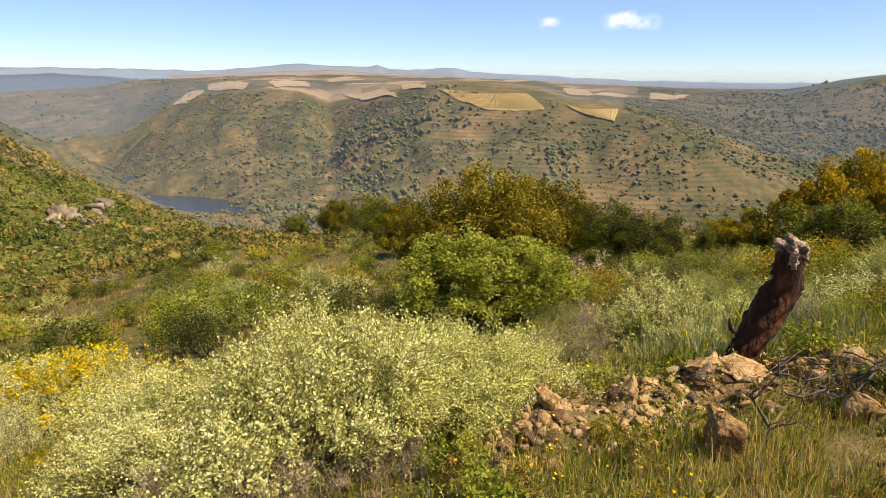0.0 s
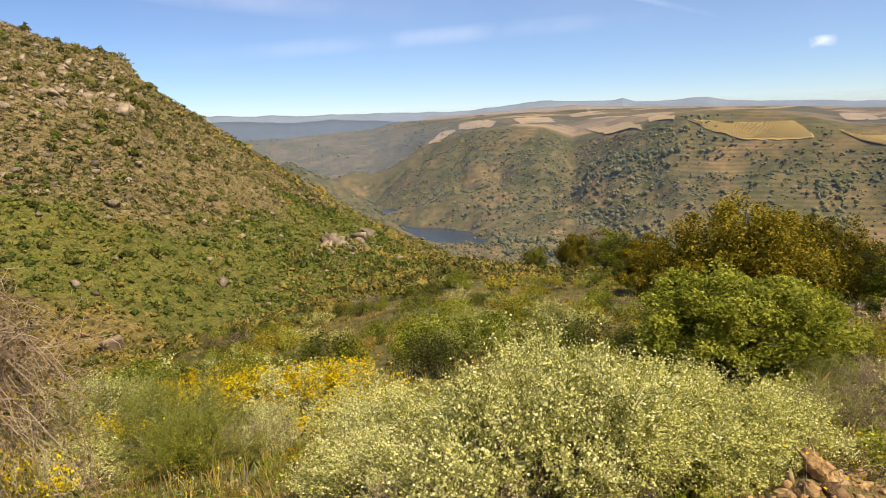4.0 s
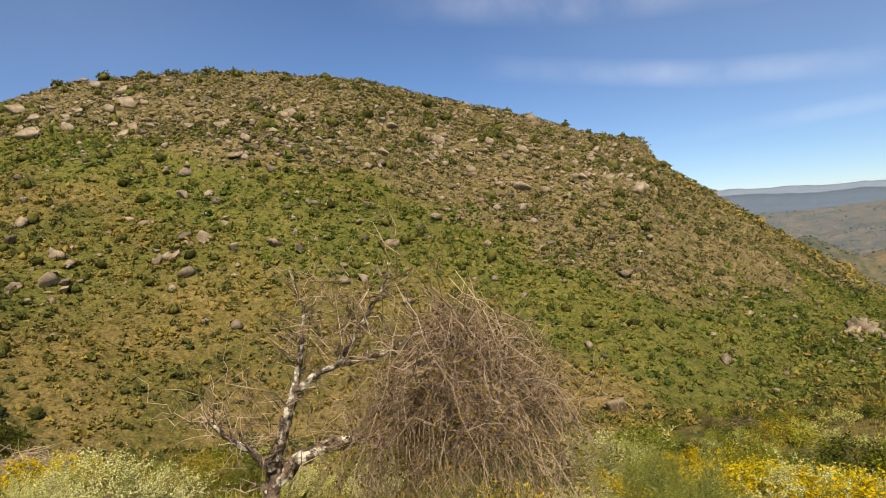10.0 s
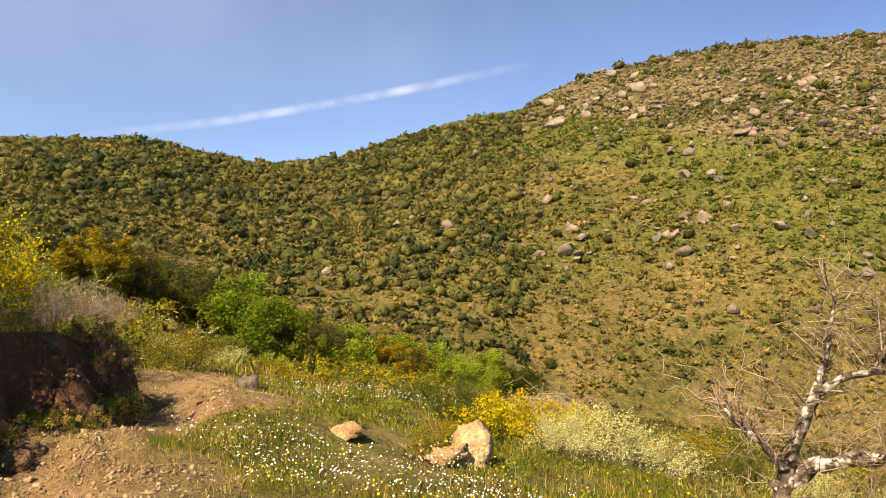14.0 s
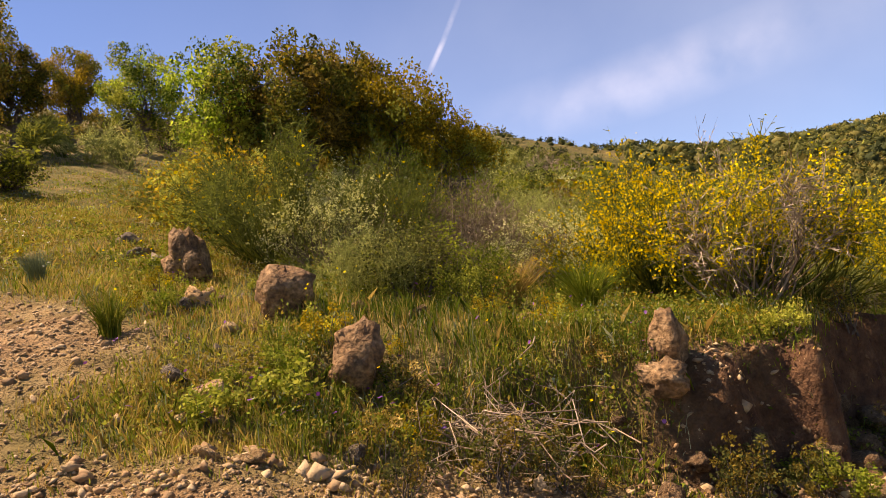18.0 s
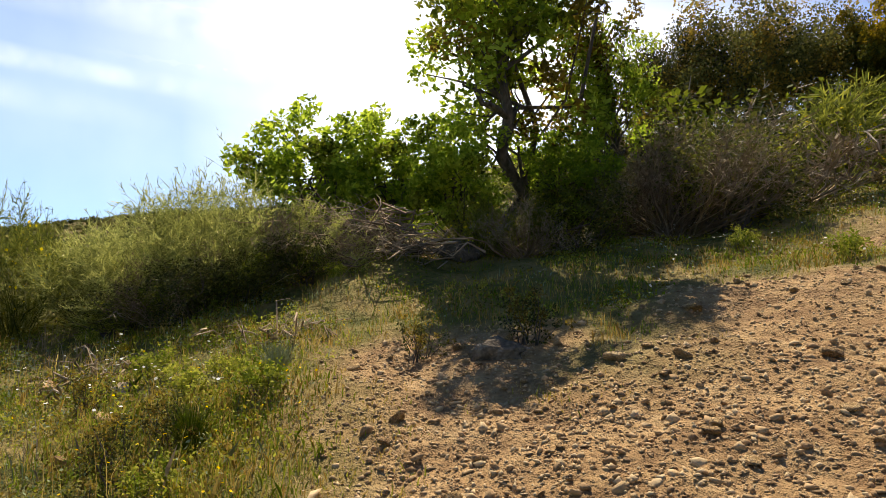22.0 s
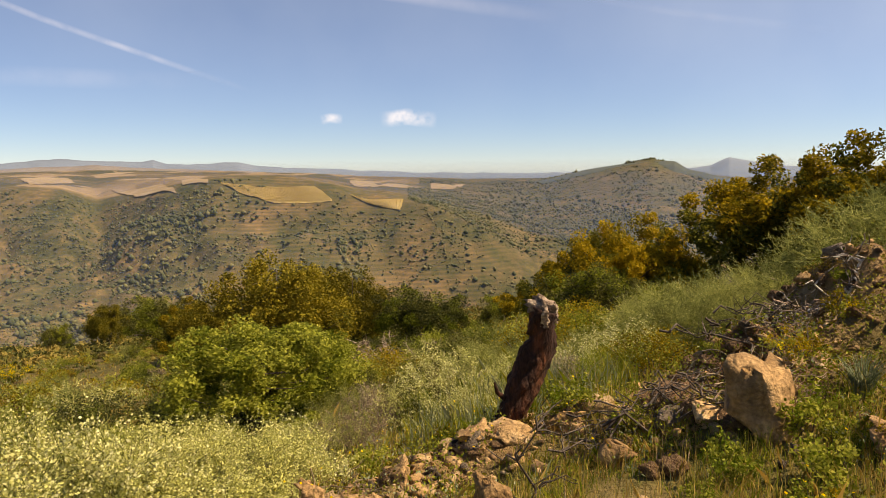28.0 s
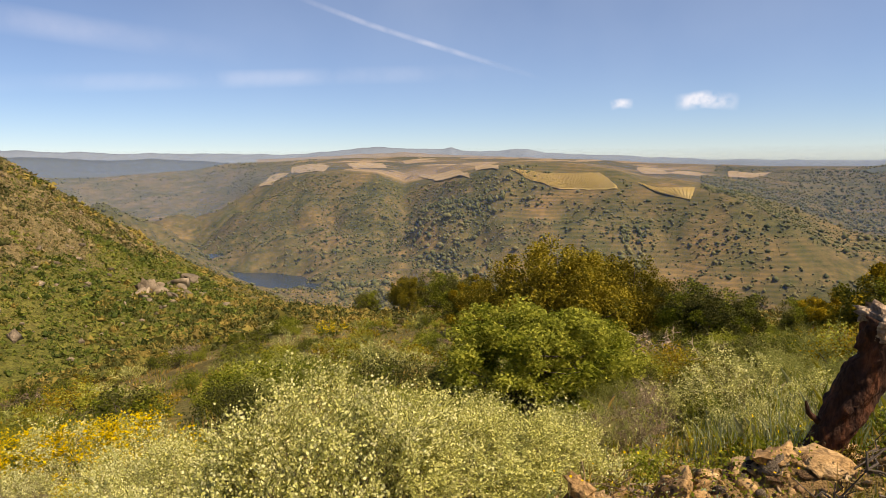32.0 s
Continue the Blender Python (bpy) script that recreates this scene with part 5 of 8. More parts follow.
clumps("hill_trees", x, y, np.minimum(rng_of(9).gamma(4, 0.34, len(x)).clip(0.6, 3.2), 0.0105 * np.hypot(x, y)), M_HOLM, 10, "dark round holm oaks on the hill", 0.9, 44, body=ICO1, core=0.8, leaf=0.2)
# dark woods in the folds of the slopes across the gorge
for seed, a0, a1, r0, r1, num in [(211, -6.0, -3.4, 650, 720, 160), (213, -11.0, -8.8, 650, 780, 200), (215, 2, 16, 650, 900, 2600), (219, -72, -22, 820, 1900, 9000), (221, -3, 9, 680, 950, 1600), (223, 22, 45, 1000, 2600, 3000)]:
    x, y = polar_scatter(num, a0, a1, r0, r1, seed, 0.0 if num < 300 else 0.45 if num > 5000 else 0.62, 90)
    clumps("far_woods", x, y, rng_of(seed + 1).gamma(4, 0.9, len(x)).clip(1.5, 7), M_SCRUB_FAR, seed + 2, "dark woods in a fold of the far slope", 1.0, 0, category="woods")

hut = new("hut")
p = spot(22.2, 1050)
bm = bmesh.new()
bmesh.ops.create_cube(bm, size=1.0)
bmesh.ops.bevel(bm, geom=bm.edges[:], offset=0.03, segments=1)
me = bpy.data.meshes.new("wall")
bm.to_mesh(me)
bm.free()
me.materials.append(M_FIELD)
w = part("wall", me, hut)
w.matrix_local = Matrix.Translation((0, 0, 2)) @ Matrix.Diagonal((9, 6, 5, 1))
rv = np.array([[-5, -3.4, 4.4], [5, -3.4, 4.4], [5, 3.4, 4.4], [-5, 3.4, 4.4], [-5, 0, 6.4], [5, 0, 6.4]])
me = bpy.data.meshes.new("roof")
me.from_pydata(rv.tolist(), [], [(0, 1, 5, 4), (2, 3, 4, 5), (0, 4, 3), (1, 2, 5), (3, 2, 1, 0)])
me.materials.append(M_CLAY)
part("roof", me, hut)
hut.location = p
tagged(hut, "small pale stone hut low on the far slope", "hut")


# ---- trees ----
M_FRESH = leaf_material("fresh_oak_leaf", (0.17, 0.25, 0.018), (0.32, 0.42, 0.028), (0.46, 0.54, 0.055), translucent=0.62)
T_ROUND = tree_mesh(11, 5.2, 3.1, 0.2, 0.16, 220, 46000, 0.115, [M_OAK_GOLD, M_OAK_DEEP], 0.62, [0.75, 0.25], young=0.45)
T_GREEN = tree_mesh(12, 4.2, 2.7, 0.1, 0.10, 200, 36000, 0.105, [M_OLIVE, M_OAK], 0.42, [0.8, 0.2])
T_DARK = tree_mesh(13, 4.2, 2.3, 0.3, 0.14, 150, 30000, 0.10, [M_HOLM, M_OAK], 0.5, [0.6, 0.4])
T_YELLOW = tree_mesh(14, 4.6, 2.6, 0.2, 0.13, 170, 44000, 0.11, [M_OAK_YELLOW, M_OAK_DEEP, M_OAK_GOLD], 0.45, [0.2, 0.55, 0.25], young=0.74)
T_BROWN = tree_mesh(15, 5.5, 2.2, 0.6, 0.15, 130, 19000, 0.115, [M_OAK_BROWN, M_OAK_YELLOW, M_OAK_DEEP], 0.58, [0.5, 0.12, 0.38], hollow=0.4, limbs=14)
T_HOLM = tree_mesh(16, 6.0, 2.9, 0.2, 0.2, 150, 24000, 0.115, [M_HOLM, M_OAK_BROWN], 0.75, [0.72, 0.28])
T_FRESH = tree_mesh(17, 5.6, 1.5, 0.6, 0.11, 120, 13500, 0.095, [M_FRESH, M_OAK, M_OAK_BROWN], 0.38, [0.5, 0.3, 0.2], hollow=0.3, limbs=12)
T_BRIGHT = tree_mesh(19, 4.5, 2.3, 0.3, 0.1, 90, 9000, 0.16, [M_FRESH, M_OAK], 0.62, [0.65, 0.35])
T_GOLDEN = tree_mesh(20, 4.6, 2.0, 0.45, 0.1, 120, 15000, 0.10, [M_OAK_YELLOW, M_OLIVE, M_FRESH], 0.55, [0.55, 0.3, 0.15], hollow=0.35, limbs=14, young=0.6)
T_LIGHT = tree_mesh(21, 4.4, 2.0, 0.35, 0.1, 120, 15000, 0.10, [M_OLIVE, M_FRESH, M_LUSH], 0.5, [0.5, 0.3, 0.2], hollow=0.35, limbs=14)
T_SAPLING = tree_mesh(18, 3.0, 1.3, 0.15, 0.04, 100, 7000, 0.10, [M_FRESH, M_OAK], 0.28, [0.9, 0.1], hollow=0.3, limbs=15)


def plant(kind, az, r, h, label, name="oak_tree", turn=None, wide=1.0, group="", sink=0.0):
    base = {"round": (T_ROUND, 5.2), "green": (T_GREEN, 4.2), "dark": (T_DARK, 4.2), "yellow": (T_YELLOW, 4.6), "brown": (T_BROWN, 5.5), "holm": (T_HOLM, 6.0), "fresh": (T_FRESH, 5.4), "sapling": (T_SAPLING, 3.0), "golden": (T_GOLDEN, 4.6), "light": (T_LIGHT, 4.4), "bright": (T_BRIGHT, 4.5)}[kind]
    s = h / base[1]
    return make_tree(base[0], name, spot(az, r, -sink), label, scale=s * wide, turn=az * 37 % 360 if turn is None else turn, stretch=1 / wide, group=group)


plant("round", -4.2, 32, 5.7, "wide yellow-green oak on the slope below the track", wide=1.15)
plant("round", -9.5, 34, 4.6, "yellow-green oak on the slope below the track", turn=120)
plant("round", 1.5, 33, 4.0, "yellow-green oak on the slope below the track", turn=200)
plant("yellow", 3.5, 52, 5.0, "yellowing oak on the slope below the track")
plant("dark", 6.0, 78, 6.2, "dark oak at the lip of the slope", wide=1.2)
plant("round", 9.5, 100, 6.0, "round oak at the lip of the slope", turn=30)
plant("dark", 13.0, 112, 4.6, "dark oak at the lip of the slope", turn=80)
plant("green", -1.0, 8.9, 1.62, "bright green young leafy tree on the slope", wide=1.35)
plant("green", -5.0, 9.8, 1.35, "bright green young leafy tree on the slope", turn=140, wide=1.2)
plant("dark", -15.0, 31, 3.4, "dark green bushy oak on the slope", wide=1.15)
plant("dark", -18.0, 36, 3.0, "dark green bushy oak on the slope", turn=60)
plant("yellow", -25.2, 38, 3.6, "yellow-green oak on the slope", wide=1.1)
plant("dark", -23.0, 42, 3.4, "dark green oak on the slope")
plant("yellow", -31.5, 15.5, 3.0, "golden-yellow young oak at the slope's edge", wide=0.95)
plant("yellow", -29.0, 15.0, 2.6, "golden-yellow young oak at the slope's edge", turn=40, wide=0.95)
plant("yellow", -35.0, 16.5, 3.0, "golden-yellow young oak at the slope's edge", turn=100, wide=1.0)
plant("dark", -30.5, 13.0, 1.7, "green oak bush in front of yellow oaks", wide=1.25)
plant("yellow", -44.5, 16, 3.3, "yellow-green oak on the crest of the slope", wide=1.15)
plant("yellow", -49.5, 15.5, 3.2, "yellow-green oak on the crest of the slope", turn=250, wide=1.1)
plant("dark", -46.5, 17.5, 2.8, "dark oak on the crest of the slope")
plant("brown", 178.5, 13.0, 3.6, "brownish oak with young leaves beside the track", wide=1.05)
plant("brown", 174.5, 13.8, 3.7, "brownish oak with young leaves beside the track", turn=90, wide=0.85)
plant("light", -175.8, 13.6, 3.35, "light green airy oak beside the track", wide=0.9)
plant("golden", 166.3, 13.0, 2.6, "small yellowing oak beside the track", wide=0.85)
plant("golden", 170.8, 13.4, 3.5, "yellowing oak with gaps in its crown beside the track", turn=10, wide=0.85)
plant("light", -168.7, 30, 4.6, "light green tree behind the track", wide=0.95, turn=70)
plant("brown", -163.6, 36, 5.0, "rusty brown oak behind the track")
plant("brown", -156.6, 24, 5.2, "oak with brown young leaves on the track's edge", turn=15, wide=0.85)
plant("brown", -159.5, 27, 4.6, "oak with brown young leaves on the track's edge", turn=200, wide=0.9)
plant("yellow", -149.0, 24, 4.9, "yellow-brown oak above the track", wide=0.8)
plant("holm", -143.9, 24, 4.9, "dark holm oak above the track")
plant("holm", -138.5, 22, 5.4, "tall dark holm oak above the track", turn=70)
plant("holm", -134.0, 23, 4.8, "dark holm oak above the track", turn=160)
plant("fresh", -119.8, 9.8, 5.6, "tall slender oak with fresh leaves on the bank of the track", turn=0, wide=1.1)
plant("fresh", -128.0, 11, 4.0, "oak with fresh bright leaves on the bank of the track", turn=130, wide=0.85)
plant("sapling", -104.5, 10.3, 2.7, "leafy oak sapling with sunlit leaves", wide=1.15)
plant("sapling", -110.5, 10.0, 2.4, "leafy oak sapling with sunlit leaves", turn=80, wide=1.1)
plant("sapling", -115.5, 9.5, 2.2, "leafy oak sapling with sunlit leaves", turn=170)
plant("sapling", -124.0, 9.8, 2.0, "leafy oak sapling with sunlit leaves", turn=220)
for az, r, h, kd in [(121.5, 40, 4.8, "bright"), (118.5, 38, 4.3, "bright"), (124.5, 42, 4.6, "dark"), (115.6, 38, 3.6, "dark"), (112.8, 38, 3.6, "bright"), (110.0, 40, 3.4, "yellow"), (104.5, 52, 4.4, "bright"), (101, 55, 4.6, "bright"), (127, 44, 4.4, "dark"), (107, 46, 3.4, "brown"), (117, 48, 4.6, "brown"), (123, 52, 5.0, "bright"), (108, 58, 4.8, "bright"), (98, 60, 4.0, "dark"), (114, 54, 4.4, "dark"), (129.5, 40, 4.2, "holm"), (132, 38, 4.0, "yellow")]:
    plant(kd, az, r, h, {"bright": "bright green leafy tree in the gully below the track", "dark": "dark green tree in the gully below the track", "yellow": "yellowing small oak in the gully below the track", "brown": "brownish small oak in the gully below the track", "holm": "dark holm oak in the gully below the track"}[kd], wide=1.15, group="gully trees")

# ---- broom and shrub kinds ----
B_WHITE = broom_meshes(41, 1.2, 0.95, 120, 4800, M_BROOM_CREAM, M_WHITE_FLOWER, 0.026, 0.0026, sprigs=2500, branch_mat=M_TWIG)
B_GREY = broom_meshes(42, 1.1, 0.95, 150, 500, M_BROOM_GREY, M_WHITE_FLOWER, 0.014, 0.0022, twigs=14, sprigs=14000, sprig=0.03)
B_GREEN = broom_meshes(43, 1.2, 0.8, 140, 160, M_BROOM_GREEN, M_YELLOW_FLOWER, 0.03, 0.0028, twigs=12, sprigs=12000, sprig=0.03, round_=0.35)
B_YELLOW = broom_meshes(44, 1.0, 0.85, 110, 3600, M_BROOM_GREEN, M_YELLOW_FLOWER, 0.032, 0.003, sprigs=3000)
B_DRY = broom_meshes(45, 1.0, 0.8, 130, 0, M_TWIG, None, thick=0.0026, twigs=10, sprigs=5000)
# plainer ones for the bushes farther off
F_WHITE = broom_meshes(141, 1.2, 0.95, 24, 1300, M_BROOM_CREAM, M_WHITE_FLOWER, 0.042, 0.006, sprigs=500, sprig=0.09)
F_GREY = broom_meshes(142, 1.1, 0.95, 24, 120, M_BROOM_GREY, M_WHITE_FLOWER, 0.04, 0.006, sprigs=1100, sprig=0.085)
F_GREEN = broom_meshes(143, 1.2, 0.8, 24, 50, M_BROOM_GREEN, M_YELLOW_FLOWER, 0.06, 0.006, sprigs=1100, sprig=0.085)
F_YELLOW = broom_meshes(144, 1.0, 0.85, 22, 750, M_BROOM_GREEN, M_YELLOW_FLOWER, 0.04, 0.006, sprigs=600, sprig=0.085)
F_DRY = broom_meshes(145, 1.0, 0.8, 24, 0, M_TWIG, None, thick=0.006, sprigs=1000, sprig=0.08)
F_DARK = leafy_meshes(146, 1.2, 0.9, 56, 2400, 0.075, [M_HOLM, M_OAK], [0.6, 0.4], 0.34)
F_LEAFY = leafy_meshes(147, 1.1, 0.9, 56, 2400, 0.075, [M_OAK, M_OLIVE], [0.6, 0.4], 0.34)
F_MIXED = leafy_meshes(148, 1.0, 0.9, 56, 2400, 0.075, [M_OLIVE, M_OAK_YELLOW, M_OAK_BROWN], [0.5, 0.3, 0.2], 0.34)
FAR_KINDS = {"white": F_WHITE, "grey": F_GREY, "green": F_GREEN, "yellow": F_YELLOW, "dry": F_DRY, "dark": F_DARK, "leafy": F_LEAFY, "mixed": F_MIXED}
L_DARK = leafy_meshes(46, 1.2, 0.9, 80, 7500, 0.042, [M_HOLM, M_OAK], [0.85, 0.15], 0.32)
L_GREEN = leafy_meshes(47, 1.1, 0.9, 80, 6500, 0.042, [M_OAK, M_OLIVE], [0.6, 0.4], 0.32)
L_MIXED = leafy_meshes(48, 1.0, 0.9, 80, 6500, 0.042, [M_OLIVE, M_OAK_YELLOW, M_OAK_BROWN], [0.5, 0.3, 0.2], 0.32)
KINDS = {"white": (B_WHITE, "white-flowering broom bush", 1.2), "grey": (B_GREY, "grey-green broom bush", 1.1), "green": (B_GREEN, "green broom bush", 1.2), "yellow": (B_YELLOW, "yellow-flowering broom bush", 1.0), "dry": (B_DRY, "dry brown broom bush", 1.0), "dark": (L_DARK, "dark green leafy shrub", 1.2), "leafy": (L_GREEN, "green leafy shrub", 1.1), "mixed": (L_MIXED, "yellow-green leafy shrub", 1.0)}


def bush(kind, az, r, h, wide=1.0, where="on the slope", turn=None, group=""):
    parts, label, full = KINDS[kind]
    s = h / full
    return make_bush(parts if r < 12.5 else FAR_KINDS[kind], {"white": "white_broom", "grey": "grey_broom", "green": "green_broom", "yellow": "yellow_broom", "dry": "dry_broom", "dark": "dark_shrub"}.get(kind, "leafy_shrub"), spot(az, r, -0.03), label + " " + where, "bush", s * wide, (az * 53 + r * 91) % 360 if turn is None else turn, group, 1 / wide)


# the slope in front, near to far
rs = rng_of(55)
for j in range(420):
    az, r = rs.uniform(-42, 62), 6.3 + 62 * rs.rand() ** 1.3
    kind = rs.choice(["white", "grey", "green", "yellow", "dry", "dark", "leafy", "mixed"], p=[0.09, 0.17, 0.14, 0.02, 0.06, 0.24, 0.16, 0.12])
    if r < 14 and az > 30:
        kind = rs.choice(["yellow", "green", "white", "grey"])
    h = rs.uniform(0.35, 0.7) * (1 + min(r, 50) / 45)
    if r < 9 and -30 < az < 30:
        h *= 0.6
    bush(kind, az, r, h, rs.uniform(1.0, 1.5), group="bushes on the lower slope")
# along the gully side
for j in range(120):
    az, r = rs.uniform(62, 125), 10.5 + 45 * rs.rand()
    kind = rs.choice(["white", "grey", "green", "yellow", "dark", "leafy", "mixed"], p=[0.16, 0.15, 0.2, 0.06, 0.15, 0.14, 0.14])
    bush(kind, az, r, rs.uniform(0.3, 0.55) * (1 + r / 40), rs.uniform(1.0, 1.4), group="bushes above the gully")
# the slope behind
for j in range(150):
    az, r = rs.uniform(128, 262), 8.5 + 32 * rs.rand()
    p = spot(az, r)
    if segment_distance(np.array([p.x]), np.array([p.y]), TRACK)[0] < 3.4 or (186 < az < 216 and r < 20):
        continue
    kind = rs.choice(["white", "grey", "green", "dry", "dark", "leafy", "mixed"], p=[0.1, 0.22, 0.2, 0.12, 0.16, 0.1, 0.1])
    bush(kind, az, r, rs.uniform(0.6, 1.1) * (1 + r / 60), rs.uniform(0.9, 1.3), group="bushes on the upper slope")
for j in range(90):
    az, r = rs.uniform(138, 172), 11.5 + 30 * rs.rand()
    bush(rs.choice(["dark", "dry", "green", "leafy", "grey"]), az, r, rs.uniform(0.5, 0.9) * (1 + r / 50), rs.uniform(1.0, 1.4), "above the cut bank", group="bushes above the cut bank")
for j in range(60):
    az, r = rs.uniform(-74, -50), 10.5 + 18 * rs.rand()
    bush(rs.choice(["grey", "green", "dry", "mixed"]), az, r, rs.uniform(0.5, 0.9), rs.uniform(1.0, 1.3), group="bushes on the east slope")

# yellow and white bushes at the edge of the gully
for az, r, h, kd, w in [(33, 10.6, 0.6, "yellow", 1.4), (36.5, 10.3, 0.62, "yellow", 1.4), (40, 10.4, 0.65, "yellow", 1.5), (43.5, 10.2, 0.6, "yellow", 1.4), (47, 9.8, 0.55, "green", 1.4), (51, 9.2, 0.5, "yellow", 1.3), (45, 8.0, 0.45, "white", 1.4), (37, 8.2, 0.5, "white", 1.4), (31, 8.4, 0.5, "white", 1.4), (41, 7.0, 0.4, "dry", 1.4), (90.9, 8.2, 0.72, "white", 1.35), (87.0, 8.4, 0.6, "white", 1.3), (94.5, 8.0, 0.55, "white", 1.2), (99.5, 8.3, 0.6, "yellow", 1.2), (103, 8.6, 0.55, "green", 1.1), (97, 9.2, 0.6, "yellow", 1.2), (106, 13.5, 0.7, "yellow", 1.4), (109, 14, 0.8, "yellow", 1.4), (112.5, 14.5, 0.8, "yellow", 1.4), (116, 15, 0.8, "yellow", 1.3), (119, 15.5, 0.6, "yellow", 1.3), (122, 15, 0.6, "white", 1.2), (125, 14, 0.75, "white", 1.2), (128.5, 12.5, 0.75, "mixed", 1.2), (131, 11.0, 0.7, "dry", 1.2), (80, 9.0, 0.5, "green", 1.3), (84, 9.5, 0.5, "mixed", 1.3), (76, 8.5, 0.5, "white", 1.2), (70, 8.8, 0.5, "white", 1.2), (104, 6.6, 0.32, "mixed", 1.2)]:
    bush(kd, az, r, h, w, "at the edge of the gully")

# the large white broom beside the viewpoint
HERO = [broom_meshes(60 + k, 1.15, 0.95, 330, 42000, M_BROOM_CREAM, M_WHITE_FLOWER, 0.0175, 0.0022, bare=0.5, spread=0.45, twigs=14, sprigs=9000, low=0.72, branch_mat=M_TWIG, heads=14) for k in range(2)]
make_bush(HERO[0], "white_broom", spot(15.5, 4.55, -0.05), "large broom bush covered in cream-white flowers", "bush", 1.1, 20, stretch=1.0)
make_bush(HERO[1], "white_broom", spot(3.5, 4.7, -0.05), "broad broom bush covered in cream-white flowers", "bush", 0.95, 80, stretch=0.82)
make_bush(HERO[1], "white_broom", spot(28.0, 4.9, -0.05), "broom bush with cream-white flowers and dry stems", "bush", 0.9, 210, stretch=0.85)
make_bush(B_DRY, "dry_broom", spot(21, 3.75, -0.05), "dry brown twiggy base of a broom bush", "bush", 0.62, 0, stretch=0.8)
make_bush(B_DRY, "dry_broom", spot(28, 3.9, -0.05), "dry brown twiggy base of a broom bush", "bush", 0.7, 100, stretch=0.75)
make_bush(B_DRY, "dry_broom", spot(10, 3.8, -0.05), "dry brown twiggy base of a broom bush", "bush", 0.45, 60, stretch=0.8)
make_bush(B_WHITE, "white_broom", spot(-2.0, 5.8), "small cream-flowering broom bush", "bush", 0.55, 10)
make_bush(B_DRY, "dry_broom", spot(-9, 6.4), "low dry grey bush", "bush", 0.55, 10, stretch=0.7)
for az, r, h, kd, w in [(-14, 7.2, 0.55, "white", 1.2), (-18, 7.6, 0.75, "white", 1.2), (-21, 8.4, 0.6, "grey", 1.3), (-26, 8.2, 0.5, "grey", 1.4), (-31, 8.5, 0.5, "grey", 1.4), (-36, 8.8, 0.8, "grey", 1.4), (-40, 9.3, 0.95, "grey", 1.3), (-11, 8.0, 0.45, "dry", 1.3), (-28, 7.2, 0.6, "white", 1.25), (-33, 7.6, 0.65, "white", 1.25), (-38, 8.0, 0.75, "grey", 1.2), (-24, 7.0, 0.5, "white", 1.3), (-42.5, 8.4, 0.85, "grey", 1.2), (-35, 6.8, 0.5, "mixed", 1.2), (-30, 9.4, 0.8, "leafy", 1.2), (-26.5, 9.2, 0.8, "mixed", 1.2), (-20, 6.6, 0.42, "white", 1.3), (-16, 10, 0.5, "mixed", 1.3), (-22, 11, 0.7, "green", 1.3), (-27, 10.5, 0.7, "green", 1.3)]:
    bush(kd, az, r, h, w, "beyond the stump")
# grey broom mass on the east shoulder
for az, r, h, w in [(-50, 9.2, 1.05, 1.3), (-53.5, 9.0, 1.3, 1.25), (-57, 9.3, 1.4, 1.2), (-60.5, 9.0, 1.1, 1.2), (-47, 9.6, 0.9, 1.3), (-55, 10.4, 1.5, 1.2)]:
    bush("grey", az, r, h, w, "on the shoulder of the slope")
bush("mixed", -64.5, 11.5, 1.0, 1.3, "on the shoulder of the slope")
make_bush(L_DARK, "dark_shrub", spot(-72.5, 9.6), "dark spiky holm-oak shrub against the sky", "bush", 1.0, 30, stretch=1.35)
make_bush(L_DARK, "dark_shrub", spot(-75.0, 9.9), "dark spiky holm-oak shrub against the sky", "bush", 0.62, 130, stretch=1.1)
make_bush(B_DRY, "thin_broom", spot(-65.0, 9.4), "thin wispy grey broom", "bush", 0.6, 30, stretch=2.3)
# low dark shrubs at 8 m are added as deep shade under the brooms
for az, r, h, kd, w in [(-83.5, 9.3, 1.55, "green", 0.75), (-80, 10, 0.9, "grey", 1.2), (-78, 10.4, 0.8, "mixed", 1.2), (-88.0, 9.2, 1.1, "grey", 1.15), (-91.5, 9.0, 1.3, "grey", 1.1), (-95.5, 8.8, 1.5, "grey", 1.05), (-98.5, 8.9, 1.6, "grey", 1.0), (-101.5, 8.6, 1.0, "dry", 1.1), (-93.5, 8.3, 0.8, "dry", 1.2), (-90.5, 8.2, 0.6, "dark", 1.3), (-95.5, 8.0, 0.7, "dark", 1.3), (-99, 8.0, 0.6, "dark", 1.3), (-103.5, 8.2, 0.6, "dark", 1.2)]:
    bush(kd, az, r, h, w, "on the bank above the track")
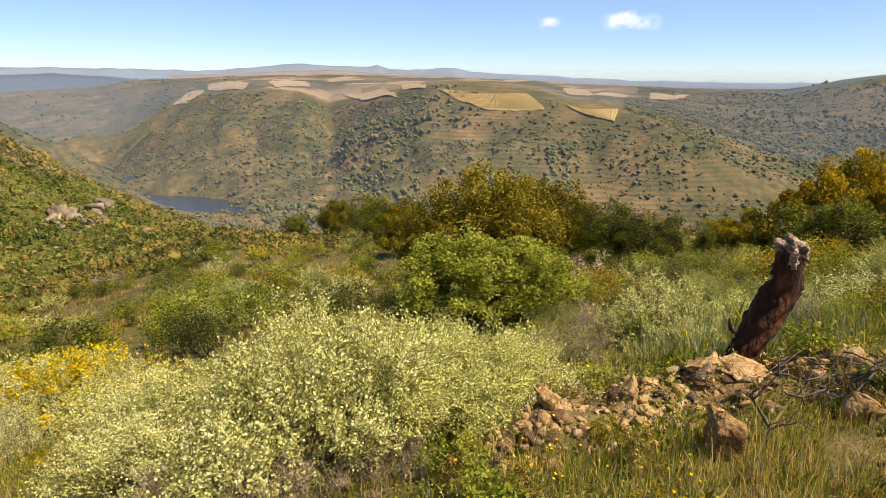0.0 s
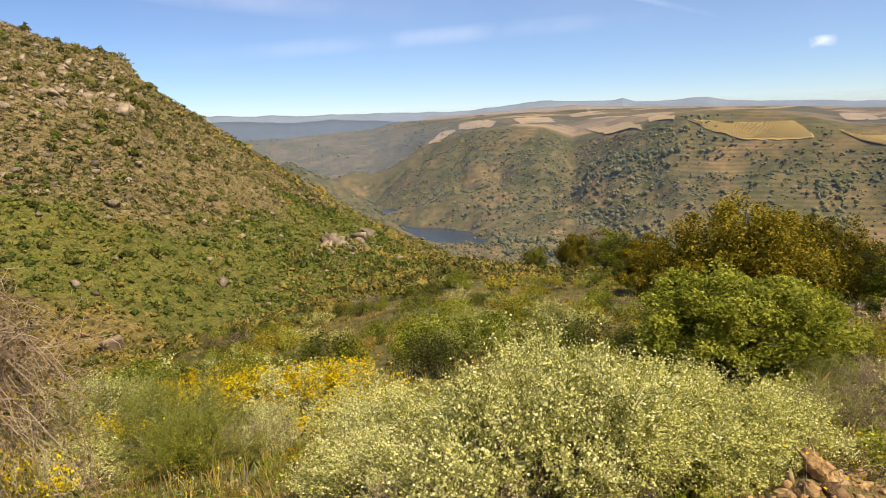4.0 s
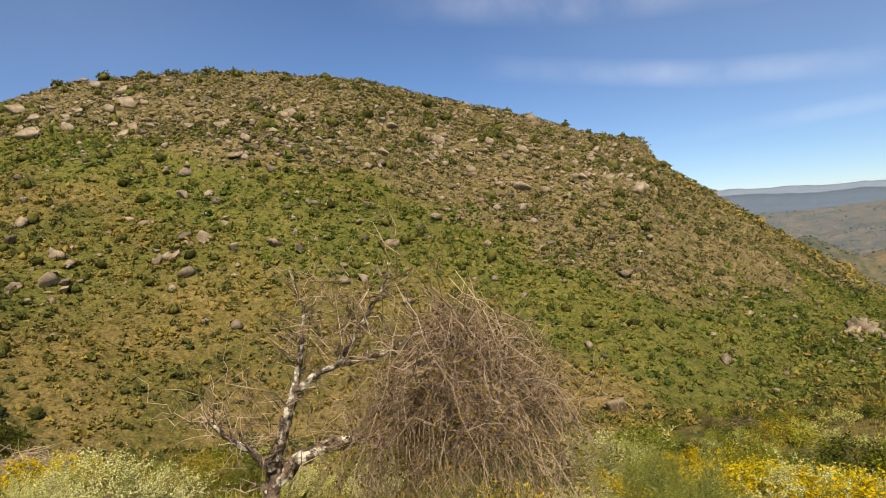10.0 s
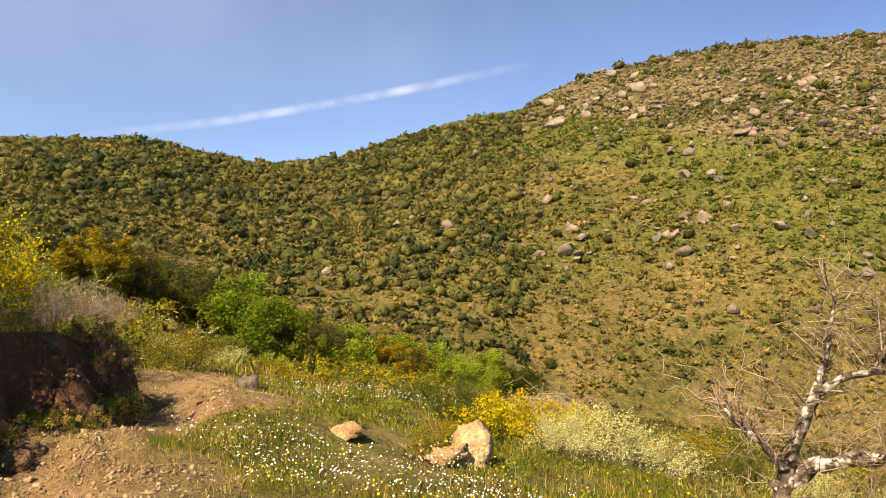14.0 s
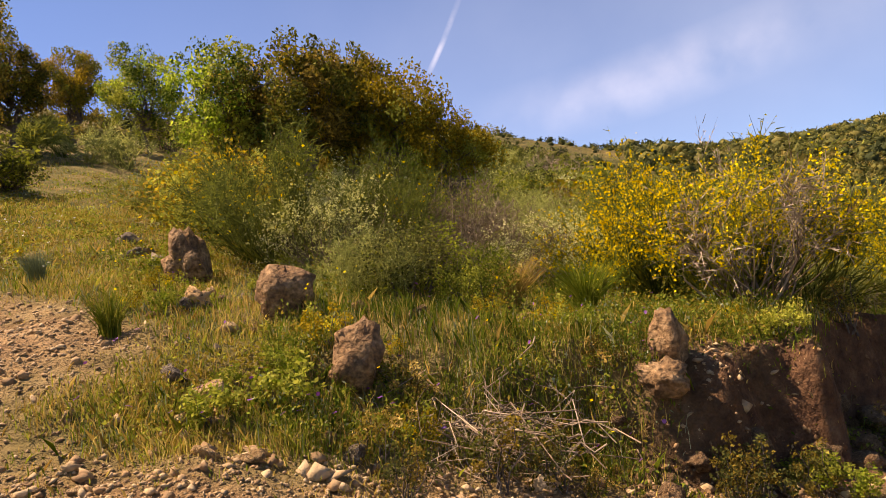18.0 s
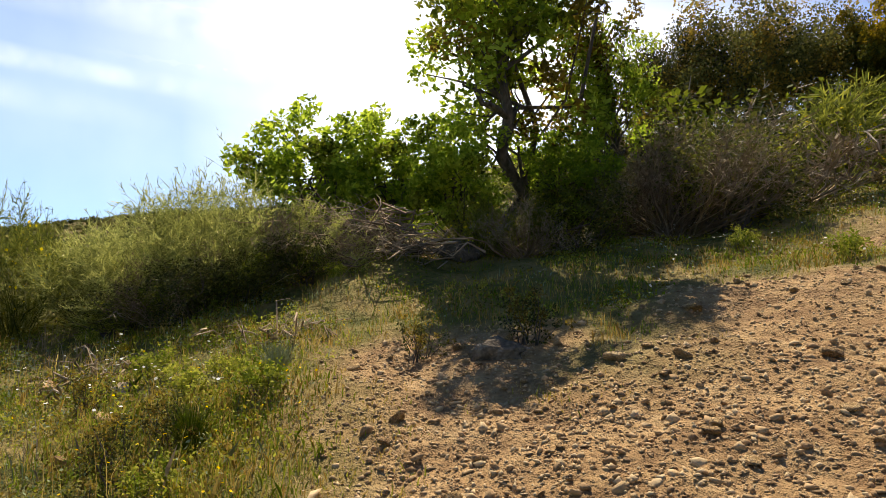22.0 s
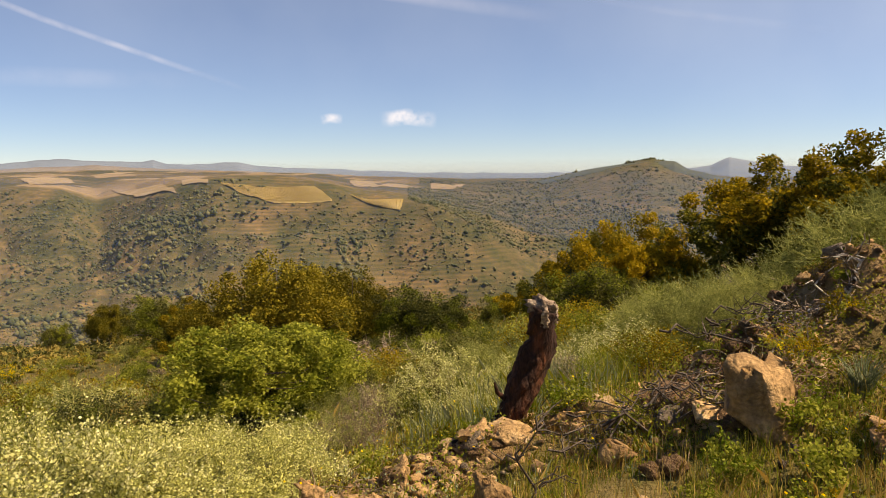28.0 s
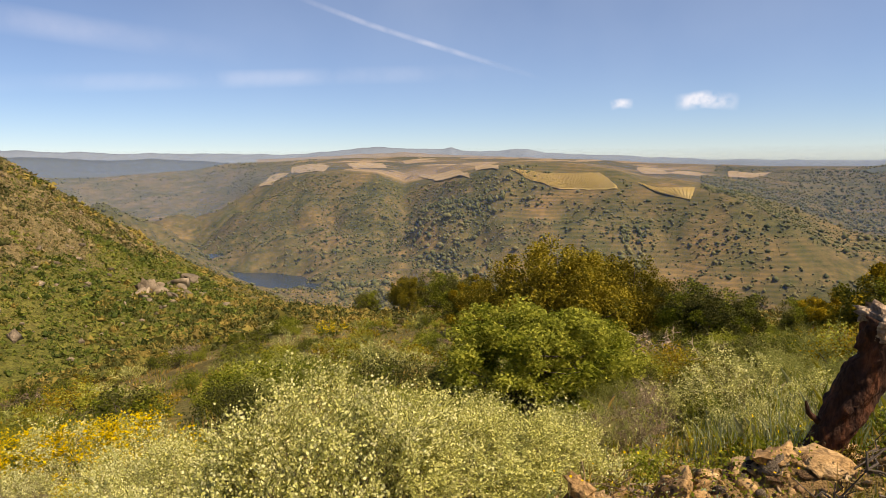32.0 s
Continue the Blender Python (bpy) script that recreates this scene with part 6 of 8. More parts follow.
# dark shrubs in shade along the south-east side of the track
for az, r, h, kd, w in [(-128, 10.6, 1.3, "dry", 1.2), (-131.5, 11.3, 1.6, "dark", 1.25), (-135, 11.6, 1.75, "dry", 1.25), (-138.5, 12.2, 1.7, "dark", 1.2), (-141.5, 13, 1.6, "dry", 1.2), (-133, 10.4, 1.6, "dry", 1.2), (-137, 10.8, 1.5, "dark", 1.2), (-144.5, 14.5, 1.9, "green", 1.1), (-147.5, 16, 1.7, "dry", 1.1), (-150.1, 15.3, 0.85, "yellow", 1.1), (-153, 17, 1.2, "dark", 1.3), (-155.5, 18, 1.1, "dark", 1.2), (-161, 21, 1.2, "green", 1.3), (-165, 22, 1.2, "grey", 1.3), (-121, 9.2, 0.8, "dry", 1.2), (-125, 9.6, 1.1, "dark", 1.1), (-130, 15, 2.0, "dry", 1.2), (-134, 16, 2.2, "dark", 1.3), (-138, 17, 2.2, "dry", 1.3), (-142, 18, 2.2, "dark", 1.3), (-146, 19.5, 2.0, "green", 1.3), (-150, 21, 1.8, "dark", 1.3), (-152.5, 15.5, 0.8, "yellow", 1.2), (-157, 14.6, 1.35, "dark", 1.2), (-153.5, 13.8, 1.2, "green", 1.2), (-160, 15.2, 0.8, "dark", 1.3), (-163, 24, 1.4, "green", 1.3), (-167, 25, 1.2, "dark", 1.3)]:
    bush(kd, az, r, h, w, "in shade along the track")
# shrubs on the bank opposite the viewpoint
for az, r, h, kd, w in [(-179.5, 7.6, 1.45, "green", 1.1), (176, 7.2, 1.1, "white", 0.9), (171, 8.0, 1.3, "green", 0.9), (166.5, 8.0, 1.15, "dry", 1.1), (168.8, 6.2, 0.75, "dark", 1.2), (172.5, 6.1, 0.7, "grey", 1.1), (163.5, 7.6, 0.9, "dry", 1.1), (160, 7.6, 0.8, "white", 1.1), (157.5, 8.2, 0.9, "white", 0.9), (-176, 9.5, 1.2, "mixed", 1.1), (-172.5, 11, 1.1, "green", 1.1), (164, 6.0, 0.6, "leafy", 0.9), (139, 9.0, 0.9, "grey", 1.2), (136, 9.6, 0.85, "green", 1.2), (133.5, 9.0, 0.7, "dry", 1.2), (154, 9.5, 1.1, "green", 1.1), (161, 10.5, 1.1, "grey", 1.2)]:
    bush(kd, az, r, h, w, "on the bank of the track")
# the tall yellow broom on the cut bank
Y_HERO = broom_meshes(70, 1.7, 1.25, 120, 9500, M_BROOM_GREEN, M_YELLOW_FLOWER, 0.026, 0.0045, bare=0.55, twigs=12, sprigs=3500, sprig=0.035, low=0.6, heads=13)
Y_GREEN = broom_meshes(71, 1.5, 1.0, 120, 6500, M_BROOM_GREEN, M_YELLOW_FLOWER, 0.027, 0.004, bare=0.4, twigs=10, sprigs=5000)
Y_STEMS = broom_meshes(72, 1.45, 0.95, 55, 0, M_TWIG, None, thick=0.0045, bare=0.4, twigs=10, sprigs=3000)
make_bush(Y_HERO, "yellow_broom", spot(145, 7.1), "tall yellow-flowering broom with bare brown stems on the cut bank", "bush", 1.0, 0)
make_bush(Y_GREEN, "yellow_broom", spot(150.5, 7.4), "yellow-flowering broom on the cut bank", "bush", 1.0, 60)
make_bush(Y_HERO, "yellow_broom", spot(140.5, 7.4), "yellow-flowering broom with bare brown stems on the cut bank", "bush", 0.85, 140)
make_bush(Y_STEMS, "dry_broom", spot(143.5, 6.7), "bare brown stems of a dying broom on the cut bank", "bush", 1.0, 10)

# ---- the leaning burnt stump ----
def bark_tube(path, radii, seed, sides=22, rough=0.16, lump=0.9):
    """A thick tube with an uneven surface and closed ends."""
    rs = rng_of(seed)
    pts = np.array(path, float)
    k = 44
    t = np.linspace(0, 1, len(pts))
    tt = np.linspace(0, 1, k)
    P = np.stack([np.interp(tt, t, pts[:, i]) for i in range(3)], -1)
    for _ in range(3):
        P[1:-1] = (P[:-2] + 2 * P[1:-1] + P[2:]) / 4
    Rr = np.interp(tt, t, radii)
    V, F = tubes([(P, Rr)], sides)
    V = V.reshape(k, sides, 3)
    ang = np.arange(sides) / sides * 2 * math.pi
    nz = fractal(np.cos(ang)[None] * 1.5 + 20 + 0 * tt[:, None], np.sin(ang)[None] * 1.5 + tt[:, None] * 7 + 10, lump, seed, 4)
    V = P[:, None] + (V - P[:, None]) * (1 + rough * 2.4 * nz)[..., None]
    flat = V.reshape(-1, 3)
    n = len(flat)
    flat = np.concatenate([flat, P[:1], P[-1:]])
    tri = np.concatenate([F[:, [0, 1, 2]], F[:, [0, 2, 3]], [[n, (j + 1) % sides, j] for j in range(sides)], [[n + 1, n - sides + j, n - sides + (j + 1) % sides] for j in range(sides)]])
    return flat, tri


stump = new("tree_stump")
sx, sy = 1.98, 4.42
sz = height(sx, sy)
spine = [(-0.08, 0.0, -0.25), (-0.02, 0.0, 0.02), (0.07, -0.01, 0.2), (0.17, -0.02, 0.42), (0.27, -0.03, 0.64), (0.31, -0.05, 0.8), (0.305, -0.05, 0.95), (0.33, -0.06, 1.04)]
part("trunk", quick_mesh("trunk", *bark_tube(spine, [0.13, 0.095, 0.105, 0.125, 0.128, 0.108, 0.1, 0.095], 5, 30, 0.2, 0.4), M_STUMP, smooth=True), stump, "charred red-brown leaning trunk")
cap = part("bark_cap", rock_mesh(81, (0.25, 0.22, 0.17), M_STUMP_TOP, 2.6, 12, 3, (0.4, 0.75)), stump, "pale weathered cork bark on top")
cap.matrix_local = Matrix.Translation((0.335, -0.06, 1.06)) @ Matrix.Rotation(0.35, 4, "Y")
for k, (a, up) in enumerate([(0.4, 0.07), (2.3, 0.10), (4.2, 0.06)]):
    part("splinter", quick_mesh("splinter", *bark_tube([(0.33 + 0.09 * math.cos(a), -0.06 + 0.09 * math.sin(a), 0.92), (0.34 + 0.11 * math.cos(a), -0.06 + 0.11 * math.sin(a), 1.03), (0.345 + 0.09 * math.cos(a), -0.06 + 0.09 * math.sin(a), 1.02 + up)], [0.035, 0.03, 0.006], 50 + k, 8, 0.3), M_STUMP_TOP), stump)
part("stub", quick_mesh("stub", *tubes([([(0.02, 0, 0.32), (-0.07, -0.03, 0.40), (-0.09, -0.03, 0.48)], [0.025, 0.018, 0.008])], 6), M_STUMP), stump)
part("root", quick_mesh("root", *bark_tube([(0.02, 0, 0.04), (-0.25, -0.14, 0.07), (-0.58, -0.30, 0.05), (-0.98, -0.48, -0.02)], [0.11, 0.085, 0.07, 0.03], 9, 22, 0.3, 0.5), M_STUMP), stump)
stump.location = (sx, sy, sz - 0.1)
tagged(stump, "leaning charred stump with a pale cork top on a stony mound", "stump")


# ---- the fallen dead tree ----
def dead_tree():
    rs = rng_of(91)
    ob = new("dead_tree")
    base = np.array([-4.45, 0.42])
    z0 = height(*base)
    limbs = {
        "trunk": ([(-4.45, 0.42, z0 - 0.2), (-4.6, 0.47, -0.32), (-4.76, 0.55, 0.0), (-4.76, 0.66, 0.3), (-4.73, 0.74, 0.55), (-4.72, 0.79, 0.74), (-4.71, 0.83, 1.0), (-4.72, 0.85, 1.12)], [0.07, 0.058, 0.044, 0.032, 0.026, 0.02, 0.012, 0.006]),
        "lichened_limb": ([(-4.74, 0.50, -0.1), (-4.78, 0.72, 0.07), (-4.72, 0.99, 0.14), (-4.65, 1.2, 0.14), (-4.55, 1.45, 0.10), (-4.45, 1.7, 0.0)], [0.05, 0.045, 0.04, 0.032, 0.022, 0.012]),
        "arching_limb": ([(-4.73, 0.74, 0.52), (-4.64, 0.90, 0.66), (-4.56, 1.14, 0.70), (-4.49, 1.35, 0.74), (-4.41, 1.52, 0.85), (-4.33, 1.69, 0.88), (-4.2, 1.9, 0.75)], [0.022, 0.022, 0.019, 0.016, 0.013, 0.009, 0.005]),
        "upright_limb": ([(-4.56, 1.0, 0.70), (-4.50, 1.08, 0.84), (-4.44, 1.2, 1.04), (-4.40, 1.29, 1.18), (-4.385, 1.325, 1.33)], [0.02, 0.016, 0.012, 0.008, 0.003]),
        "low_limb": ([(-4.72, 0.55, 0.05), (-4.72, 0.42, 0.22), (-4.8, 0.30, 0.30), (-4.85, 0.2, 0.42)], [0.03, 0.024, 0.016, 0.008]),
    }
    for name, (pts, rad) in limbs.items():
        part(name, quick_mesh(name, *bark_tube(pts, rad, 17 + len(name), 12, 0.34, 0.45), M_DEAD, smooth=True), ob)
    # bare side twigs on the limbs
    paths = []
    for name, (pts, rad) in limbs.items():
        pts = np.array(pts)
        for j in range(30):
            i = rs.randint(2 if name == "trunk" else 0, len(pts) - 1)
            p = pts[i] + (pts[i + 1] - pts[i]) * rs.rand()
            d = rs.normal(size=3) * np.array([0.7, 1, 0.8]) + np.array([0, 0, 0.8])
            d /= np.linalg.norm(d)
            q = p + d * rs.uniform(0.15, 0.55)
            path = bent(p, q, rs, 7, 0.2)[:6]
            paths.append((path, np.linspace(0.0055, 0.0012, 6)))
            for m in range(4):
                s = path[rs.randint(2, 6)]
                e = s + (d + rs.normal(size=3) * 0.9) * rs.uniform(0.05, 0.16)
                paths.append((bent(s, e, rs, 4, 0.12), np.linspace(0.003, 0.001, 4)))
    part("twig", quick_mesh("twig", *tubes(paths, 4), M_DEADTWIG), ob, "pale bare twigs")
    # the hanging dome of dry twigs
    cx, cy = -4.12, 1.72
    ground_z = height(cx, cy)
    paths = []
    pods = []
    for j in range(1000):
        a = rs.uniform(0, 2 * math.pi)
        out = rs.rand() ** 0.5
        rr = (0.66 + 0.12 * math.sin(3 * a + 1) + 0.06 * math.sin(7 * a)) * out
        start = np.array([cx - 0.1 + rs.normal() * 0.16, cy - 0.1 + rs.normal() * 0.2, 0.55 + rs.normal() * 0.25])
        shoulder = np.array([cx + math.cos(a) * rr * 0.8, cy + math.sin(a) * rr * 0.8, 0.96 - 0.55 * out ** 2 + rs.normal() * 0.09])
        end = np.array([cx + math.cos(a) * rr * 1.15, cy + math.sin(a) * rr * 1.15, max(ground_z - 0.02, shoulder[2] - rs.uniform(0.1, 1.0))])
        t = np.linspace(0, 1, 9)[:, None]
        path = (1 - t) ** 2 * start + 2 * t * (1 - t) * shoulder + t ** 2 * end + np.cumsum(rs.normal(size=(9, 3)) * 0.05, 0) + rs.normal(size=(9, 3)) * 0.022
        paths.append((path, np.linspace(0.0034, 0.0013, 9)))
        for m in range(5):
            i = rs.randint(3, 9)
            s = path[i]
            e = s + np.array([math.cos(a), math.sin(a), 0]) * rs.uniform(-0.02, 0.12) + rs.normal(size=3) * 0.09
            paths.append((bent(s, e, rs, 4, 0.22), np.linspace(0.0022, 0.0009, 4)))
            pods.append(e)
            pods.append((s + e) / 2)
    part("twig_dome", quick_mesh("twig_dome", *tubes(paths, 3), M_DEADTWIG), ob, "dense brown hanging dry twigs")
    pods = np.array(pods)
    dry = new("dry_leaves", quick_mesh("dry_leaves", *leaf_quads(pods + rs.normal(size=pods.shape) * 0.02, 0.024, rs, 0.5), M_OAK_BROWN))
    dry.parent = ob
    tagged(dry, "shrivelled red-brown leaves and pods", kind="stuff")
    return tagged(ob, "fallen dead tree with lichened limbs and drooping dry twigs", "tree")


dead_tree()


def twig_heap(name, pos, rx, ry, h, num, mat, seed, label, length=0.6, thick=0.006, turn=0.0, bias=0.0):
    """Dry branches thrown on a heap, each resting on those below."""
    rs = rng_of(seed)
    ob = new(name)
    paths = []
    for j in range(num):
        x, y = rs.normal() * rx * 0.5, rs.normal() * ry * 0.5
        z = h * math.exp(-(x / rx) ** 2 - (y / ry) ** 2) * rs.rand()
        a = bias + rs.normal() * 0.7
        d = np.array([math.cos(a), math.sin(a), rs.normal() * 0.16]) * length * rs.uniform(0.4, 1.1)
        gz = [height(pos[0] + x + s * d[0] / 2, pos[1] + y + s * d[1] / 2) - pos[2] for s in (-1, 1)]
        p, q = np.array([x, y, z]) - d / 2, np.array([x, y, z]) + d / 2
        p[2], q[2] = max(p[2], gz[0]) + 0.01, max(q[2], gz[1]) + 0.01
        path = bent(p, q, rs, 6, 0.13)
        paths.append((path, np.linspace(thick * rs.uniform(0.6, 1.5), thick * 0.3, 6)))
        for m in range(3):
            s = path[rs.randint(2, 6)]
            paths.append((bent(s, s + d * 0.25 + rs.normal(size=3) * 0.1 * length, rs, 4, 0.1), np.linspace(thick * 0.45, thick * 0.15, 4)))
    for k in range(12):
        part("branch", quick_mesh("branch", *tubes(paths[k * 4:k * 4 + 4], 5), mat), ob)
    rest = new("twig_mass", quick_mesh("twig_mass", *tubes(paths[48:], 4), mat))
    rest.parent = ob
    tagged(rest, "small dry twigs", kind="stuff")
    ob.location = pos
    return tagged(ob, label, "branches")


def on(x, y, lift=0.0):
    return Vector((x, y, height(x, y) + lift))


twig_heap("branch_heap", on(-1.2, -4.42), 0.5, 0.26, 0.3, 95, M_DEADTWIG, 5, "pale dry sticks piled on the edge of the bank", 0.75, 0.0042, bias=-0.2)
twig_heap("branch_heap", on(6.6, 5.9), 0.6, 0.6, 0.55, 30, M_DEADTWIG, 6, "dead grey branches on a heap of earth", 0.8, 0.012)
twig_heap("branch_heap", on(6.9, 4.5), 0.4, 0.4, 0.3, 16, M_DEADTWIG, 7, "dry twisted branches beside stones", 0.6, 0.009)
twig_heap("branch_heap", on(-14.0, -1.9), 0.9, 0.8, 0.6, 150, M_TWIG, 8, "heap of cut dry branches at the edge of the meadow", 1.1, 0.012, bias=1.4)
twig_heap("branch_heap", on(8.2, -3.2), 1.0, 0.9, 0.6, 150, M_DEADTWIG, 9, "heap of dead branches under the oak saplings", 1.1, 0.011, bias=1.2)
twig_heap("branch_heap", on(9.4, -4.7), 0.9, 0.8, 0.4, 70, M_DEADTWIG, 10, "dead branches in the shade of the oak", 1.2, 0.014, bias=1.0)
twig_heap("branch_heap", on(6.5, -0.3), 0.4, 0.3, 0.12, 18, M_TWIG, 11, "dry sticks lying in the grass", 0.7, 0.008)
twig_heap("branch_heap", on(2.55, 3.6), 0.5, 0.35, 0.15, 26, M_BARK, 12, "charred twigs on the stony mound", 0.6, 0.008)
twig_heap("branch_heap", on(0.55, 4.1), 0.4, 0.3, 0.12, 18, M_DEADTWIG, 13, "dead twisted twigs on the mound", 0.55, 0.006)
twig_heap("branch_heap", on(3.0, 3.35), 0.5, 0.3, 0.24, 30, M_BARK, 16, "dark roots and charred twigs round a boulder", 0.4, 0.007)
twig_heap("branch_heap", on(3.9, 3.9), 0.6, 0.45, 0.25, 40, M_BARK, 17, "roots and dry stems in the earth mound", 0.4, 0.008)
twig_heap("branch_heap", on(5.0, 4.2), 0.6, 0.45, 0.3, 36, M_DEADTWIG, 18, "roots and dry stems in the earth mound", 0.45, 0.008)
twig_heap("branch_heap", on(3.4, 3.2), 0.4, 0.3, 0.25, 40, M_DEADTWIG, 14, "roots and dry twigs round a boulder", 0.5, 0.006)
twig_heap("branch_heap", on(6.2, -1.9), 0.3, 0.5, 0.1, 20, M_DEADTWIG, 15, "dry sticks on the ground", 0.6, 0.007)

bough = new("fallen_bough")
rs = rng_of(67)
spine = [Vector(p) for p in [(4.43, 4.25, -0.01), (4.65, 4.17, 0.15), (4.89, 4.07, 0.3), (5.04, 3.97, 0.48), (5.11, 3.96, 0.7)]]
part("limb", quick_mesh("limb", *bark_tube([tuple(p) for p in spine], [0.05, 0.05, 0.04, 0.028, 0.01], 41, 12, 0.3, 0.5), M_DEAD, smooth=True), bough)
for k in range(16):
    a = np.array(spine[1 + k % 4])
    b = a + np.array([rs.uniform(-0.4, 0.2), rs.uniform(-0.25, 0.3), rs.uniform(0.0, 0.3)])
    path = bent(a, b, rs, 6, 0.14)
    fork = bent(path[3], path[3] + rs.normal(size=3) * 0.1 + np.array([0.05, 0.0, 0.1]), rs, 4, 0.1)
    part("twig", quick_mesh("twig", *tubes([(path, np.linspace(0.014, 0.003, 6)), (fork, np.linspace(0.007, 0.002, 4))], 6), M_DEAD), bough)
tagged(bough, "dead grey bough leaning out of the mound", "branch")
snag = new("bare_sapling", None)
rs = rng_of(66)
b0 = on(1.55, 3.05, -0.05)
pth = [np.array(b0), np.array(b0) + (0.07, 0.05, 0.14), np.array(b0) + (-0.02, 0.12, 0.3), np.array(b0) + (0.1, 0.1, 0.48)]
paths = [(np.array(pth), np.array([0.014, 0.011, 0.008, 0.003]))]
for j in range(12):
    s = pth[1 + j % 3]
    paths.append((bent(s, s + rs.normal(size=3) * 0.13 + np.array([0.05, 0.0, 0.14]), rs, 5, 0.12), np.linspace(0.007, 0.002, 5)))
for p in paths:
    part("twig", quick_mesh("twig", *tubes([p], 5), M_BARK), snag)
tagged(snag, "bare dead twig standing in front of the mound", "branch")

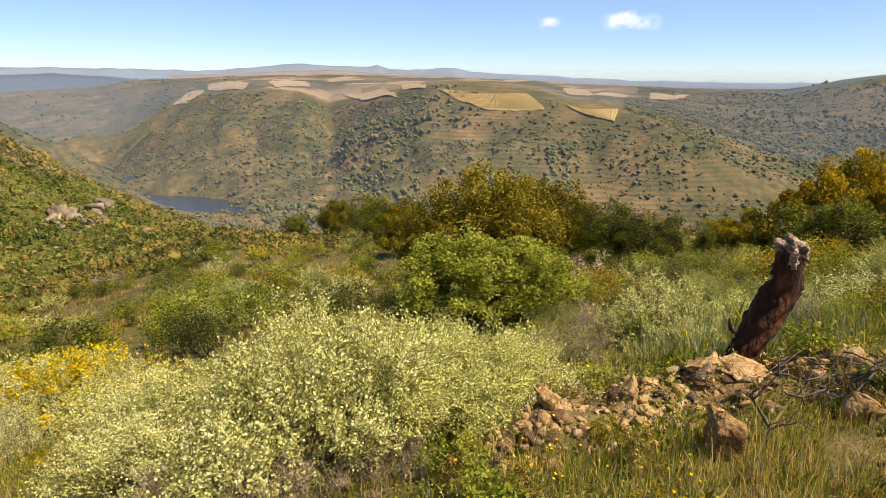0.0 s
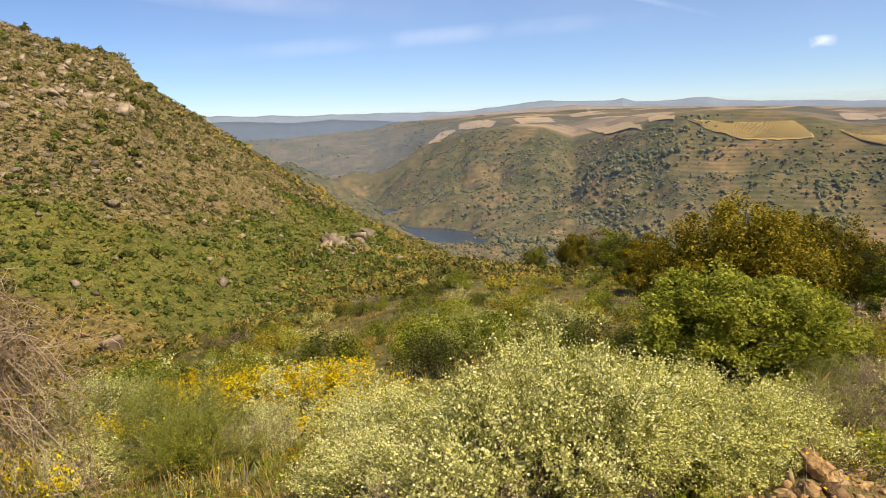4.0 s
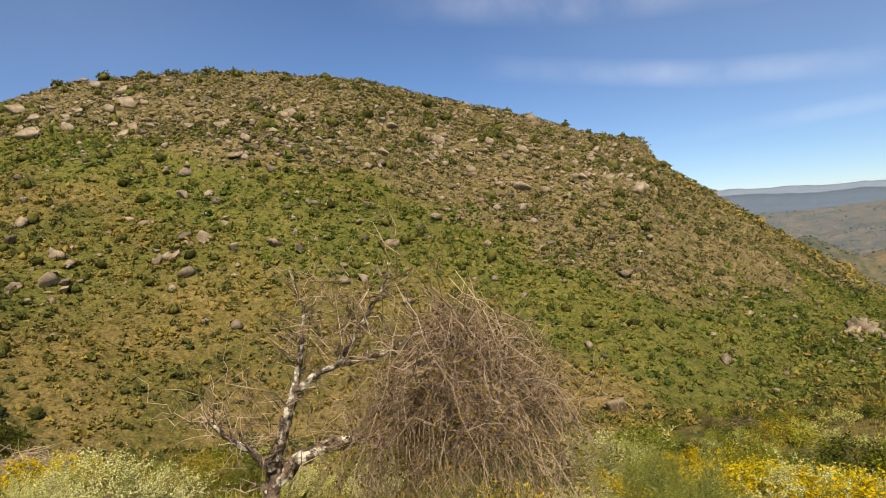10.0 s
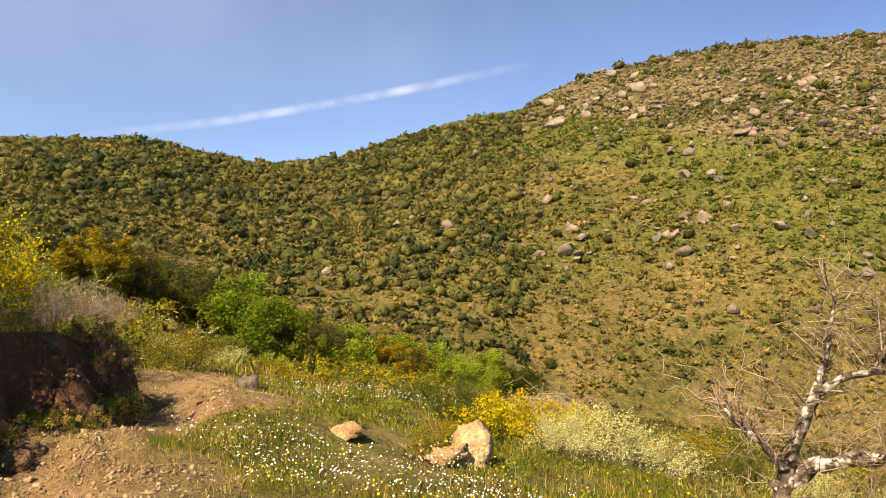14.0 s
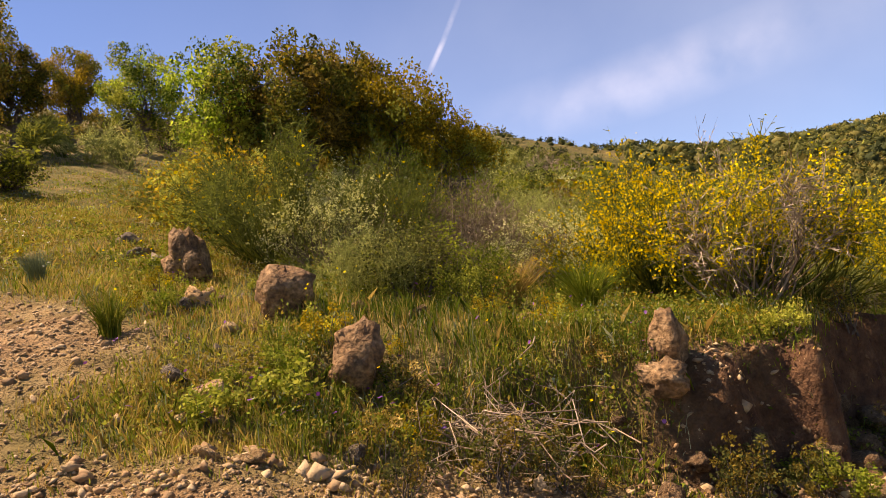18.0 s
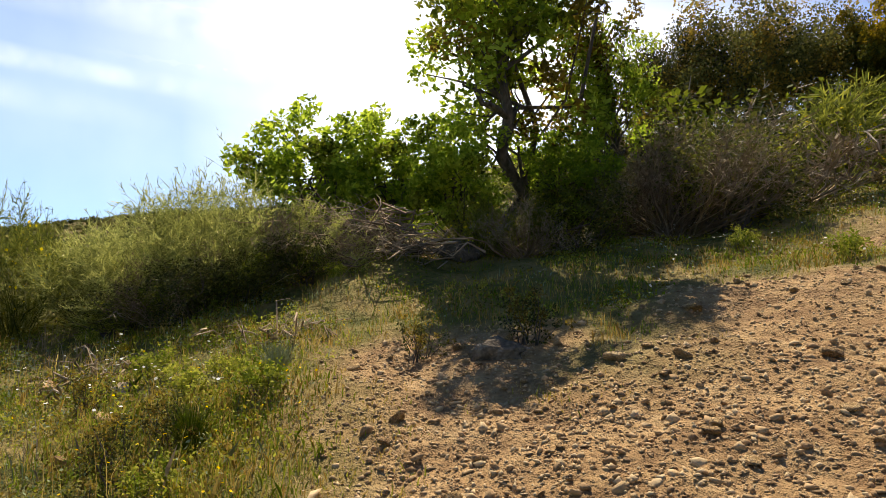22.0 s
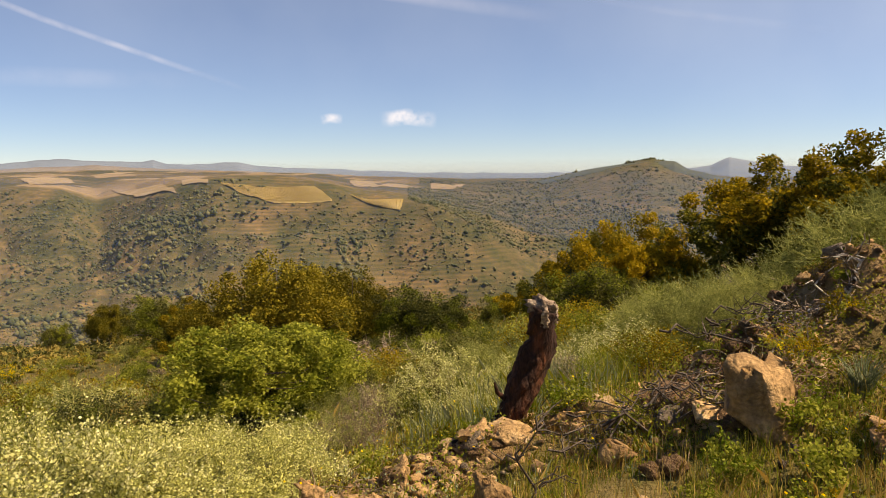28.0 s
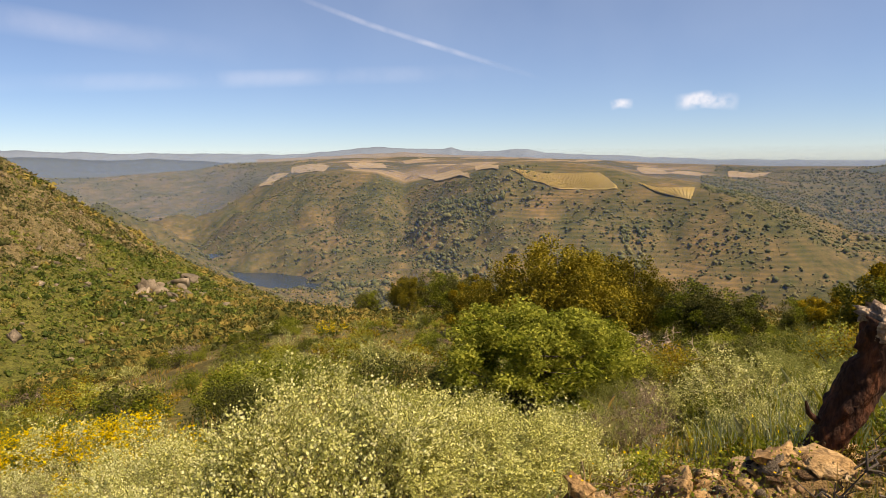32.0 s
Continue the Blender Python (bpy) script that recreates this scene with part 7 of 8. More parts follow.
# ---- rocks near the path ----
for sd, x, y, size, mat, label, tilt in [
    (478, 3.05, 2.8, (0.38, 0.36, 0.68), M_ROCK_TAN, "leaning ochre boulder in the earth mound", 18), (402, 2.85, 3.15, (0.22, 0.2, 0.16), M_ROCK_TAN, "small ochre stone beside a boulder", 5),
    (403, 3.55, 1.75, (0.34, 0.30, 0.32), M_ROCK, "upright grey-brown stone in the grass", 8), (404, 3.42, 2.25, (0.6, 0.4, 0.2), M_ROCK_TAN, "low tan stone in the grass", 4),
    (405, 3.72, 1.35, (0.3, 0.25, 0.2), M_ROCK_TAN, "tan stone in the grass", 4), (406, 4.15, 1.05, (0.3, 0.26, 0.16), M_ROCK_TAN, "tan stone in the grass", 7),
    (407, 5.0, 3.4, (0.5, 0.42, 0.34), M_ROCK_TAN, "ochre boulder on the earth mound", 12), (408, 5.5, 3.6, (0.6, 0.4, 0.24), M_ROCK_TAN, "flat ochre stone on the mound", 9),
    (409, 6.5, 3.45, (0.42, 0.36, 0.26), M_ROCK, "rounded brown boulder", 5), (410, 5.9, 4.4, (0.5, 0.4, 0.3), M_ROCK_TAN, "ochre stone on the mound", 12), (411, 6.2, 3.9, (0.35, 0.3, 0.2), M_ROCK_TAN, "ochre stone on the mound", 2),
    (412, 6.95, 1.6, (0.6, 0.45, 0.3), M_ROCK_DARK, "dark weathered boulder in the grass", 8), (413, 7.05, 0.78, (0.62, 0.45, 0.28), M_ROCK_DARK, "dark weathered boulder in the grass", -6), (414, 6.6, 2.45, (0.5, 0.42, 0.34), M_ROCK_DARK, "dark weathered boulder under the brooms", 0),
    (415, 7.8, 3.0, (0.7, 0.5, 0.26), M_ROCK_DARK, "flat lichened slab", 6), (416, 8.3, 2.7, (0.5, 0.4, 0.3), M_ROCK_DARK, "grey stone in the grass", 6), (417, 6.6, -0.1, (0.45, 0.25, 0.14), M_ROCK_TAN, "flat stone beside dry sticks", 4), (418, 5.95, -0.6, (0.3, 0.24, 0.18), M_ROCK, "grey stone in the grass", 0),
    (419, 4.9, 1.05, (0.32, 0.26, 0.2), M_ROCK_DARK, "brown stone in the grass", 3), (420, 4.95, 0.35, (0.36, 0.3, 0.2), M_ROCK_DARK, "grey stone in the grass", 3), (421, 4.55, 0.5, (0.22, 0.18, 0.14), M_ROCK_TAN, "small stone in the grass", 3),
    (422, 5.9, 1.6, (0.4, 0.3, 0.2), M_ROCK_DARK, "grey stone in the grass", 3), (423, 5.5, 2.3, (0.32, 0.26, 0.2), M_ROCK_TAN, "tan stone in the grass", 3),
    (424, 0.74, -7.0, (0.42, 0.36, 0.62), M_CLAY, "upright reddish clay boulder on the bank", 6), (425, 1.05, -7.4, (0.25, 0.22, 0.2), M_ROCK, "grey stone beside a clay boulder", 0), (426, -0.12, -5.65, (0.36, 0.32, 0.44), M_CLAY, "rounded brown boulder on the bank", 8), (427, -0.55, -4.86, (0.34, 0.3, 0.46), M_CLAY, "tan boulder at the edge of the bank", 5),
    (428, 0.49, -5.75, (0.26, 0.22, 0.22), M_ROCK_TAN, "tan stone in the grass", 4), (429, -1.1, -4.6, (0.26, 0.2, 0.14), M_ROCK_DARK, "grey stone on the bank", 4), (430, 1.35, -7.9, (0.25, 0.22, 0.12), M_ROCK_DARK, "brown stone beside the track", 0), (431, 1.62, -8.7, (0.3, 0.26, 0.16), M_ROCK_DARK, "brown stone beside the track", 0),
    (432, -2.42, -4.62, (0.26, 0.23, 0.4), M_CLAY, "lumpy red clay clod standing on the bank", 0), (455, -2.3, -4.5, (0.32, 0.28, 0.22), M_CLAY, "broken red clay lump on the lip of the bank", 10), (433, -6.35, -1.75, (0.50, 0.34, 0.42), M_ROCK_TAN, "broken orange-brown rock in the meadow", 10), (434, -6.05, -1.95, (0.5, 0.4, 0.26), M_ROCK_TAN, "tan rock in the meadow", 4), (435, -6.0, -2.85, (0.46, 0.3, 0.2), M_ROCK_TAN, "pale rock in the meadow", 4), (436, -7.4, -2.3, (0.3, 0.2, 0.12), M_ROCK_TAN, "pale stone in the meadow", 4),
    (437, 1.28, 2.98, (0.34, 0.22, 0.42), M_ROCK_TAN, "orange flagstone leaning on the mound", 24), (438, 1.9, 4.05, (0.42, 0.3, 0.26), M_ROCK_TAN, "pale ochre stone under the stump", 14), (439, 2.25, 3.9, (0.30, 0.24, 0.2), M_ROCK_TAN, "pale ochre stone under the stump", 6), (440, 1.6, 4.1, (0.24, 0.2, 0.18), M_ROCK_TAN, "ochre stone on the mound", 6), (441, 0.95, 3.75, (0.3, 0.2, 0.2), M_ROCK_TAN, "ochre stone on the mound", 12), (442, 0.35, 3.5, (0.2, 0.18, 0.18), M_ROCK_TAN, "ochre stone on the mound", 6),
    (443, 2.6, 3.7, (0.3, 0.24, 0.18), M_ROCK_TAN, "tan stone on the mound", 6), (444, 2.75, 3.35, (0.34, 0.2, 0.2), M_ROCK_DARK, "dark stone on the mound", 6), (445, 2.3, 3.3, (0.34, 0.26, 0.2), M_ROCK_TAN, "orange stone on the mound", 6), (446, 0.65, 3.95, (0.2, 0.2, 0.16), M_ROCK_TAN, "ochre stone on the mound", 6),
    (447, 5.74, -14.7, (0.9, 0.5, 0.4), M_ROCK_DARK, "dark flat boulder beside the grassy track", 4), (448, 9.6, -17.6, (1.5, 0.9, 1.3), M_ROCK_DARK, "dark boulder under the oaks", 4), (449, 4.5, -2.9, (0.36, 0.26, 0.18), M_ROCK_DARK, "dark stone at the edge of the track", 2), (450, 8.2, -4.4, (0.6, 0.4, 0.3), M_ROCK_DARK, "dark stone under the oak", 2),
    (451, -8.2, -5.2, (0.3, 0.26, 0.2), M_ROCK, "stone at the edge of the track", 0), (452, -13.2, -5.9, (0.7, 0.5, 0.4), M_ROCK, "grey stones at the edge of the meadow", 0), (453, -13.9, -6.2, (0.5, 0.5, 0.3), M_ROCK, "grey stone at the edge of the meadow", 0), (454, -12.8, -5.4, (0.4, 0.3, 0.3), M_ROCK, "grey stone at the edge of the meadow", 0)]:
    make_rock(sd, on(x, y), tuple((0.85 if 403 < sd < 424 else 1.1) * v for v in size), mat, label if len(label.split()) > 3 else label + " beside bushes", sd * 41 % 360, tilt, sink=0.3, rough=1.2, facets=12, name="clod" if mat == M_CLAY else "rock")

rs = rng_of(188)
CHIPS = [rock_mesh(460 + k, (1, 0.8, 0.65), [M_ROCK_TAN, M_ROCK_DARK, M_ROCK_TAN, M_CLAY][k % 4], 0.9, 10, 2, (0.28, 0.62)) for k in range(8)]
for j in range(330):
    if j < 110:
        az, r = rs.uniform(-92, -32), 3.2 + 5.5 * rs.rand()
    elif j < 270:
        m = HEAPS[rs.randint(0, len(HEAPS))]
        az = math.degrees(math.atan2(-(m[0] + rs.normal() * m[2] * 0.6), m[1] + rs.normal() * m[2] * 0.6 - CY))
        r = math.hypot(m[0], m[1] - CY) + rs.normal() * m[2] * 0.5
    else:
        az, r = rs.uniform(148, 190), 3.6 + 2.4 * rs.rand()
    s = 0.05 + rs.gamma(2.2, 0.035)
    ob = new("stone", CHIPS[j % 8])
    ob.matrix_world = Matrix.Translation(spot(az, r, s * 0.12)) @ Matrix.Rotation(j * 1.3, 4, "Z") @ Matrix.Rotation(rs.uniform(-0.5, 0.5), 4, "X") @ Matrix.Diagonal((s, s, s, 1))
    tagged(ob, "broken stone half sunk among grass and herbs", "stone", "stones in the grass")

CLODS = [lump_mesh(560 + k, (1, 0.85, 0.7), M_CLAY) for k in range(5)]
for j in range(70):
    cx, cy = [(3.1, 3.3), (3.9, 4.1), (5.2, 4.6)][j % 3]
    x, y, s = cx + rs.normal() * 0.42, cy + rs.normal() * 0.36, 0.07 + rs.gamma(2.0, 0.04)
    ob = new("clod", CLODS[j % 5])
    ob.matrix_world = Matrix.Translation(on(x, y, s * 0.15)) @ Matrix.Rotation(j * 1.9, 4, "Z") @ Matrix.Rotation(rs.uniform(-0.6, 0.6), 4, "X") @ Matrix.Diagonal((s, s, s, 1))
    tagged(ob, "lump of dark dried earth on the mound", "clod", "clods on the mound")

for j in range(64):
    x = rs.uniform(-6.6, -1.9)
    y = float(np.interp(x, [p[0] for p in BANK], [p[1] for p in BANK])) + rs.uniform(-0.25, 0.55)
    s = 0.06 + rs.gamma(2.0, 0.045)
    ob = new("clod", CLODS[j % 5])
    ob.matrix_world = Matrix.Translation(on(x, y, s * 0.12)) @ Matrix.Rotation(j * 2.3, 4, "Z") @ Matrix.Rotation(rs.uniform(-0.7, 0.7), 4, "X") @ Matrix.Diagonal((s, s, s, 1))
    tagged(ob, "lump of red-brown clay fallen from the cut bank", "clod", "clods under the bank")

post = new("wooden_stake", quick_mesh("wooden_stake", *bark_tube([(0, 0, -0.1), (0.01, 0, 0.1), (0.03, 0.0, 0.28)], [0.028, 0.026, 0.022], 44, 8, 0.1), M_DEAD))
post.location = on(4.35, 1.0)
tagged(post, "short grey weathered wooden stake in the grass", "stake")

# ---- loose stones on the track ----
STONES = [rock_mesh(500 + k, (1, 0.8, 0.6), M_ROCK_TAN, 0.5, 10, 2) for k in range(6)]
rs = rng_of(88)
placed = [(1.18, -3.54, 0.17), (0.84, -4.23, 0.09), (3.04, -4.39, 0.15), (2.71, -4.34, 0.13), (2.55, -4.3, 0.1), (1.45, -4.60, 0.08), (0.99, -3.72, 0.13), (1.68, -3.69, 0.11), (1.30, -3.59, 0.1), (0.02, -3.87, 0.12), (0.19, -3.86, 0.12), (-0.33, -4.2, 0.13), (2.7, -3.1, 0.09), (3.94, -2.04, 0.12), (3.7, -1.9, 0.09)]
while len(placed) < 130:
    x, y = rs.uniform(-7, 7.5), rs.uniform(-9, -1.2)
    if dirt_zone(np.array([x]), np.array([y]))[0] > 0.3 and math.hypot(x, y + 0.5) > 1.8:
        placed.append((x, y, rs.gamma(3, 0.015) + 0.03))
for j, (x, y, s) in enumerate(placed):
    ob = new("loose_stone", STONES[j % 6])
    ob.matrix_world = Matrix.Translation(on(x, y, s * 0.16)) @ Matrix.Rotation(j * 2.1, 4, "Z") @ Matrix.Rotation(rs.uniform(-0.4, 0.4), 4, "X") @ Matrix.Diagonal((s, s, s, 1))
    tagged(ob, "loose broken stone lying on the dirt track", "stone", "stones on the track")


def gravel(name, num, seed, lo, hi, mat, label, zone, power=3.5, body=ICO1, reach=11.0):
    rs = rng_of(seed)
    az, u = np.radians(rs.uniform(-180, 180, num)), rs.rand(num)
    r = 1.6 * (reach / 1.6) ** u
    x, y = CX - r * np.sin(az), CY + r * np.cos(az)
    keep = zone(x, y) > rs.uniform(0.1, 0.7, num)
    x, y = x[keep], y[keep]
    n = len(x)
    s = (lo + (hi - lo) * rs.rand(n) ** power)
    B, F = body
    k = len(B)
    V = B[None] * (1 + 0.5 * rs.uniform(-1, 1, (n, k, 1))) * s[:, None, None] * np.array([0.5, 0.42, 0.32]) * (1 + 0.45 * rs.uniform(-1, 1, (n, 1, 3)))
    a = rs.uniform(0, 6.28, n)
    c, q = np.cos(a)[:, None], np.sin(a)[:, None]
    V = np.stack([V[..., 0] * c - V[..., 1] * q, V[..., 0] * q + V[..., 1] * c, V[..., 2] + V[..., 0] * rs.uniform(-0.5, 0.5, (n, 1))], -1)
    V += np.stack([x, y, terrain(x, y) + s * 0.1], -1)[:, None]
    F = (F[None] + (np.arange(n) * k)[:, None, None]).reshape(-1, 3)
    return tagged(new(name, quick_mesh(name, V.reshape(-1, 3), F, mat)), label, "gravel", kind="stuff")


def foot_zone(x, y):
    return np.clip(1.2 - np.abs(segment_distance(x, y, [(-3.2, -4.3), (-2.2, -4.1), (-1.0, -4.15), (0.35, -3.95)])) / 0.4, 0, 0.8)


def mound_zone(x, y):
    return 0.9 * np.clip(sum(h * 4.0 * np.exp(-((x - a) ** 2 + (y - b) ** 2) / w ** 2) for a, b, w, h in HEAPS), 0, 1)


M_GRAVEL = material("gravel", [(0.22, 0.135, 0.064), (0.32, 0.205, 0.098), (0.38, 0.26, 0.13), (0.44, 0.325, 0.18)], scale=6, bump=0.4, bump_scale=60, island=0.45)
gravel("gravel", 26000, 21, 0.012, 0.07, M_GRAVEL, "broken stones on the dirt track", dirt_zone)
gravel("grit", 170000, 22, 0.010, 0.042, M_GRAVEL, "grit and crumbs of earth on the dirt track", dirt_zone, 2.0, OCTA)
gravel("mound_rubble", 40000, 23, 0.015, 0.12, M_GRAVEL, "rubble in the earth mounds", mound_zone, 3.0, OCTA)
gravel("mound_stones", 26000, 27, 0.02, 0.13, M_ROCK_TAN, "ochre stones and crumbs in the earth mounds", mound_zone, 2.2)
gravel("bank_rubble", 16000, 25, 0.02, 0.13, M_GRAVEL, "broken stones along the foot of the bank", foot_zone, 2.6, OCTA)
gravel("bank_crumbs", 40000, 26, 0.01, 0.07, M_CLAY, "crumbled clay on the cut bank", lambda x, y: np.clip(1.1 - np.abs(bank_side(x, y)) / 0.45, 0, 0.7) * (x < -1.0) * (x > -8.5), 2.5)


# ---- grass and flowers ----
def grass(name, num, az0, az1, r0, r1, h0, h1, mats, seed, label, mix=None, patch=0.45, scale=1.2, width=0.0045, bare=0.35, lean=0.35, where=None):
    """Blades in tufts, thinner on the ground farther off, none on bare dirt."""
    rs = rng_of(seed)
    tufts = num // 9
    az, r = np.radians(rs.uniform(az0, az1, tufts)), r0 * (r1 / r0) ** rs.rand(tufts)
    x, y = CX - r * np.sin(az), CY + r * np.cos(az)
    heap = sum(h * 4.0 * np.exp(-((x - a) ** 2 + (y - b) ** 2) / w ** 2) for a, b, w, h in HEAPS)
    keep = (where(x, y) if where else dirt_zone(x, y) < bare * rs.rand(tufts) ** 0.5) & (heap < 0.2 + 0.6 * rs.rand(tufts)) & (fractal(x, y, scale, seed, 3) + 0.5 + rs.uniform(-0.2, 0.2, tufts) > patch) & ~((np.abs(bank_side(x, y) - 0.02) < 0.28) & (x < -2.4) & (x > -8.5) & (rs.rand(tufts) < 0.6))
    x, y, r = x[keep], y[keep], r[keep]
    n = len(x)
    bx = (x[:, None] + rs.normal(size=(n, 9)) * 0.035 * (1 + r[:, None] / 6)).ravel()
    by = (y[:, None] + rs.normal(size=(n, 9)) * 0.035 * (1 + r[:, None] / 6)).ravel()
    rr = np.repeat(r, 9)
    th = np.repeat(rs.uniform(0.6, 1.2, n), 9)
    bz = terrain(bx, by) - 0.01
    m = len(bx)
    h = (h0 + (h1 - h0) * rs.rand(m) ** 1.5) * th
    a = rs.uniform(0, 6.28, m)
    w = width * (1 + rr / 7) * rs.uniform(0.7, 1.3, m)
    d = rs.uniform(0, lean, m) * h
    b = rs.uniform(0, 6.28, m)
    base = np.stack([bx, by, bz], -1)
    side = np.stack([np.cos(a) * w, np.sin(a) * w, 0 * w], -1)
    mid = base + np.stack([np.cos(b) * d * 0.3, np.sin(b) * d * 0.3, h * 0.6], -1)
    tip = base + np.stack([np.cos(b) * d, np.sin(b) * d, h], -1)
    V = np.stack([base - side, base + side, mid + side * 0.7, tip, mid - side * 0.7], 1).reshape(-1, 3)
    F = np.arange(m * 5).reshape(m, 5)
    pick = np.repeat(rs.choice(len(mats), n, p=mix), 9)
    return tagged(new(name, quick_mesh(name, V, F, mats, mat_index=pick)), label, "grass", kind="stuff")


G3_LUSH = [M_LUSH, M_DRY_GRASS, M_GREY_GRASS]
G3 = [M_GRASS, M_DRY_GRASS, M_GREY_GRASS]
grass("meadow_grass", 110000, 84, 150, 2.6, 15, 0.03, 0.13, G3, 31, "green and yellow meadow grass", [0.72, 0.24, 0.04], 0.33, width=0.0022, lean=0.7)
grass("slope_grass", 130000, -100, -25, 2.0, 11, 0.025, 0.17, G3, 32, "tufted grass and dry stalks among stones", [0.52, 0.42, 0.06], 0.40, scale=0.7, width=0.0016, lean=0.7)
grass("front_grass", 120000, -28, 84, 2.2, 11, 0.03, 0.20, G3, 33, "long grass and dry stalks below the viewpoint", [0.58, 0.32, 0.10], 0.33, width=0.002, lean=0.7)
grass("edge_grass", 70000, 177, 208, 3.2, 14, 0.025, 0.11, G3, 40, "short dry and green grass beside the bare ground", [0.4, 0.55, 0.05], 0.34, scale=0.8, width=0.0019, lean=0.8)
grass("bank_grass", 110000, 140, 179, 3.2, 13, 0.03, 0.19, G3_LUSH, 34, "lush and dry grass on the bank", [0.74, 0.2, 0.06], 0.38, scale=0.7, width=0.0017, lean=0.7)
grass("track_grass", 100000, -176, -98, 3.0, 24, 0.025, 0.12, G3, 35, "sunlit grass on the climbing track", [0.5, 0.46, 0.04], 0.30, width=0.0021, lean=0.7)
def verge(x, y):
    z = dirt_zone(x, y)
    return (z > 0.02) & (z < 0.97)


grass("verge_grass", 160000, -180, 180, 2.2, 12, 0.015, 0.06, [M_DRY_GRASS, M_GRASS], 38, "short dry grass along the edges of bare ground", [0.7, 0.3], 0.40, width=0.0022, lean=0.9, where=verge)
grass("tall_grass", 9000, -40, -14, 5.5, 9, 0.2, 0.45, [M_GRASS, M_GREY_GRASS], 36, "tall green grass beyond the stump", [0.6, 0.4], 0.3, lean=0.7, width=0.0026)
grass("far_grass", 60000, -50, 150, 10, 60, 0.12, 0.35, G3, 37, "rough grass between the bushes", [0.2, 0.68, 0.12], 0.35, 5.0, 0.004, lean=0.6)


def herbs(name, num, az0, az1, r0, r1, leaf, high, mats, mix, seed, label, patch=0.4, scale=0.9):
    """Low leafy growth between the grasses: small leaves in cushions."""
    rs = rng_of(seed)
    n = num // 28
    az, r = np.radians(rs.uniform(az0, az1, n)), r0 * (r1 / r0) ** rs.rand(n)
    x, y = CX - r * np.sin(az), CY + r * np.cos(az)
    keep = (dirt_zone(x, y) < 0.25 * rs.rand(n)) & (fractal(x, y, scale, seed, 3) + 0.5 + rs.uniform(-0.15, 0.15, n) > patch)
    x, y, r = x[keep], y[keep], r[keep]
    n = len(x)
    spread = 0.05 * (1 + r / 5) * rs.uniform(0.5, 1.4, n)
    px = x[:, None] + rs.normal(size=(n, 28)) * spread[:, None]
    py = y[:, None] + rs.normal(size=(n, 28)) * spread[:, None]
    pz = terrain(px, py) + rs.rand(n, 28) ** 1.6 * high * rs.uniform(0.4, 1.2, n)[:, None]
    V, F = leaf_quads(np.stack([px, py, pz], -1).reshape(-1, 3), leaf, rs, 0.5)
    V = V.reshape(-1, 4, 3)
    c = V.mean(1, keepdims=True)
    V = (c + (V - c) * (0.7 + np.repeat(r, 28) / 9)[:, None, None]).reshape(-1, 3)
    pick = np.repeat(rs.choice(len(mats), n, p=mix), 28)
    return tagged(new(name, quick_mesh(name, V, F, mats, mat_index=pick)), label, "herbs", kind="stuff")


H4 = [M_GRASS, M_OLIVE, M_OAK_GOLD, M_OAK_BROWN, M_GREY_GRASS]
H_BANK = [M_LUSH, M_GRASS, M_OAK_GOLD, M_OAK_BROWN, M_GREY_GRASS]
herbs("slope_herbs", 170000, -100, -25, 2.0, 10, 0.02, 0.17, H4, [0.3, 0.25, 0.2, 0.15, 0.1], 41, "low green and yellow herbs among stones")
herbs("front_herbs", 110000, -28, 84, 2.2, 10, 0.022, 0.18, H4, [0.3, 0.25, 0.15, 0.15, 0.15], 42, "low herbs below the viewpoint")
herbs("meadow_herbs", 130000, 84, 150, 2.8, 13, 0.02, 0.12, H4, [0.35, 0.43, 0.12, 0.08, 0.02], 43, "low meadow herbs")
herbs("edge_herbs", 60000, 177, 208, 3.2, 14, 0.02, 0.12, H4, [0.3, 0.12, 0.28, 0.25, 0.05], 46, "low dry herbs beside the bare ground")
herbs("bank_herbs", 110000, 142, 179, 3.2, 12, 0.021, 0.2, H_BANK, [0.62, 0.08, 0.08, 0.17, 0.05], 44, "low herbs on the bank")
herbs("track_herbs", 80000, -176, -98, 4.0, 20, 0.022, 0.12, H4, [0.3, 0.25, 0.25, 0.15, 0.05], 45, "low herbs beside the track")


grass("straw_stalks", 16000, -100, 60, 2.6, 9, 0.12, 0.38, [M_DRY_GRASS, M_TWIG], 39, "tall dry straw stalks standing in the grass", [0.7, 0.3], 0.5, scale=0.8, width=0.0012, lean=0.5)


def tussock(pos, h, num, mat, seed, label, name="grass_tussock", lean=1.0):
    rs = rng_of(seed)
    paths = []
    for j in range(num):
        a, d = rs.uniform(0, 6.28), rs.rand() ** 0.7 * h * 0.75 * lean
        tip = np.array([math.cos(a) * d, math.sin(a) * d, h * rs.uniform(0.5, 1.0)])
        root = np.array([math.cos(a), math.sin(a), 0]) * rs.rand() * 0.06
        t = np.linspace(0, 1, 5)[:, None]
        path = root + (tip - root) * np.concatenate([t ** 1.4, t ** 1.4, t ** 0.7], 1)
        paths.append((path, np.linspace(0.004, 0.001, 5)))
    ob = new(name, quick_mesh(name, *tubes(paths, 3), mat))
    ob.location = pos
    return tagged(ob, label, "grass")


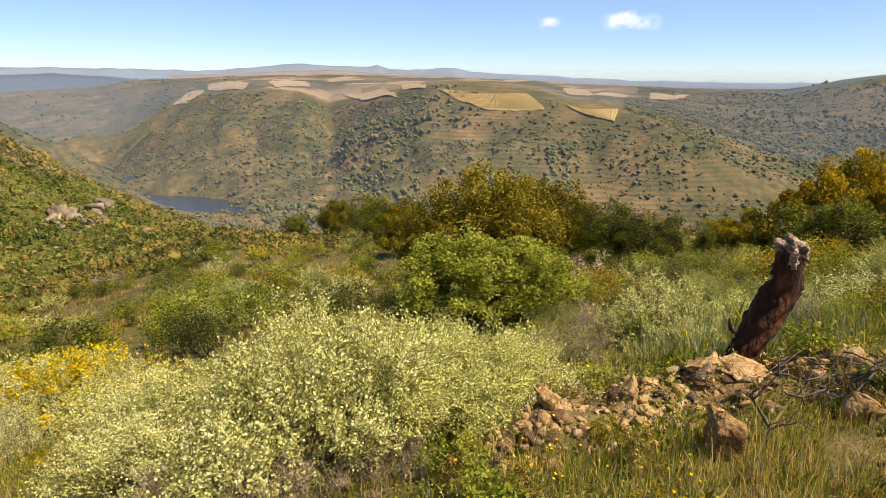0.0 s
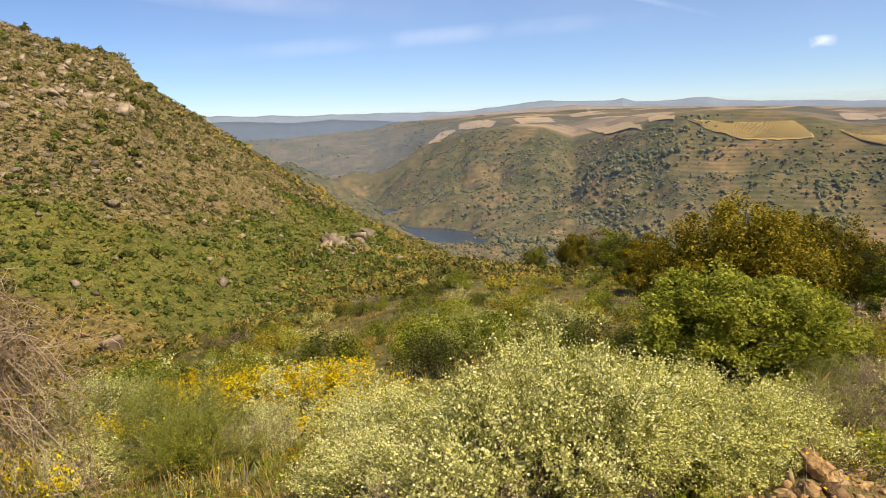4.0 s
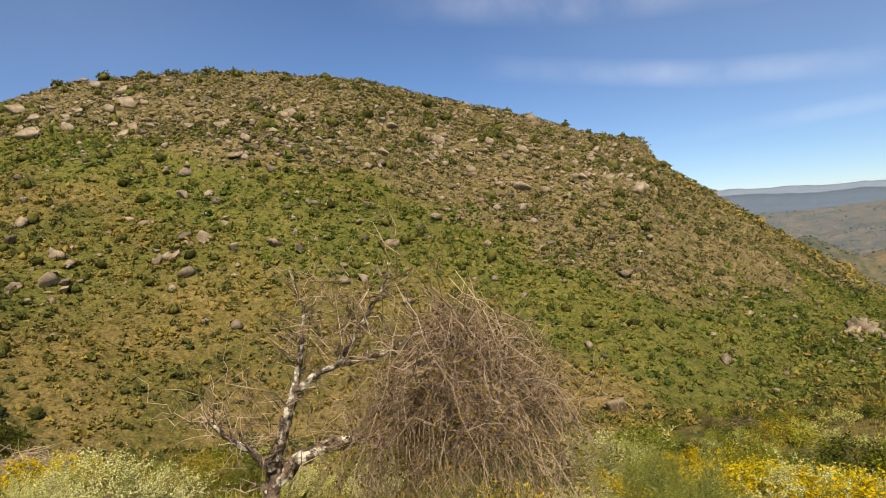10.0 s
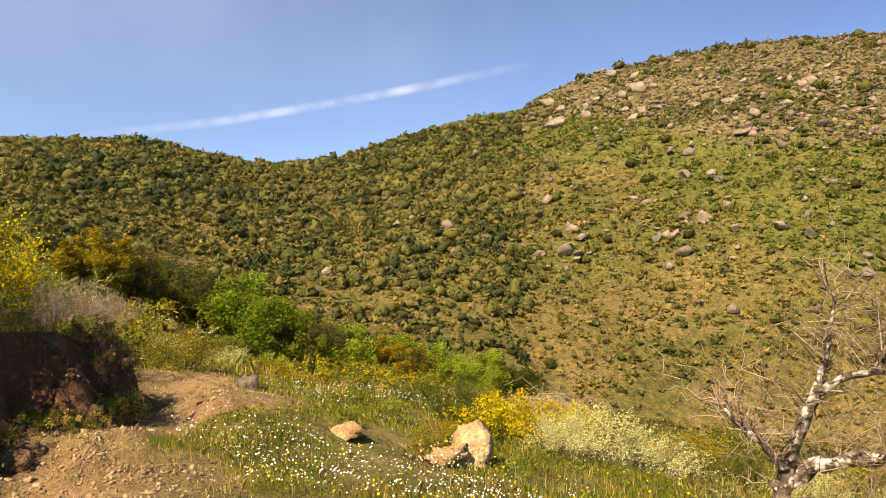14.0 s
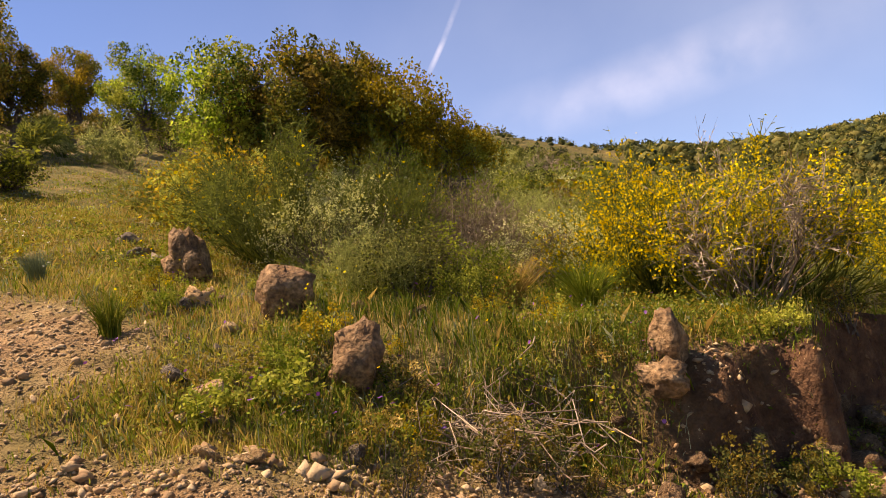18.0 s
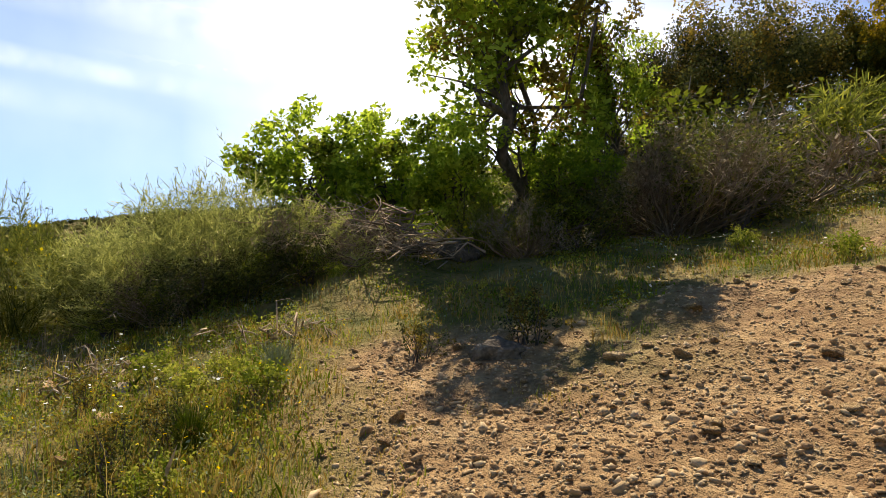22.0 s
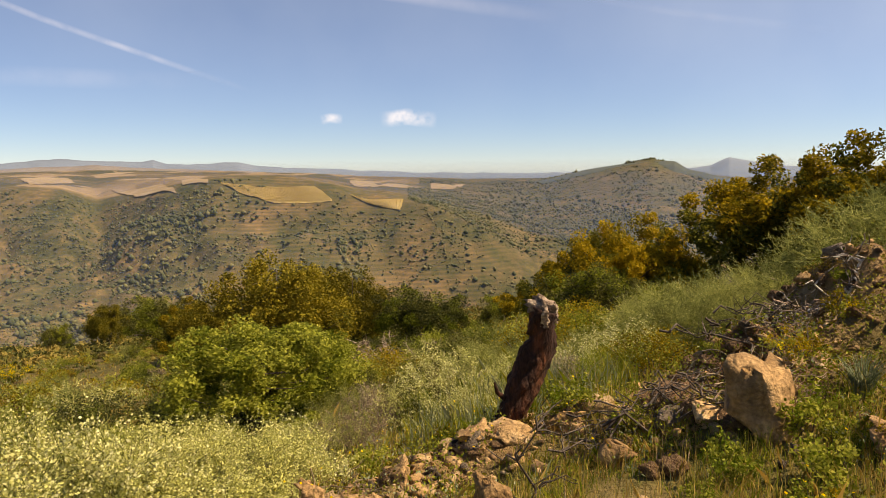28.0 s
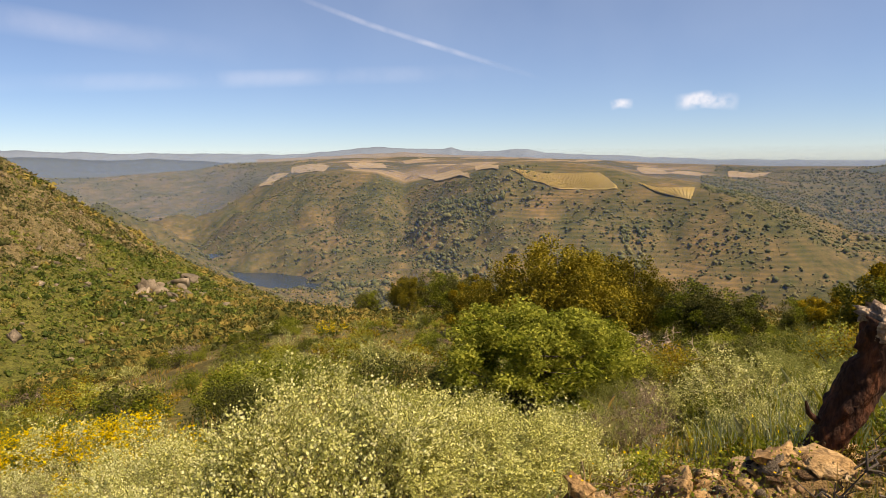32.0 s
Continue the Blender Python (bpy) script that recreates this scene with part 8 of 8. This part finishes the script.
tussock(on(-2.55, -6.1, -0.02), 0.55, 420, M_GRASS, 61, "large arching green grass tussock on the bank")
tussock(on(-2.0, -6.4, -0.02), 0.5, 320, M_DRY_GRASS, 62, "arching straw-coloured grass tussock on the bank")
for j, (x, y, h) in enumerate([(5.2, 1.9, 0.36), (6.1, 0.9, 0.34), (3.9, 2.9, 0.3), (3.2, 4.9, 0.5), (2.9, 5.4, 0.5), (0.9, -5.2, 0.3), (1.8, -6.6, 0.26), (2.4, -7.2, 0.26), (4.8, 2.4, 0.32), (4.4, -1.0, 0.28), (5.2, -1.6, 0.26)]):
    tussock(on(x, y, -0.02), h, 170, [M_GREY_GRASS, M_GRASS][j % 2], 70 + j, "soft grey-green grass tussock", lean=0.8)


def flowers(name, num, az0, az1, r0, r1, size, mat, seed, label, h=(0.08, 0.25), patch=0.45, scale=1.5, petals=6):
    rs = rng_of(seed)
    az, r = np.radians(rs.uniform(az0, az1, num)), r0 * (r1 / r0) ** rs.rand(num)
    x, y = CX - r * np.sin(az), CY + r * np.cos(az)
    keep = (dirt_zone(x, y) < 0.3) & (fractal(x, y, scale, seed, 3) + 0.5 > patch)
    x, y = x[keep], y[keep]
    n = len(x)
    z = terrain(x, y)
    hh = rs.uniform(*h, n)
    top = np.stack([x + rs.normal(size=n) * 0.03, y + rs.normal(size=n) * 0.03, z + hh], -1)
    s = size * rs.uniform(0.7, 1.3, n)
    nrm = rs.normal(size=(n, 3)) * 0.4 + np.array([0.25, -0.2, 1])
    nrm /= np.linalg.norm(nrm, axis=1)[:, None]
    u = np.cross(nrm, [0.3, 0.9, 0.1])
    u /= np.linalg.norm(u, axis=1)[:, None]
    v = np.cross(nrm, u)
    ang = np.arange(petals) / petals * 6.283
    ring = top[:, None] + s[:, None, None] * 0.5 * (np.cos(ang)[None, :, None] * u[:, None] + np.sin(ang)[None, :, None] * v[:, None]) + nrm[:, None] * s[:, None, None] * 0.15 * (np.arange(petals) % 2)[None, :, None]
    V = np.concatenate([top[:, None], ring], 1).reshape(-1, 3)
    k = petals + 1
    f = np.array([[0, 1 + j, 1 + (j + 1) % petals] for j in range(petals)])
    F = (f[None] + (np.arange(n) * k)[:, None, None]).reshape(-1, 3)
    st = np.stack([np.stack([x - 0.0015, y, z], -1), np.stack([x + 0.0015, y, z], -1), top], 1).reshape(-1, 3)
    F2 = len(V) + np.arange(n * 3).reshape(n, 3)
    return tagged(new(name, quick_mesh(name, np.concatenate([V, st]), np.concatenate([F, F2]), [mat, M_GRASS], mat_index=np.r_[np.zeros(len(F)), np.ones(n)])), label, "flowers", kind="stuff")


flowers("daisies", 4200, 92, 128, 4.6, 11, 0.014, M_DAISY, 81, "white daisies in the meadow", patch=0.42)
flowers("daisies_yellow", 600, 66, 120, 3.0, 10, 0.02, M_YELLOW_FLOWER, 82, "small yellow flowers in the meadow", patch=0.45)
flowers("yellow_flowers", 900, -30, 60, 2.2, 9, 0.015, M_YELLOW_FLOWER, 83, "yellow flowers in the grass", h=(0.1, 0.35))
flowers("yellow_flowers_east", 800, -110, -30, 2.2, 8, 0.015, M_YELLOW_FLOWER, 84, "yellow flowers in the grass", h=(0.1, 0.3))
flowers("yellow_flowers_bank", 260, 140, 200, 4.2, 9, 0.018, M_YELLOW_FLOWER, 85, "yellow flowers on the bank", h=(0.15, 0.45))
flowers("white_flowers", 260, -100, -70, 4.5, 8.5, 0.022, M_DAISY, 86, "white flowers in the grass", h=(0.2, 0.4))
flowers("purple_flowers", 160, 150, 200, 3.3, 6, 0.026, M_PURPLE, 87, "purple mallow flowers on the bank")
flowers("track_flowers", 700, -165, -130, 5, 18, 0.022, M_DAISY, 88, "tiny white flowers in the track grass", h=(0.1, 0.3))
# leafy weeds
W_LOW = leafy_meshes(90, 0.3, 0.22, 22, 900, 0.03, [M_GRASS, M_OLIVE], [0.5, 0.5], 0.08, 0.3, 8)
W_DARK = leafy_meshes(91, 0.4, 0.3, 26, 1100, 0.022, [M_HOLM, M_OAK_BROWN], [0.6, 0.4], 0.08, 0.3, 10)
W_YELLOW = leafy_meshes(92, 0.28, 0.2, 24, 900, 0.022, [M_OAK_YELLOW, M_OLIVE, M_YELLOW_FLOWER], [0.45, 0.4, 0.15], 0.07, 0.3, 8)
W_BROWN = leafy_meshes(93, 0.26, 0.22, 24, 800, 0.02, [M_OAK_BROWN, M_DRY_GRASS, M_OAK], [0.4, 0.3, 0.3], 0.07, 0.3, 10)
WEEDS = [W_LOW, W_YELLOW, W_BROWN, W_LOW]
for j in range(260):
    az, r = (rs.uniform(-180, 180) if j < 120 else rs.choice([-62, 168, 20]) + rs.normal() * 24), 2.4 * (9 / 2.4) ** rs.rand()
    p = spot(az, r)
    if dirt_zone(np.array([p.x]), np.array([p.y]))[0] > 0.15:
        continue
    make_bush(WEEDS[j % 4], "weed", p, ["low green leafy weed in the grass", "yellow-green flowering weed in the grass", "brownish dry leafy weed in the grass", "low green leafy weed in the grass"][j % 4], "weed", rs.uniform(0.4, 1.0), j * 47, "weeds in the grass")
for x, y, s in [(4.15, -0.65, 0.9), (4.5, -0.9, 0.8), (5.6, -0.4, 0.8), (5.0, -2.6, 0.9), (4.6, -3.3, 1.1), (3.6, -0.5, 0.7)]:
    make_bush(W_DARK, "weed", on(x, y), "dark dried leafy weed", "weed", s, x * 90)
for j in range(46):
    x = rs.uniform(-6.5, 0.2)
    y = float(np.interp(x, [p[0] for p in BANK], [p[1] for p in BANK])) + rs.choice([0.45, 0.25, -0.15]) + rs.normal() * 0.12
    make_bush([W_LOW, W_DARK, W_BROWN][j % 3], "weed", on(x, y), ["green leafy weed on the cut bank", "dark leafy weed on the cut bank", "dry brownish weed on the cut bank"][j % 3], "weed", rs.uniform(0.4, 1.0), j * 31, "weeds on the cut bank")
make_bush(W_LOW, "yellow_weed", on(4.35, 0.25), "bright yellow-green flowering weed", "weed", 1.2, 10)
